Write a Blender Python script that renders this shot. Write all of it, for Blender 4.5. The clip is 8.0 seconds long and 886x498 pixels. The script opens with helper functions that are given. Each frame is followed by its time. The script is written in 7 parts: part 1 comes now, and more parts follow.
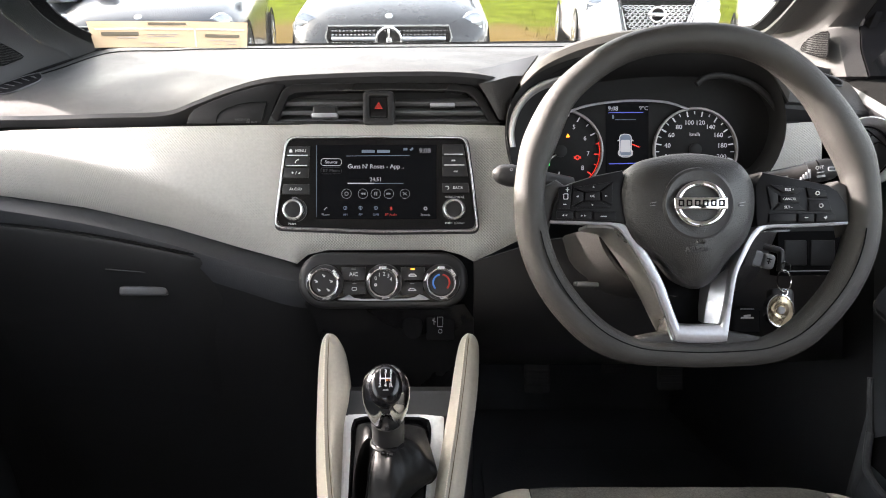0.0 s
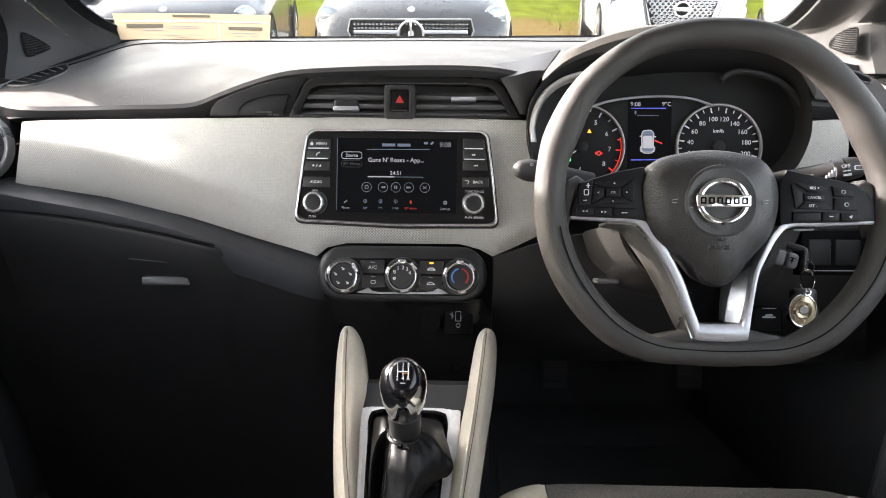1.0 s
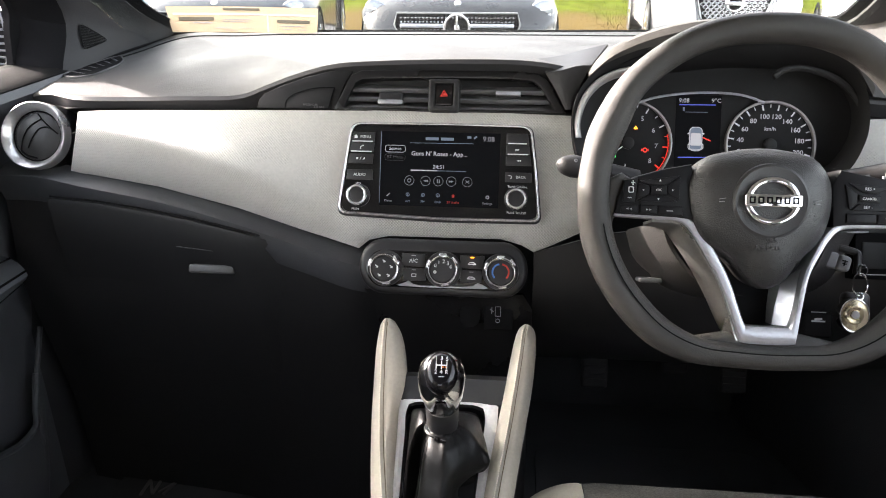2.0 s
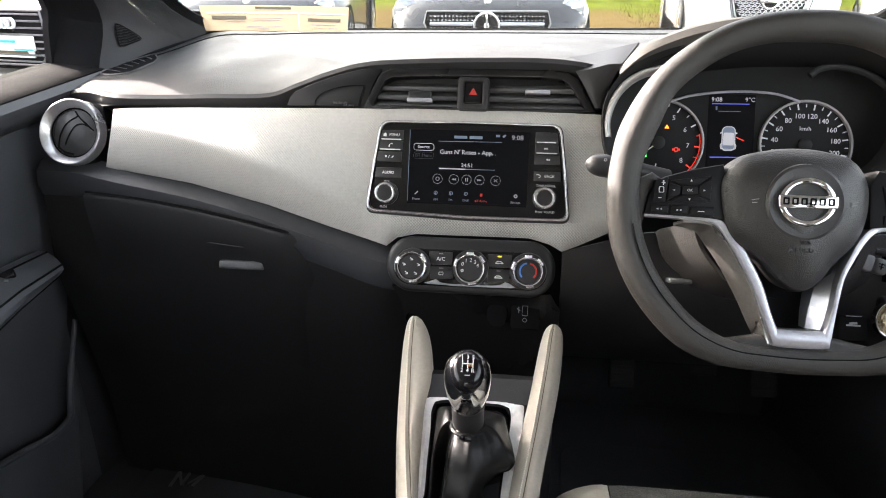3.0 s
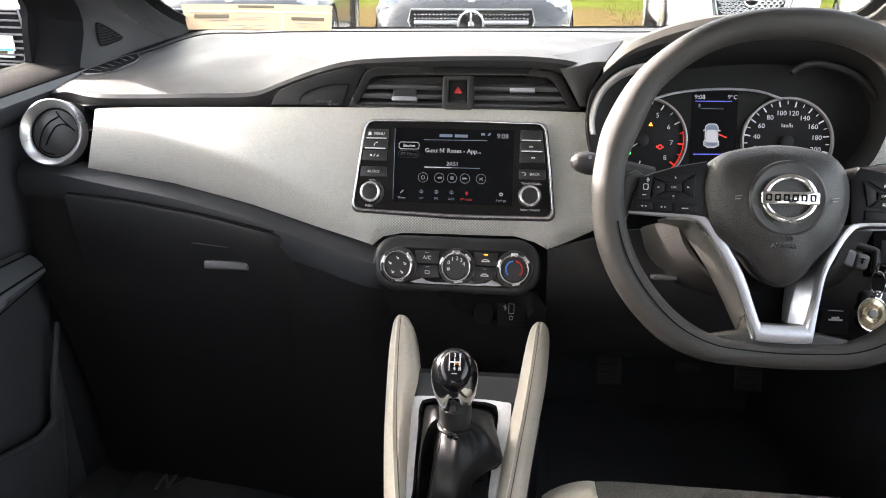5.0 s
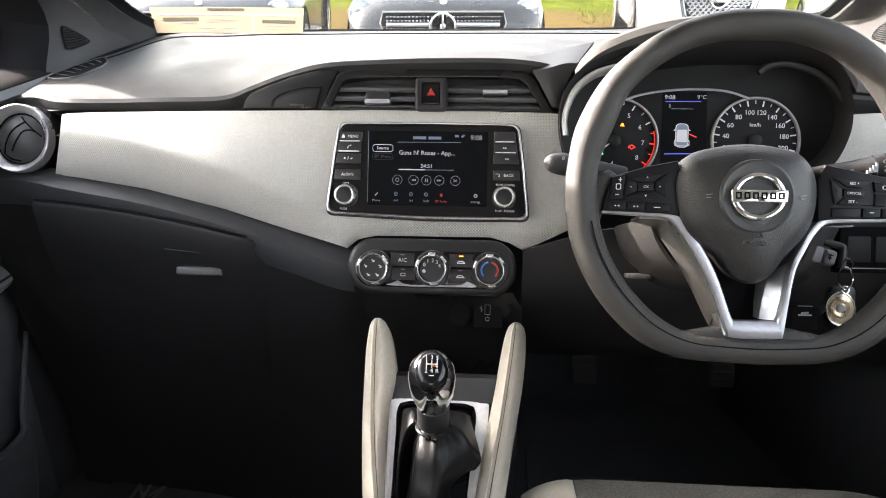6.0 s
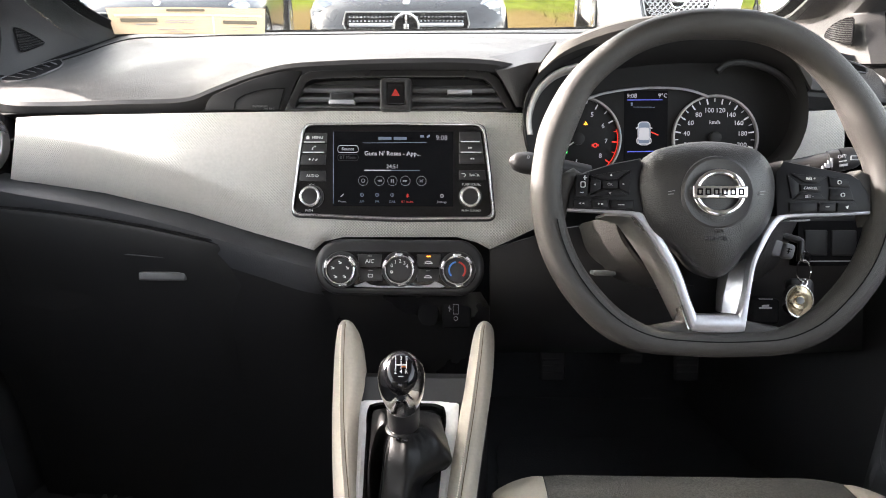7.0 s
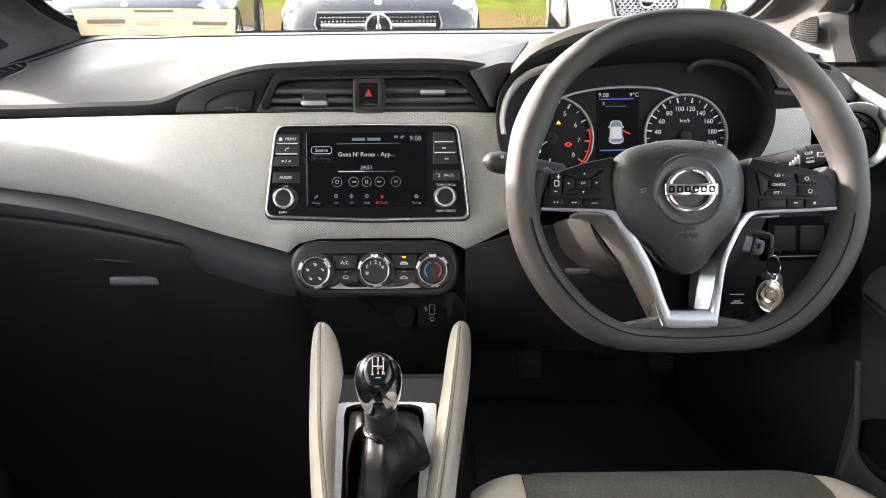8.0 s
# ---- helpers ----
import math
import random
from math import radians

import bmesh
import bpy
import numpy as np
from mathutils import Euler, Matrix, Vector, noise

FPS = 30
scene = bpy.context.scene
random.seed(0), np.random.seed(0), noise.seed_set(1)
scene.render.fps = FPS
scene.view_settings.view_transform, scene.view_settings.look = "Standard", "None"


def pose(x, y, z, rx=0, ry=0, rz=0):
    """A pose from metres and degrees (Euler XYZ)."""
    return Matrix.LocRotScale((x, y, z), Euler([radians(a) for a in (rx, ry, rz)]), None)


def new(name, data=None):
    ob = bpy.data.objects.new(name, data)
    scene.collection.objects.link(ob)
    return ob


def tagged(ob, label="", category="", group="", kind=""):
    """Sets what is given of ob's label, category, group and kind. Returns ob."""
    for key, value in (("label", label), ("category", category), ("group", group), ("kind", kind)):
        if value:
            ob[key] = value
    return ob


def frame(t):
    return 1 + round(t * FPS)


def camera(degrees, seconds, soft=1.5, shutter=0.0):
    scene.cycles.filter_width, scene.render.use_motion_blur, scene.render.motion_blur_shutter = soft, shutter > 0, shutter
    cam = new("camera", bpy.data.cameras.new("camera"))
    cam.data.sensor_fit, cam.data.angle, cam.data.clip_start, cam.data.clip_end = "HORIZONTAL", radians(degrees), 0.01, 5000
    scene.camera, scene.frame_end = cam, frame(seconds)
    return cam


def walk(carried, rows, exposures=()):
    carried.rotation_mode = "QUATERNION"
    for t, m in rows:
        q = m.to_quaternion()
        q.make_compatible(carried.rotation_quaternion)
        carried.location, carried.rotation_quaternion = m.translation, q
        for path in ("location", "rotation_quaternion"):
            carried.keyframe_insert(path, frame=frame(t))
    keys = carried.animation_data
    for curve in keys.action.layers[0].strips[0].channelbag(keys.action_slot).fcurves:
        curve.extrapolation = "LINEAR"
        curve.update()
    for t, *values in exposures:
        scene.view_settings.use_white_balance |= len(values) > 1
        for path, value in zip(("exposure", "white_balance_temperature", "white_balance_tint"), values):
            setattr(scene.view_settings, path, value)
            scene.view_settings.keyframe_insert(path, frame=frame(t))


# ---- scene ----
cam = camera(64.2, 8.0, soft=1.0)
EYE = (0.085, 0.0, 1.2)
ROWS = [
    (0.0, 68.507, -0.000, 0.000),
    (0.5, 68.282, -0.068, 0.815),
    (1.0, 68.042, -0.171, 1.732),
    (1.5, 67.837, -0.080, 3.219),
    (2.8, 67.330, 0.089, 7.532),
    (3.0, 67.455, 0.205, 7.584),
    (3.5, 67.419, 0.223, 8.237),
    (4.0, 67.375, 0.414, 8.227),
    (4.5, 67.342, 0.443, 7.824),
    (4.7, 67.315, 0.358, 7.191),
    (5.8, 67.465, 0.167, 4.744),
    (6.0, 67.490, 0.224, 4.189),
    (6.5, 67.511, 0.261, 2.525),
    (7.0, 67.491, 0.131, 1.355),
    (7.5, 67.473, 0.169, 0.268),
    (8.0, 67.511, 0.096, -0.792),
]
walk(cam, [(t, pose(*EYE, rx, ry, rz)) for t, rx, ry, rz in ROWS], [(0.0, 3.70, 6900, 19), (1.0, 3.72, 6900, 19), (3.5, 3.77, 6900, 19), (6.0, 3.84, 6900, 19), (8.0, 3.84, 6900, 19)])

# ---- light ----
SUN_FROM = Vector((-0.90, 0.43, 0.40)).normalized()
world = bpy.data.worlds.new("sky")
scene.world = world
world.use_nodes = True
wn, wl = world.node_tree.nodes, world.node_tree.links
sky = wn.new("ShaderNodeTexSky")
sky.sky_type, sky.sun_disc = "NISHITA", False
sky.sun_elevation = math.asin(SUN_FROM.z)
sky.sun_rotation = math.atan2(SUN_FROM.x, SUN_FROM.y)
sky.dust_density = 3.0
haze = wn.new("ShaderNodeHueSaturation")
haze.inputs["Saturation"].default_value = 0.45
wl.new(sky.outputs[0], haze.inputs["Color"])
wl.new(haze.outputs[0], wn["Background"].inputs[0])
wn["Background"].inputs[1].default_value = 0.15
sun = new("sun", bpy.data.lights.new("sun", "SUN"))
sun.data.energy, sun.data.angle, sun.data.color = 2.0, radians(0.6), (1.0, 0.965, 0.92)
sun.matrix_world = Matrix.Translation((0, 0, 8)) @ SUN_FROM.to_track_quat("Z", "Y").to_matrix().to_4x4()

# ---- axes: the fascia leans back by 21.5 degrees ----
D = pose(0, 0.8504, 0.865, 68.5)
W = Matrix.Identity(4)
PLACE = {}


# ---- shapes ----
def spline(pts, n, closed=False):
    """n points along a smooth curve through pts."""
    p = [np.array(q, float) for q in pts]
    m = len(p)
    if closed:
        get = lambda i: p[i % m]
        spans = m
    else:
        get = lambda i: p[i] if 0 <= i < m else (2 * p[0] - p[1] if i < 0 else 2 * p[-1] - p[-2])
        spans = m - 1
    length = [np.linalg.norm(get(i + 1) - get(i)) for i in range(spans)]
    total = np.concatenate([[0], np.cumsum(length)])
    out = []
    for k in range(n):
        s = total[-1] * k / (n if closed else n - 1)
        i = min(int(np.searchsorted(total, s, "right")) - 1, spans - 1)
        t = (s - total[i]) / max(length[i], 1e-9)
        a, b, c, d = get(i - 1), get(i), get(i + 1), get(i + 2)
        h = max(length[i], 1e-9)
        la = max(np.linalg.norm(b - a), 1e-9)
        ld = max(np.linalg.norm(d - c), 1e-9)
        m1 = h * ((b - a) / la * h + (c - b) / h * la) / (la + h)
        m2 = h * ((c - b) / h * ld + (d - c) / ld * h) / (ld + h)
        t2, t3 = t * t, t * t * t
        out.append(b * (2 * t3 - 3 * t2 + 1) + m1 * (t3 - 2 * t2 + t) + c * (3 * t2 - 2 * t3) + m2 * (t3 - t2))
    return [Vector(q) for q in out]


def rail(pts, per):
    """A smooth curve with the same number of steps between each pair of stations."""
    p = [Vector(q) for q in pts]
    p = [p[0] * 2 - p[1]] + p + [p[-1] * 2 - p[-2]]
    out = []
    for i in range(1, len(p) - 2):
        for k in range(per):
            t = k / per
            a, b, c, d = p[i - 1:i + 3]
            out.append(b + 0.5 * t * (c - a + t * (2 * a - 5 * b + 4 * c - d + t * (3 * (b - c) + d - a))))
    return out + [p[-2]]


def skin(rows, ring=False, thick=0.0, cap=False):
    """A sheet through rows of points; ring closes each row, thick gives it a back."""
    bm = bmesh.new()
    grid = [[bm.verts.new(p) for p in row] for row in rows]
    n = len(grid[0])
    for r0, r1 in zip(grid, grid[1:]):
        for i in range(n if ring else n - 1):
            j = (i + 1) % n
            bm.faces.new((r0[i], r0[j], r1[j], r1[i]))
    if cap:
        bm.faces.new(grid[0][::-1])
        bm.faces.new(grid[-1])
    bm.normal_update()
    if thick:
        bmesh.ops.solidify(bm, geom=bm.faces[:], thickness=thick)
    bmesh.ops.recalc_face_normals(bm, faces=bm.faces[:])
    return bm


def prism(outline, c0, c1, bevel=0.0, seg=2):
    """A plate with the outline (a, b), from depth c0 to its face at c1."""
    bm = bmesh.new()
    back = [bm.verts.new((p[0], p[1], c0)) for p in outline]
    front = [bm.verts.new((p[0], p[1], c1)) for p in outline]
    n = len(outline)
    bm.faces.new(back[::-1])
    face = bm.faces.new(front)
    for i in range(n):
        bm.faces.new((back[i], back[(i + 1) % n], front[(i + 1) % n], front[i]))
    bmesh.ops.recalc_face_normals(bm, faces=bm.faces[:])
    if bevel:
        bmesh.ops.bevel(bm, geom=list(face.edges), offset=bevel, segments=seg, profile=0.5, affect="EDGES", clamp_overlap=True)
    return bm


def frame_plate(outer, inner, c0, c1, bevel=0.0):
    """A frame between two outlines with the same number of points."""
    bm = bmesh.new()
    n = len(outer)
    v = [[bm.verts.new((p[0], p[1], c)) for p in o] for o, c in ((outer, c0), (outer, c1), (inner, c1), (inner, c0))]
    for k in range(4):
        for i in range(n):
            j = (i + 1) % n
            bm.faces.new((v[k][i], v[k][j], v[(k + 1) % 4][j], v[(k + 1) % 4][i]))
    bmesh.ops.recalc_face_normals(bm, faces=bm.faces[:])
    if bevel:
        ring = [e for k in (1, 2) for i in range(n) for e in v[k][i].link_edges if e.other_vert(v[k][i]) is v[k][(i + 1) % n]]
        bmesh.ops.bevel(bm, geom=ring, offset=bevel, segments=2, profile=0.5, affect="EDGES", clamp_overlap=True)
    return bm


def rr(cx, cy, w, h, r, n=5):
    """A rounded rectangle."""
    pts = []
    for qx, qy, a0 in ((1, 1, 0), (-1, 1, 90), (-1, -1, 180), (1, -1, 270)):
        for k in range(n + 1):
            a = radians(a0 + 90 * k / n)
            pts.append((cx + qx * (w / 2 - r) + r * math.cos(a), cy + qy * (h / 2 - r) + r * math.sin(a)))
    return pts


def rpoly(pts, r, n=6):
    """A polygon with rounded corners."""
    out = []
    m = len(pts)
    for i in range(m):
        a, b, c = (Vector(pts[(i + k) % m]) for k in (-1, 0, 1))
        p0, p1 = b + (a - b).normalized() * r, b + (c - b).normalized() * r
        for k in range(n + 1):
            t = k / n
            out.append(p0 * (1 - t) ** 2 + b * 2 * t * (1 - t) + p1 * t * t)
    return out


def circle(cx, cy, r, n=32, ry=None):
    return [(cx + r * math.cos(2 * math.pi * i / n), cy + (ry or r) * math.sin(2 * math.pi * i / n)) for i in range(n)]


def lathe(profile, n=32, at=(0, 0, 0), turn=None):
    """Turned shape: (radius, height) pairs about the outward axis."""
    bm = skin([[(r * math.cos(2 * math.pi * i / n), r * math.sin(2 * math.pi * i / n), h) for i in range(n)] for r, h in profile], ring=True, cap=True)
    bm.transform(Matrix.Translation(at) @ (turn or Matrix.Identity(4)))
    return bm


def tube(path, r, n=10, closed=False, cap=True, up=(0, 0, 1), flat=1.0):
    """A round bar along a path; r is a number or one for each point."""
    path = [Vector(p) for p in path]
    rows, m = [], len(path)
    ref = Vector(up)
    for i, p in enumerate(path):
        a = path[(i - 1) % m] if closed or i else p
        b = path[(i + 1) % m] if closed or i < m - 1 else p
        d = (b - a).normalized()
        s = d.cross(ref).normalized()
        u = s.cross(d)
        q = r[i] if isinstance(r, (list, tuple)) else r
        rows.append([p + s * q * math.cos(2 * math.pi * k / n) + u * q * flat * math.sin(2 * math.pi * k / n) for k in range(n)])
    if closed:
        rows.append(rows[0])
    bm = skin(rows, ring=True, cap=cap and not closed)
    if closed:
        bmesh.ops.remove_doubles(bm, verts=bm.verts[:], dist=1e-6)
    return bm


def box(x0, x1, y0, y1, z0, z1, bevel=0.0):
    return prism([(x0, y0), (x1, y0), (x1, y1), (x0, y1)], z0, z1, bevel)


def rbox(x0, x1, y0, y1, z0, z1, bevel, seg=3):
    bm = box(x0, x1, y0, y1, z0, z1)
    bmesh.ops.bevel(bm, geom=bm.edges[:], offset=bevel, segments=seg, profile=0.5, affect="EDGES", clamp_overlap=True)
    return bm


def join(*parts):
    """Several shapes in one mesh."""
    bm = bmesh.new()
    for p in parts:
        me = bpy.data.meshes.new("tmp")
        p.to_mesh(me)
        p.free()
        bm.from_mesh(me)
        bpy.data.meshes.remove(me)
    return bm


def moved(bm, m):
    bm.transform(m)
    return bm


def lerp(a, b, t):
    return Vector(a).lerp(Vector(b), t)


# ---- things and parts ----
def thing(name, at, label, category, group="", kind="", space=D):
    ob = new(name)
    ob.empty_display_size = 0.02
    PLACE[ob] = space @ (at if isinstance(at, Matrix) else Matrix.Translation(at))
    ob.matrix_world = PLACE[ob]
    return tagged(ob, label, category, group, kind)


def finish(bm, name, material, smooth=35):
    me = bpy.data.meshes.new(name)
    bm.to_mesh(me)
    bm.free()
    me.materials.append(material)
    if smooth:
        me.shade_smooth()
        try:
            me.set_sharp_from_angle(angle=radians(smooth))
        except AttributeError:
            pass
    return me


def part(name, bm, material, parent, label="", space=D, smooth=35):
    """Links a shape as one mesh under a thing or under a part."""
    bm.transform(PLACE[parent].inverted() @ space)
    ob = new(name, finish(bm, name, material, smooth))
    ob.parent = parent
    PLACE[ob] = PLACE[parent]
    return tagged(ob, label)


def solo(name, bm, material, label, category, group="", kind="", space=D, at=(0, 0, 0), smooth=35):
    """A thing that is one mesh."""
    m = space @ Matrix.Translation(at)
    bm.transform(m.inverted() @ space)
    ob = new(name, finish(bm, name, material, smooth))
    ob.matrix_world = m
    PLACE[ob] = m
    return tagged(ob, label, category, group, kind)


def words(text, size, at, turn=None, depth=0.0003, align="CENTER"):
    """Lettering in the built-in font as a shape, its middle at a place."""
    cu = bpy.data.curves.new("words", "FONT")
    cu.body, cu.size, cu.align_x, cu.align_y, cu.extrude, cu.resolution_u = text, size, align, "CENTER", depth, 2
    ob = bpy.data.objects.new("words", cu)
    scene.collection.objects.link(ob)
    me = bpy.data.meshes.new_from_object(ob.evaluated_get(bpy.context.evaluated_depsgraph_get()))
    bm = bmesh.new()
    bm.from_mesh(me)
    bpy.data.objects.remove(ob)
    bpy.data.curves.remove(cu)
    bpy.data.meshes.remove(me)
    bm.transform(Matrix.Translation(at) @ (turn or Matrix.Identity(4)))
    return bm


# ---- materials ----
def material(name, color, rough=0.5, metal=0.0, vary=0.12, scale=9.0, grain=0.0, grain_scale=900.0, coat=0.0, emit=0.0, spec=0.5, fine=0.05):
    m = bpy.data.materials.new(name)
    m.use_nodes = True
    n, l = m.node_tree.nodes, m.node_tree.links
    b = n["Principled BSDF"]
    b.inputs["Metallic"].default_value = metal
    b.inputs["Coat Weight"].default_value = coat
    b.inputs["Specular IOR Level"].default_value = spec
    co = n.new("ShaderNodeTexCoord")
    big = n.new("ShaderNodeTexNoise")
    big.inputs["Scale"].default_value, big.inputs["Detail"].default_value = scale, 5
    l.new(co.outputs["Object"], big.inputs["Vector"])
    small = n.new("ShaderNodeTexNoise")
    small.inputs["Scale"].default_value, small.inputs["Detail"].default_value = scale * 30, 3
    l.new(co.outputs["Object"], small.inputs["Vector"])
    ramp = n.new("ShaderNodeMapRange")
    ramp.inputs[1].default_value, ramp.inputs[2].default_value = 0.3, 0.7
    ramp.inputs[3].default_value, ramp.inputs[4].default_value = 1 - vary, 1 + vary
    l.new(big.outputs[0], ramp.inputs[0])
    ramp2 = n.new("ShaderNodeMapRange")
    ramp2.inputs[1].default_value, ramp2.inputs[2].default_value = 0.3, 0.7
    ramp2.inputs[3].default_value, ramp2.inputs[4].default_value = 1 - fine, 1 + fine
    l.new(small.outputs[0], ramp2.inputs[0])
    mul = n.new("ShaderNodeMath")
    mul.operation = "MULTIPLY"
    l.new(ramp.outputs[0], mul.inputs[0])
    l.new(ramp2.outputs[0], mul.inputs[1])
    tint = n.new("ShaderNodeMixRGB")
    tint.blend_type = "MULTIPLY"
    tint.inputs[0].default_value = 1
    tint.inputs[1].default_value = (*color, 1)
    l.new(mul.outputs[0], tint.inputs[2])
    l.new(tint.outputs[0], b.inputs["Base Color"])
    rr_ = n.new("ShaderNodeMapRange")
    rr_.inputs[1].default_value, rr_.inputs[2].default_value = 0.3, 0.7
    rr_.inputs[3].default_value, rr_.inputs[4].default_value = max(rough * 0.85, 0.0), min(rough * 1.15, 1)
    l.new(big.outputs[0], rr_.inputs[0])
    l.new(rr_.outputs[0], b.inputs["Roughness"])
    if grain:
        g = n.new("ShaderNodeTexNoise")
        g.inputs["Scale"].default_value, g.inputs["Detail"].default_value = grain_scale, 2
        l.new(co.outputs["Object"], g.inputs["Vector"])
        bump = n.new("ShaderNodeBump")
        bump.inputs["Strength"].default_value, bump.inputs["Distance"].default_value = grain, 0.001
        l.new(g.outputs[0], bump.inputs["Height"])
        l.new(bump.outputs[0], b.inputs["Normal"])
    if emit:
        l.new(tint.outputs[0], b.inputs["Emission Color"])
        b.inputs["Emission Strength"].default_value = emit
    return m


def glass(name, tint=(0.84, 0.87, 0.85)):
    m = bpy.data.materials.new(name)
    m.use_nodes = True
    n, l = m.node_tree.nodes, m.node_tree.links
    n.remove(n["Principled BSDF"])
    clear, gloss, mix, fres = n.new("ShaderNodeBsdfTransparent"), n.new("ShaderNodeBsdfGlossy"), n.new("ShaderNodeMixShader"), n.new("ShaderNodeLayerWeight")
    power, weak = n.new("ShaderNodeMath"), n.new("ShaderNodeMath")
    power.operation, weak.operation = "POWER", "MULTIPLY_ADD"
    power.inputs[1].default_value = 5
    weak.inputs[1].default_value, weak.inputs[2].default_value = 0.5, 0.02
    l.new(fres.outputs["Facing"], power.inputs[0])
    l.new(power.outputs[0], weak.inputs[0])
    clear.inputs[0].default_value = (*tint, 1)
    gloss.inputs["Roughness"].default_value = 0.02
    l.new(weak.outputs[0], mix.inputs[0])
    l.new(clear.outputs[0], mix.inputs[1])
    l.new(gloss.outputs[0], mix.inputs[2])
    l.new(mix.outputs[0], n["Material Output"].inputs[0])
    return m


PAD = material("dash_grain", (0.042, 0.042, 0.0412), 0.55, vary=0.06, grain=0.9, grain_scale=700, spec=0.32)
SOFT = material("dark_soft_plastic", (0.027, 0.027, 0.0275), 0.45, grain=0.3, grain_scale=600)
BLACK = material("black_plastic", (0.016, 0.016, 0.0165), 0.40, grain=0.12, grain_scale=800)
MATT = material("matt_black", (0.008, 0.008, 0.0085), 0.9, spec=0.05)
CAP = material("knob_cap_black", (0.006, 0.006, 0.007), 0.12, spec=0.4, vary=0.05)
BAND = material("lip_plastic", (0.016, 0.016, 0.0165), 0.55, grain=0.1, grain_scale=900, spec=0.25)
SATIN = material("satin_grey_plastic", (0.030, 0.0295, 0.029), 0.3, grain=0.1, spec=0.6)
LOWER = material("lower_dash_plastic", (0.033, 0.0345, 0.037), 0.40, grain=0.35, grain_scale=600)
FRAME = material("satin_chrome", (0.74, 0.74, 0.75), 0.2, metal=0.95, vary=0.03)
HOODTRIM = material("hood_trim", (0.062, 0.059, 0.054), 0.6, vary=0.06, grain=0.5, grain_scale=800, spec=0.15)
LATCH = material("latch_grey", (0.09, 0.09, 0.092), 0.4, grain=0.1)
SATINGREY = material("satin_grey_trim", (0.30, 0.295, 0.285), 0.38, metal=0.4, vary=0.04)
PRINT = material("switch_print", (0.62, 0.62, 0.62), 0.5, vary=0.0)
EMBOSS = material("embossed_leather", (0.055, 0.055, 0.054), 0.45, vary=0.05)
SATINLEVER = material("grey_lever", (0.16, 0.162, 0.168), 0.5, vary=0.05)
SWITCH = material("switch_black", (0.0095, 0.0095, 0.0105), 0.42, vary=0.05, grain=0.08, spec=0.14)
RINGMETAL = material("brushed_ring", (0.74, 0.74, 0.75), 0.3, metal=0.88, vary=0.05, grain=0.1)
DIALBLACK = material("dial_black", (0.015, 0.015, 0.0155), 0.7, spec=0.15)
VENT = material("vent_black", (0.007, 0.007, 0.0072), 0.28, vary=0.05)
SILL = material("door_top_plastic", (0.009, 0.009, 0.0088), 0.85, grain=0.8, grain_scale=420, spec=0.06)
GLOSS = material("gloss_black", (0.006, 0.006, 0.007), 0.08, coat=0.3, vary=0.05)
def dimpled(name, color, pitch):
    """Moulded plastic with rows of fine dimples set cornerwise."""
    m = material(name, color, 0.45, vary=0.04)
    n, l = m.node_tree.nodes, m.node_tree.links
    co, b = n["Texture Coordinate"], n["Principled BSDF"]
    split = n.new("ShaderNodeSeparateXYZ")
    l.new(co.outputs["Object"], split.inputs[0])
    waves = []
    for axis in ("X", "Y"):
        k = n.new("ShaderNodeMath")
        k.operation = "MULTIPLY"
        k.inputs[1].default_value = math.pi / pitch
        l.new(split.outputs[axis], k.inputs[0])
        s = n.new("ShaderNodeMath")
        s.operation = "SINE"
        l.new(k.outputs[0], s.inputs[0])
        waves.append(s)
    prod = n.new("ShaderNodeMath")
    prod.operation = "MULTIPLY"
    l.new(waves[0].outputs[0], prod.inputs[0])
    l.new(waves[1].outputs[0], prod.inputs[1])
    pits = n.new("ShaderNodeMapRange")
    pits.interpolation_type = "SMOOTHSTEP"
    pits.inputs["From Min"].default_value, pits.inputs["From Max"].default_value = 0.05, 0.85
    pits.inputs["To Min"].default_value, pits.inputs["To Max"].default_value = 1.0, 0.0
    l.new(prod.outputs[0], pits.inputs["Value"])
    bump = n.new("ShaderNodeBump")
    bump.inputs["Strength"].default_value, bump.inputs["Distance"].default_value = 1.0, 0.0042
    l.new(pits.outputs[0], bump.inputs["Height"])
    l.new(bump.outputs[0], b.inputs["Normal"])
    return m


TRIM = dimpled("dimpled_beige_trim", (0.63, 0.61, 0.565), 0.0019)
def weave(name, color, pitch):
    """Woven cloth: fine crossing threads with speckled tone."""
    m = material(name, color, 0.92, vary=0.10, scale=14, fine=0.35)
    n, l = m.node_tree.nodes, m.node_tree.links
    co, b = n["Texture Coordinate"], n["Principled BSDF"]
    v = n.new("ShaderNodeTexVoronoi")
    v.inputs["Scale"].default_value = 1 / pitch
    l.new(co.outputs["Object"], v.inputs["Vector"])
    bump = n.new("ShaderNodeBump")
    bump.inputs["Strength"].default_value, bump.inputs["Distance"].default_value = 0.8, 0.0006
    l.new(v.outputs["Distance"], bump.inputs["Height"])
    l.new(bump.outputs[0], b.inputs["Normal"])
    return m


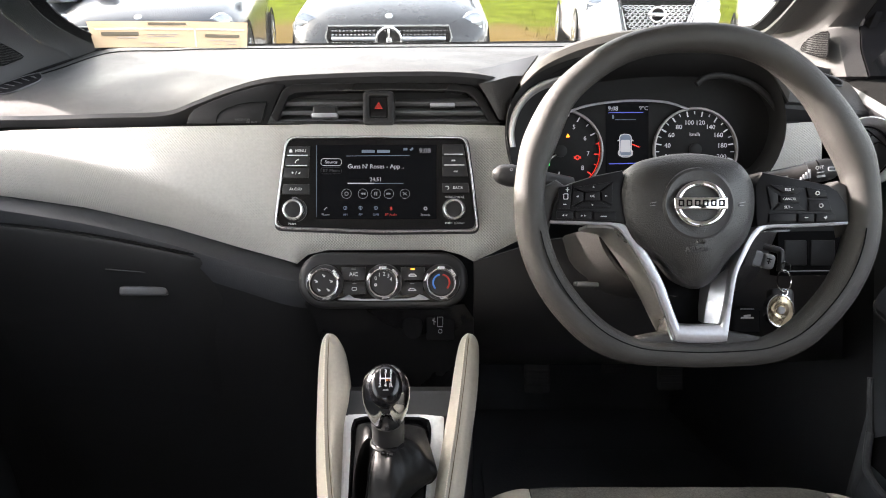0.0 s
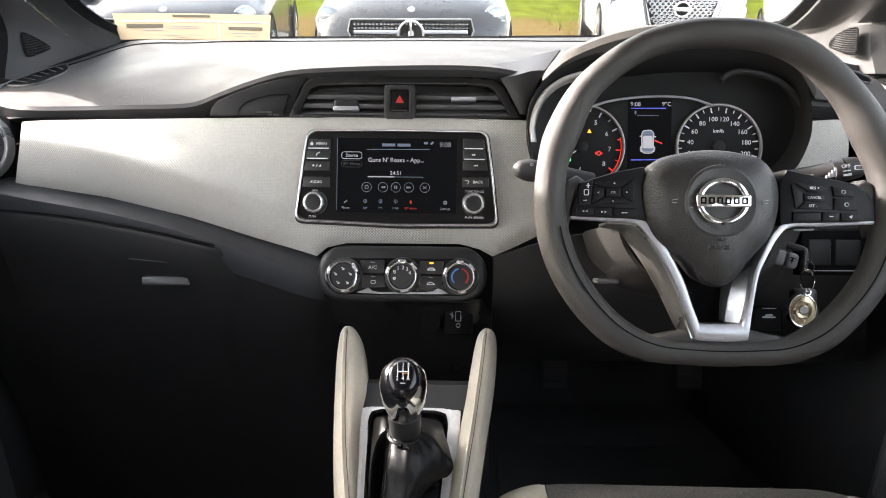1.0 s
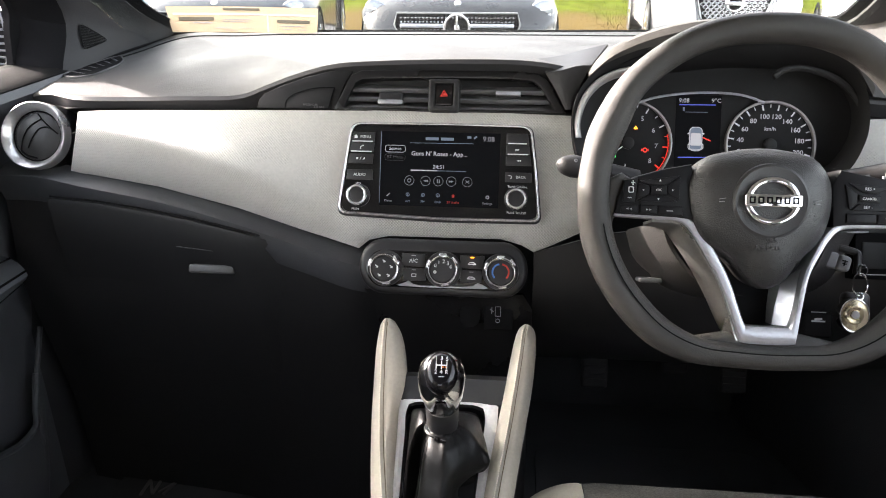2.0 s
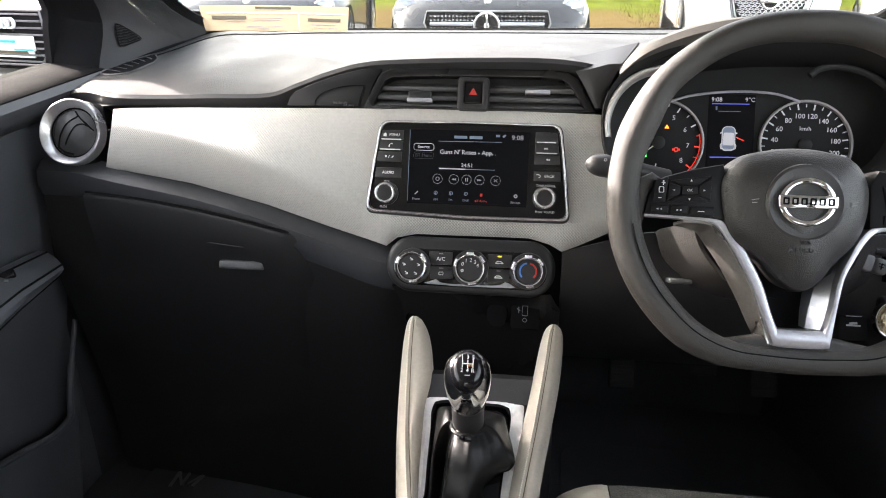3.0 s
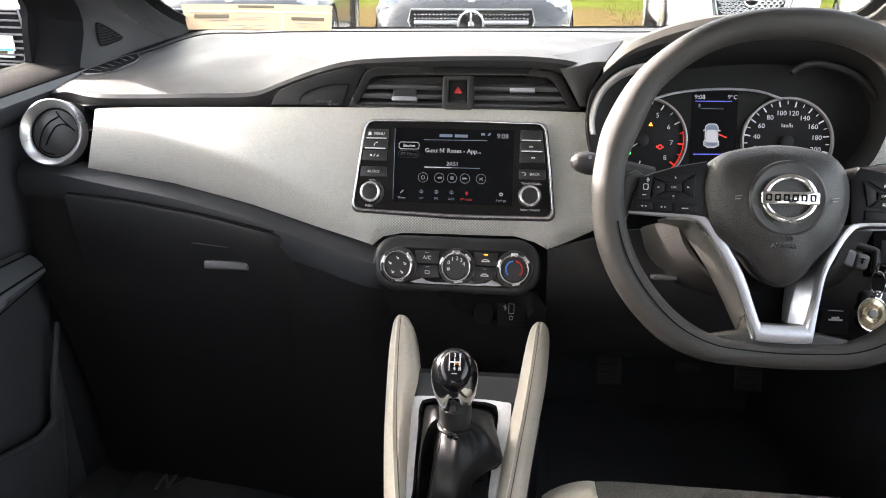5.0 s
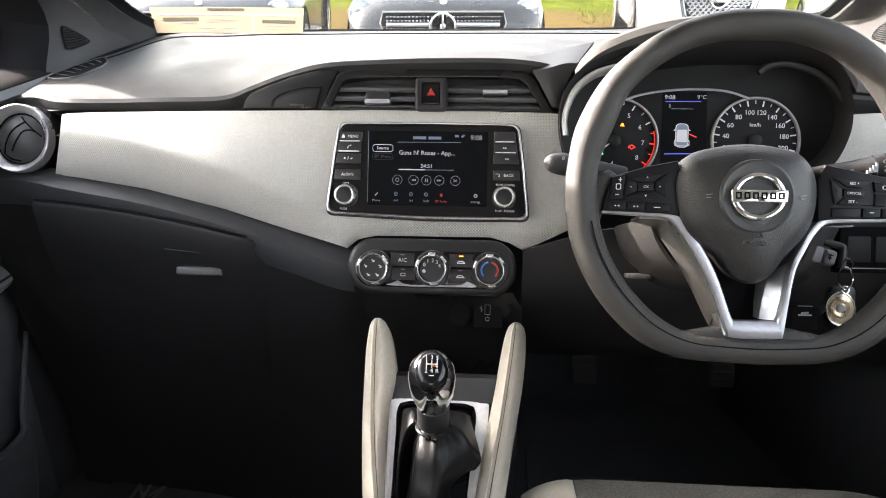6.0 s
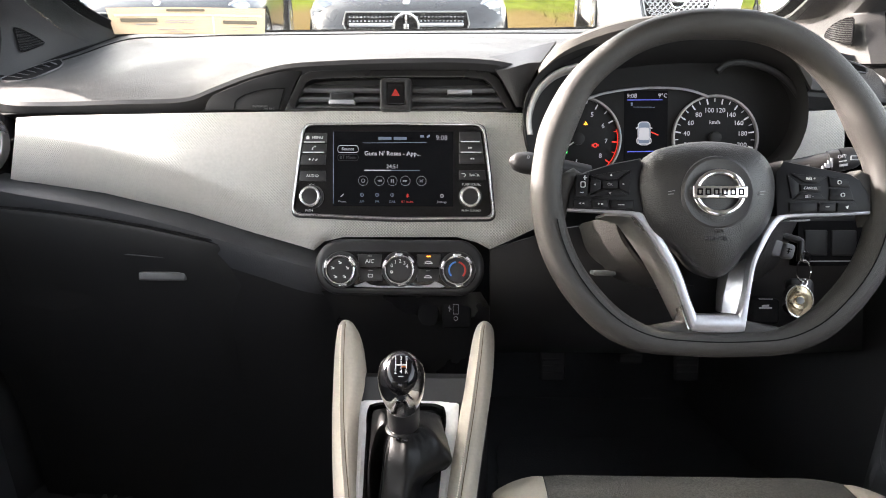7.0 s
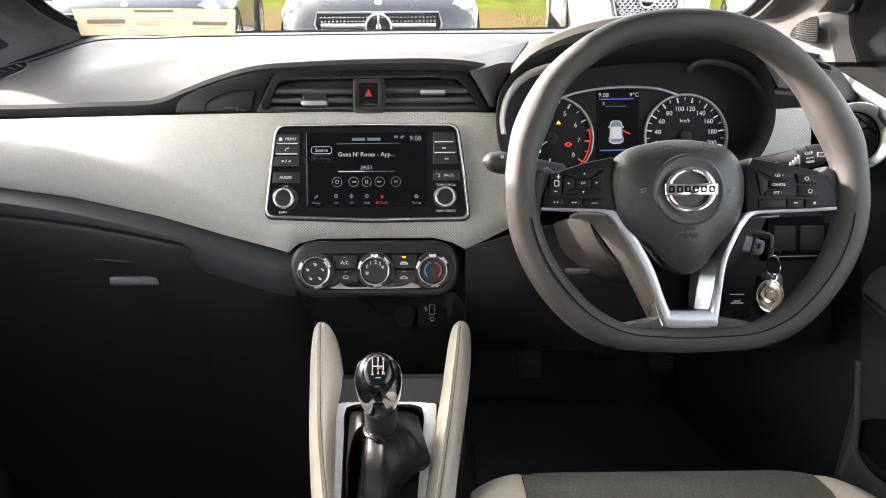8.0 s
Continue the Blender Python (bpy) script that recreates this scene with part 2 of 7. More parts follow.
LEATHER = material("beige_leatherette", (0.50, 0.46, 0.385), 0.48, vary=0.05, grain=0.3, grain_scale=600)
STITCH = material("pale_thread", (0.78, 0.73, 0.63), 0.8)
RIM = material("wheel_leather", (0.037, 0.0353, 0.0326), 0.45, vary=0.10, grain=0.6, grain_scale=1900, spec=0.5)
DOOR = material("door_plastic", (0.078, 0.084, 0.092), 0.38, grain=0.4, grain_scale=520, spec=0.5)
HUB = material("airbag_leather", (0.023, 0.023, 0.0226), 0.36, vary=0.08, grain=0.7, grain_scale=800)
SILVER = material("satin_silver", (0.54, 0.55, 0.585), 0.38, metal=0.8, vary=0.03)
SURROUND = material("silver_lacquer", (0.86, 0.86, 0.86), 0.42, vary=0.03)
KNOB = material("bright_chrome", (0.88, 0.88, 0.89), 0.11, metal=1.0, vary=0.02)
CHROME = material("chrome", (0.82, 0.82, 0.83), 0.07, metal=1.0, vary=0.02)
WHITE = material("white_print", (0.75, 0.75, 0.75), 0.5)
RUBBER = material("rubber", (0.009, 0.009, 0.0095), 0.8)
CARPET = material("dark_carpet", (0.05, 0.052, 0.056), 0.95, grain=0.6, grain_scale=300, spec=0.1)
FABRIC = weave("grey_seat_fabric", (0.072, 0.071, 0.064), 0.0011)
BOOT = material("boot_leather", (0.0055, 0.0055, 0.0055), 0.42, grain=0.25, grain_scale=700, spec=0.3)
CLOTH = material("roof_lining", (0.74, 0.73, 0.70), 0.95, grain=0.3)
PILLAR = material("pillar_plastic", (0.030, 0.030, 0.0303), 0.6, grain=0.35, grain_scale=500, spec=0.2)
PAPER = material("cream_paper", (0.66, 0.45, 0.26), 0.7, vary=0.03)
PANE = glass("window_glass")
LIT = material("lit_symbols", (0.40, 0.41, 0.44), 0.6, vary=0.0, fine=0.0, emit=0.05)
SOFTLIT = material("soft_lit_symbols", (0.24, 0.25, 0.27), 0.6, vary=0.0, fine=0.0, emit=0.03)
FAINT = material("faint_symbols", (0.03, 0.03, 0.033), 0.6, vary=0.0, fine=0.0)
DIM = material("dim_symbols", (0.13, 0.17, 0.23), 0.6, vary=0.0, fine=0.0, emit=0.02)
BLUE_LIT = material("blue_lit", (0.10, 0.13, 0.65), 0.6, vary=0.0, fine=0.0, emit=0.055)
RED_LIT = material("red_lit", (0.9, 0.05, 0.03), 0.6, vary=0.0, fine=0.0, emit=0.055)
AMBER_LIT = material("amber_lit", (1.0, 0.27, 0.02), 0.6, vary=0.0, fine=0.0, emit=0.3)
GREEN_LIT = material("green_lit", (0.03, 0.6, 0.12), 0.6, vary=0.0, fine=0.0, emit=0.7)
GLOW = material("screen_glow", (0.0028, 0.0031, 0.0036), 0.08, vary=0.0, fine=0.0, emit=0.10, spec=0.1)
AMBER = material("plain_orange", (0.8, 0.25, 0.03), 0.5, vary=0.0)
RED = material("red_print", (0.55, 0.03, 0.02), 0.5, vary=0.0)
BLUE = material("blue_print", (0.05, 0.2, 0.6), 0.5, vary=0.0)
TEAL = material("teal_print", (0.03, 0.36, 0.38), 0.5, vary=0.0)
RINGWHITE = material("pale_emblem", (0.75, 0.76, 0.77), 0.3, metal=0.3, vary=0.02)
GREY = material("grey_print", (0.32, 0.32, 0.33), 0.5)
BUTTON = material("button_black", (0.019, 0.019, 0.0195), 0.35, grain=0.08)
BROWN = material("shroud_plastic", (0.020, 0.0193, 0.018), 0.5, grain=0.8, grain_scale=450)
BRASS = material("champagne_metal", (0.55, 0.47, 0.33), 0.25, metal=0.9)
INK = material("brown_ink", (0.12, 0.09, 0.05), 0.7)
CARD = material("white_card", (0.78, 0.76, 0.7), 0.7)
DARKPAINT = material("dark_car_paint", (0.03, 0.031, 0.032), 0.3, metal=0.2, coat=0.6, vary=0.05)
BLUEPAINT = material("blue_black_car_paint", (0.022, 0.026, 0.033), 0.35, metal=0.2, coat=0.7, vary=0.05)
# darker copy of the satin silver, with shade put into its colour
CHEEK = material("shaded_silver", (0.42, 0.41, 0.385), 0.3, metal=0.9, vary=0.04)
WHITEPAINT = material("white_car_paint", (0.8, 0.8, 0.8), 0.2, coat=1.0, vary=0.03)
TINT = material("dark_car_glass", (0.01, 0.012, 0.014), 0.04, coat=1.0)
LAMP = material("lamp_lens", (0.22, 0.235, 0.26), 0.12, metal=0.5, coat=0.6, vary=0.3, scale=30)
TYRE = material("tyre", (0.015, 0.015, 0.015), 0.8)
ASPHALT = material("asphalt", (0.08, 0.08, 0.08), 0.9, vary=0.25, scale=1.2, grain=0.6, grain_scale=60)
def grass_mix(name, dry, green):
    """Turf that is dry near the kerb and greener up the bank, in patches."""
    m = material(name, green, 0.95, vary=0.3, scale=2.5, spec=0.0)
    n, l = m.node_tree.nodes, m.node_tree.links
    b = n["Principled BSDF"]
    co = n["Texture Coordinate"]
    sp = n.new("ShaderNodeSeparateXYZ")
    l.new(co.outputs["Object"], sp.inputs[0])
    nz = n.new("ShaderNodeTexNoise")
    nz.inputs["Scale"].default_value, nz.inputs["Detail"].default_value = 0.9, 6
    l.new(co.outputs["Object"], nz.inputs["Vector"])
    add = n.new("ShaderNodeMath")
    add.operation = "MULTIPLY_ADD"
    add.inputs[1].default_value = 5.0
    l.new(nz.outputs[0], add.inputs[0])
    l.new(sp.outputs["Y"], add.inputs[2])
    ramp = n.new("ShaderNodeMapRange")
    ramp.inputs[1].default_value, ramp.inputs[2].default_value = 16.3, 17.6
    l.new(add.outputs[0], ramp.inputs[0])
    mix = n.new("ShaderNodeMixRGB")
    mix.inputs[1].default_value = (*dry, 1)
    old = b.inputs["Base Color"].links[0].from_socket
    l.new(ramp.outputs[0], mix.inputs[0])
    l.new(old, mix.inputs[2])
    l.new(mix.outputs[0], b.inputs["Base Color"])
    return m


GRASS = grass_mix("grass", (0.11, 0.078, 0.032), (0.075, 0.09, 0.012))

# ---- setting: ground, outside ----
solo("ground", box(-60, 60, -40, 90, -0.3, 0.0), ASPHALT, "grey asphalt of the car park", "ground", kind="structure", space=W)
solo("grass_bank", skin([[(x, y, z + 0.05 * math.sin(x * 1.7 + y)) for x in np.linspace(-60, 60, 90)] for y, z in ((12.5, 0.02), (14, 0.18), (18, 0.5), (24, 0.75), (40, 1.2), (90, 2.4))]), GRASS, "sunlit dry grass bank behind the parked cars", "grass", kind="structure", space=W)


bm = bmesh.new()
for i in range(30000):
    y = 12.6 + 14 * random.random() ** 1.6
    x = random.uniform(-14, 14)
    z = np.interp(y, (12.5, 14, 18, 24, 40), (0.02, 0.18, 0.5, 0.75, 1.2)) - 0.02
    hgt, lean, w = random.uniform(0.02, 0.06), random.uniform(-0.04, 0.04), random.uniform(0.003, 0.007)
    bm.faces.new([bm.verts.new(p) for p in ((x - w, y, z), (x + w, y, z), (x + lean, y + 0.02, z + hgt))])
solo("grass_tufts", bm, GRASS, "sunlit tufts of dry and green grass", "grass", kind="stuff", space=W, smooth=0)

# ---- the cabin ----
# dash top: rows from the front lip to the windscreen
lip = rail([(-0.6914, 0.1805, -0.156), (-0.6582, 0.1947, -0.131), (-0.6078, 0.1958, -0.101), (-0.5414, 0.1827, -0.071), (-0.4577, 0.1803, -0.058), (-0.3789, 0.1805, -0.046), (-0.2896, 0.1813, -0.034), (-0.2451, 0.194, -0.026), (-0.2007, 0.2076, -0.016), (-0.1456, 0.2189, -0.004), (-0.0781, 0.222, 0.004), (0.0097, 0.2237, 0.009), (0.0966, 0.2237, 0.009), (0.1549, 0.2177, 0.004), (0.2029, 0.2087, -0.031), (0.4095, 0.2114, -0.061), (0.5655, 0.1958, -0.061), (0.6224, 0.19, -0.051), (0.6965, 0.1859, -0.071)], 6)
mid = rail([(-0.693, 0.1935, -0.166), (-0.6676, 0.2164, -0.166), (-0.6328, 0.2264, -0.166), (-0.5833, 0.2329, -0.166), (-0.5213, 0.2516, -0.186), (-0.4472, 0.2804, -0.206), (-0.3576, 0.2876, -0.206), (-0.3083, 0.293, -0.206), (-0.256, 0.2939, -0.196), (-0.1938, 0.2975, -0.196), (-0.1121, 0.2966, -0.186), (-0.0065, 0.2983, -0.186), (0.0991, 0.2983, -0.186), (0.1687, 0.293, -0.176), (0.2357, 0.2816, -0.156), (0.4378, 0.2807, -0.146), (0.5809, 0.2629, -0.126), (0.6338, 0.2497, -0.116), (0.6952, 0.231, -0.111)], 6)
far = rail([(-0.6814, 0.2185, -0.186), (-0.6737, 0.2444, -0.216), (-0.6718, 0.2656, -0.256), (-0.6551, 0.299, -0.316), (-0.649, 0.3544, -0.436), (-0.603, 0.4146, -0.546), (-0.4919, 0.4244, -0.576), (-0.4358, 0.4296, -0.586), (-0.3758, 0.4308, -0.586), (-0.2918, 0.432, -0.586), (-0.1838, 0.4332, -0.586), (-0.0398, 0.4344, -0.586), (0.1042, 0.4356, -0.586), (0.2114, 0.4339, -0.576), (0.3171, 0.4322, -0.566), (0.5125, 0.4287, -0.546), (0.6464, 0.3928, -0.446), (0.6862, 0.3348, -0.306), (0.6875, 0.2536, -0.141)], 6)
rows = [[p + Vector((0, db, dc)) for p in lip] for db, dc in ((-0.016, -0.016), (-0.009, -0.008), (-0.002, -0.001), (0.004, -0.002))]
for k in range(1, 15):
    t = k / 14
    rows.append([a * (1 - t) * (1 - 2 * t) + b * 4 * t * (1 - t) + c * t * (2 * t - 1) for a, b, c in zip(lip, mid, far)])
dashboard = thing("dashboard", (0, 0.1, -0.1), "grey grained dashboard with black lower half and beige dimpled trim", "dashboard", kind="structure")
part("top_pad", skin(rows[3:]), PAD, dashboard, "grey grained soft top pad")
# lip is the same pad; its darker plastic stands in for shade
part("lip", skin(rows[:4]), SOFT, dashboard, "rounded lip of the top pad, darkened for shade")
part("screen_gap", skin([[Vector(p) + Vector((0, -0.003, 0.003)) for p in far[12:100]], [Vector(p) + Vector((0, 0.0045, 0.0)) for p in far[12:100]], [Vector(p) + Vector((0, 0.006, -0.03)) for p in far[12:100]]]), MATT, dashboard, "black gap at the foot of the windscreen")
part("groove", tube([p + Vector((0, 0.0008, 0)) for p in rows[15][18:92]], 0.0012, 6), MATT, dashboard, "fine groove")
# cheek continues the top pad; the darker plastic imitates its shaded slope
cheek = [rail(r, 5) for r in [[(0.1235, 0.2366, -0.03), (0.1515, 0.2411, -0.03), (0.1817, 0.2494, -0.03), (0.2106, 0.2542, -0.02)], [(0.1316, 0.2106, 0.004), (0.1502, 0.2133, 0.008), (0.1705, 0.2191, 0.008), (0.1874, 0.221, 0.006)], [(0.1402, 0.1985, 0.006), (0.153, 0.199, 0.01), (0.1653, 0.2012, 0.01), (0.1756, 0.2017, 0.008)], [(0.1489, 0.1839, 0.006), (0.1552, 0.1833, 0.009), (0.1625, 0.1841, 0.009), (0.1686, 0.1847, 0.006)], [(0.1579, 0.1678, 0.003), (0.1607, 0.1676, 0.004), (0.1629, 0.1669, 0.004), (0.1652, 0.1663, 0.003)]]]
part("cheek", skin(cheek, thick=0.003), SOFT, dashboard, "pad cheek between the vents and the dials, darkened for shade")
# black band under the lip
band_low = spline([(-0.6908, 0.1657, -0.156), (-0.61, 0.1679, -0.106), (-0.5407, 0.1659, -0.071), (-0.4571, 0.1647, -0.058), (-0.3789, 0.1628, -0.046), (-0.2582, 0.1625, -0.031), (-0.1263, 0.1629, -0.016), (0.0228, 0.1635, -0.011), (0.156, 0.1621, -0.011), (0.2526, 0.1676, -0.056), (0.4128, 0.1702, -0.071), (0.567, 0.1714, -0.064), (0.6251, 0.17, -0.056), (0.6996, 0.1672, -0.076)], len(lip))
part("band", skin([[Vector(p) + Vector((0, -0.0155, -0.0158)) for p in lip], [Vector(p) + Vector((0, 0.004, -0.004)) for p in band_low], [Vector(p) + Vector((0, -0.01, -0.05)) for p in band_low]]), BAND, dashboard, "black band under the top pad")

# dimpled trim panel
A_KEYS = [-0.5419, -0.5066, -0.3994, -0.277, -0.1835, -0.1231, -0.1039, -0.0898, -0.0642, 0.0821, 0.1077, 0.1245, 0.1479, 0.2065]
UP = [0.1618, 0.1628, 0.1632, 0.1623, 0.1615, 0.1612, 0.161, 0.1616, 0.1616, 0.1616, 0.1609, 0.1609, 0.1601, 0.1588]
LOW = [0.0745, 0.0715, 0.0563, 0.0296, 0.003, -0.0132, -0.019, -0.0073, -0.0015, -0.0007, -0.0073, -0.0161, -0.0058, 0.0227]
DEEP = [-0.061, -0.054, -0.041, -0.021, -0.008, -0.002, -0.001, 0, 0, 0, 0, 0, 0, -0.001]
BULGE = [0.020, 0.034, 0.050, 0.047, 0.024, 0.010, 0.008, 0.008, 0.006, 0.006, 0.008, 0.008, 0.008, 0.006]


def trim_sheet(a0, a1, n):
    cols = []
    for a in sorted(set(list(np.linspace(a0, a1, n)) + [k for k in A_KEYS if a0 < k < a1])):
        u, w, d = (np.interp(a, A_KEYS, k) for k in (UP, LOW, DEEP))
        near = a + np.linspace(-0.05, 0.05, 9) * min(1, max(0.05, (-0.08 - a) / 0.15))
        q = np.interp(near, A_KEYS, BULGE).mean()
        col = []
        tp = np.interp(near, (A_KEYS[0], A_KEYS[2], A_KEYS[4], A_KEYS[7]), (0.20, 0.42, 0.74, 0.85)).mean()
        for k in range(25):
            t = k / 24
            f = (tp - t) / tp if t < tp else (t - tp) / (1 - tp)
            rise = 1.0 - 0.80 * (f * f + 0.004) ** 0.575 if t < tp else 1.0 - 1.15 * (f * f + 0.004) ** 0.56
            slant = max(0, 1 - (a - a0) / 0.10) * (0.0080 - 0.0090 * t)
            c = d + q * rise - 0.004 * max(0, t - 0.92) / 0.08
            taper = (0.914 - c) / (0.914 - d)
            col.append((0.085 + (a + slant - 0.085) * taper, (u + (w - u) * t) * taper, c))
        cols.append(col)
    return skin(cols, thick=0.004)


part("trim_panel", trim_sheet(A_KEYS[0], A_KEYS[-1], 60), TRIM, dashboard, "beige dimpled trim panel")
part("trim_panel", skin([[(0.525, 0.1696, -0.054), (0.5506, 0.1699, -0.051), (0.5758, 0.1704, -0.041), (0.5935, 0.1704, -0.041)], [(0.505, 0.1348, -0.049), (0.5381, 0.1351, -0.046), (0.5712, 0.136, -0.036), (0.5925, 0.136, -0.036)], [(0.485, 0.0928, -0.054), (0.5206, 0.0942, -0.051), (0.5638, 0.096, -0.041), (0.594, 0.0976, -0.041)]], thick=0.004), TRIM, dashboard, "beige dimpled trim panel")

# dark lower half: rolls under the trim, then falls away to the footwell
LOWX = [(-0.6589, 0.0875, -0.071), (-0.6006, 0.0866, -0.061), (-0.5221, 0.0736, -0.054), (-0.3994, 0.0542, -0.041), (-0.277, 0.0269, -0.021), (-0.1835, 0, -0.008), (-0.1031, -0.022, -0.001), (-0.0504, -0.025, -0.006)]
up_edge = spline(LOWX, 40)
rows = []
for db, dc in ((0.006, -0.02), (-0.006, -0.004), (-0.02, 0.004), (-0.04, 0.0), (-0.055, -0.014), (-0.1, -0.05), (-0.20, -0.12), (-0.32, -0.20), (-0.58, -0.32)):
    rows.append([Vector((p.x, p.y + db, p.z + dc)) if db > -0.1 else Vector((p.x, p.y * 0.15 + db, p.z + dc)) for p in up_edge])
# one moulding in two tones: the roll painted lighter for its sheen
part("lower_roll", skin(rows[:5]), LOWER, dashboard, "dark grained roll under the trim")
part("lower_dash", skin(rows[4:]), BAND, dashboard, "black lower dash on the passenger side")
rows = [[(0.1247, -0.0155, -0.006), (0.2152, 0.0118, -0.011), (0.3573, 0.0305, -0.016), (0.5061, 0.0379, -0.016), (0.5704, 0.04, -0.011), (0.6009, 0.0412, -0.006)],
        [(0.1252, -0.0588, -0.016), (0.2174, -0.0519, -0.026), (0.3632, -0.0448, -0.036), (0.5106, -0.0368, -0.026), (0.5757, -0.0322, -0.021), (0.6103, -0.029, -0.016)],
        [(0.1273, -0.1247, -0.066), (0.2244, -0.1259, -0.076), (0.3778, -0.1272, -0.086), (0.5333, -0.118, -0.076), (0.5993, -0.1121, -0.066), (0.6329, -0.1079, -0.056)],
        [(0.1325, -0.1751, -0.186), (0.2399, -0.1751, -0.186), (0.4071, -0.1751, -0.186), (0.5831, -0.1751, -0.186), (0.6518, -0.1668, -0.166), (0.6837, -0.1603, -0.146)]]
part("lower_dash", skin(rows, thick=0.004), BLACK, dashboard, "black lower dash on the driver's side")

# floor, bulkhead, tunnel
solo("floor", box(-0.72, 0.74, -0.9, 1.5, 0.27, 0.30), CARPET, "dark carpeted cabin floor", "floor", kind="structure", space=W)
solo("bulkhead", box(-0.72, 0.74, 1.32, 1.36, 0.30, 0.97), CARPET, "dark carpeted bulkhead of the footwell", "wall", kind="structure", space=W)

# ---- pillars, doors, glass, roof ----
def wd(x, y, z):
    return D.inverted() @ Vector((x, y, z))


def pillar(name, rows, label):
    """Windscreen pillar: pale trim towards the screen, black trim towards the door window."""
    p = thing(name, rows[0][1], label, "pillar trim", kind="structure")
    full = [rail(r, 5) for r in rows]
    tall = [rail([r[i] for r in full], 5) for i in range(16)]
    cut = 11 if rows[0][1][0] > 0 else 10
    part("trim", skin(tall[:cut + 1], thick=0.006), PILLAR, p, "grained grey pillar trim")
    part("corner_trim", skin(tall[cut:], thick=0.007), MATT, p, "black corner trim")
    part("skirt", skin([[q + Vector((0, 0.002, -0.004)) for q in full[0]], [q + Vector((0, -0.03, -0.012)) for q in full[0]]], thick=0.003), MATT, p, "black lower edge")
    k = 1 if rows[0][1][0] > 0 else -1
    shell = [[q + Vector((k * (0.008 + 0.002 * i) - k * (0.014 if i == 0 else 0), 0.018, -0.026)) for q in tall[i]] for i in (0, 3, 7, 11)]
    part("outer_shell", skin(shell, thick=0.006), MATT, p, "black outer pillar")
    return p


pillar("pillar_left", [[(-0.6191, 0.415, -0.546), (-0.6394, 0.3244, -0.356), (-0.6614, 0.2505, -0.216), (-0.7365, 0.2506, -0.206)],
                       [(-0.6167, 0.4076, -0.329), (-0.6512, 0.3818, -0.276), (-0.679, 0.3618, -0.236), (-0.7419, 0.3596, -0.186)],
                       [wd(-0.57, 1.05, 1.27), wd(-0.60, 1.03, 1.262), wd(-0.635, 1.0, 1.255), wd(-0.67, 0.95, 1.25)],
                       [wd(-0.53, 0.70, 1.385), wd(-0.55, 0.68, 1.382), wd(-0.58, 0.66, 1.375), wd(-0.61, 0.62, 1.36)]], "grey windscreen pillar trim with a speaker grille")
pillar_right = pillar("pillar_right", [[(0.6138, 0.3971, -0.536), (0.6545, 0.3142, -0.336), (0.6806, 0.2511, -0.126), (0.8308, 0.2548, -0.136)],
                        [(0.6534, 0.4053, -0.416), (0.68, 0.3608, -0.286), (0.6832, 0.3101, -0.146), (0.8375, 0.3182, -0.146)],
                        [(0.6366, 0.3824, -0.236), (0.6719, 0.3744, -0.186), (0.6851, 0.3552, -0.106), (0.8158, 0.3749, -0.116)],
                        [wd(0.55, 0.70, 1.385), wd(0.57, 0.68, 1.382), wd(0.60, 0.66, 1.375), wd(0.63, 0.62, 1.36)]], "grey windscreen pillar trim with a speaker grille")

ws = [[(x, 1.56 - 0.10 * (x / 0.7) ** 2 - t * 0.86, 1.005 + t * 0.39) for x in np.linspace(-0.66 + 0.11 * t, 0.68 - 0.11 * t, 14)] for t in np.linspace(0, 1, 8)]
pane = solo("windscreen", skin(ws, thick=0.004), PANE, "clear laminated windscreen", "windscreen", kind="structure", space=W)
pane.visible_shadow = False
# black edge band along the foot of the screen
frit = [[(x, 1.553 - 0.10 * (x / 0.7) ** 2 - t * 0.86, 1.000 + t * 0.39) for x in np.linspace(-0.655, 0.675, 30)] for t in (-0.01, 0.022)]
solo("windscreen_seal", skin(frit, thick=0.002), MATT, "black edge band of the windscreen", "seal", kind="structure", space=W)
# unseen roof and rear cabin, added to hold back and bounce daylight
roof = [[(x, y, 1.40 - 0.03 * (x / 0.6) ** 4 - 0.05 * max(0, -y - 0.4)) for x in np.linspace(-0.60, 0.62, 12)] for y in (0.72, 0.3, 0, -0.4, -0.9, -1.35)]
solo("ceiling", skin(roof, thick=0.03), CLOTH, "pale grey roof lining", "ceiling", kind="structure", space=W)
# unseen header, brought out over the screen to shade the wheel rim
head = [[(x, y - 0.07 * (x / 0.6) ** 2, z - 0.03 * (x / 0.6) ** 4) for x in np.linspace(-0.60, 0.62, 16)] for y, z in ((0.92, 1.30), (0.84, 1.345), (0.78, 1.37), (0.70, 1.392), (0.66, 1.39))]
solo("unseen_header", skin(head, thick=0.02), CLOTH, "unseen lined header, added to shade the wheel rim", "trim", kind="structure", space=W)
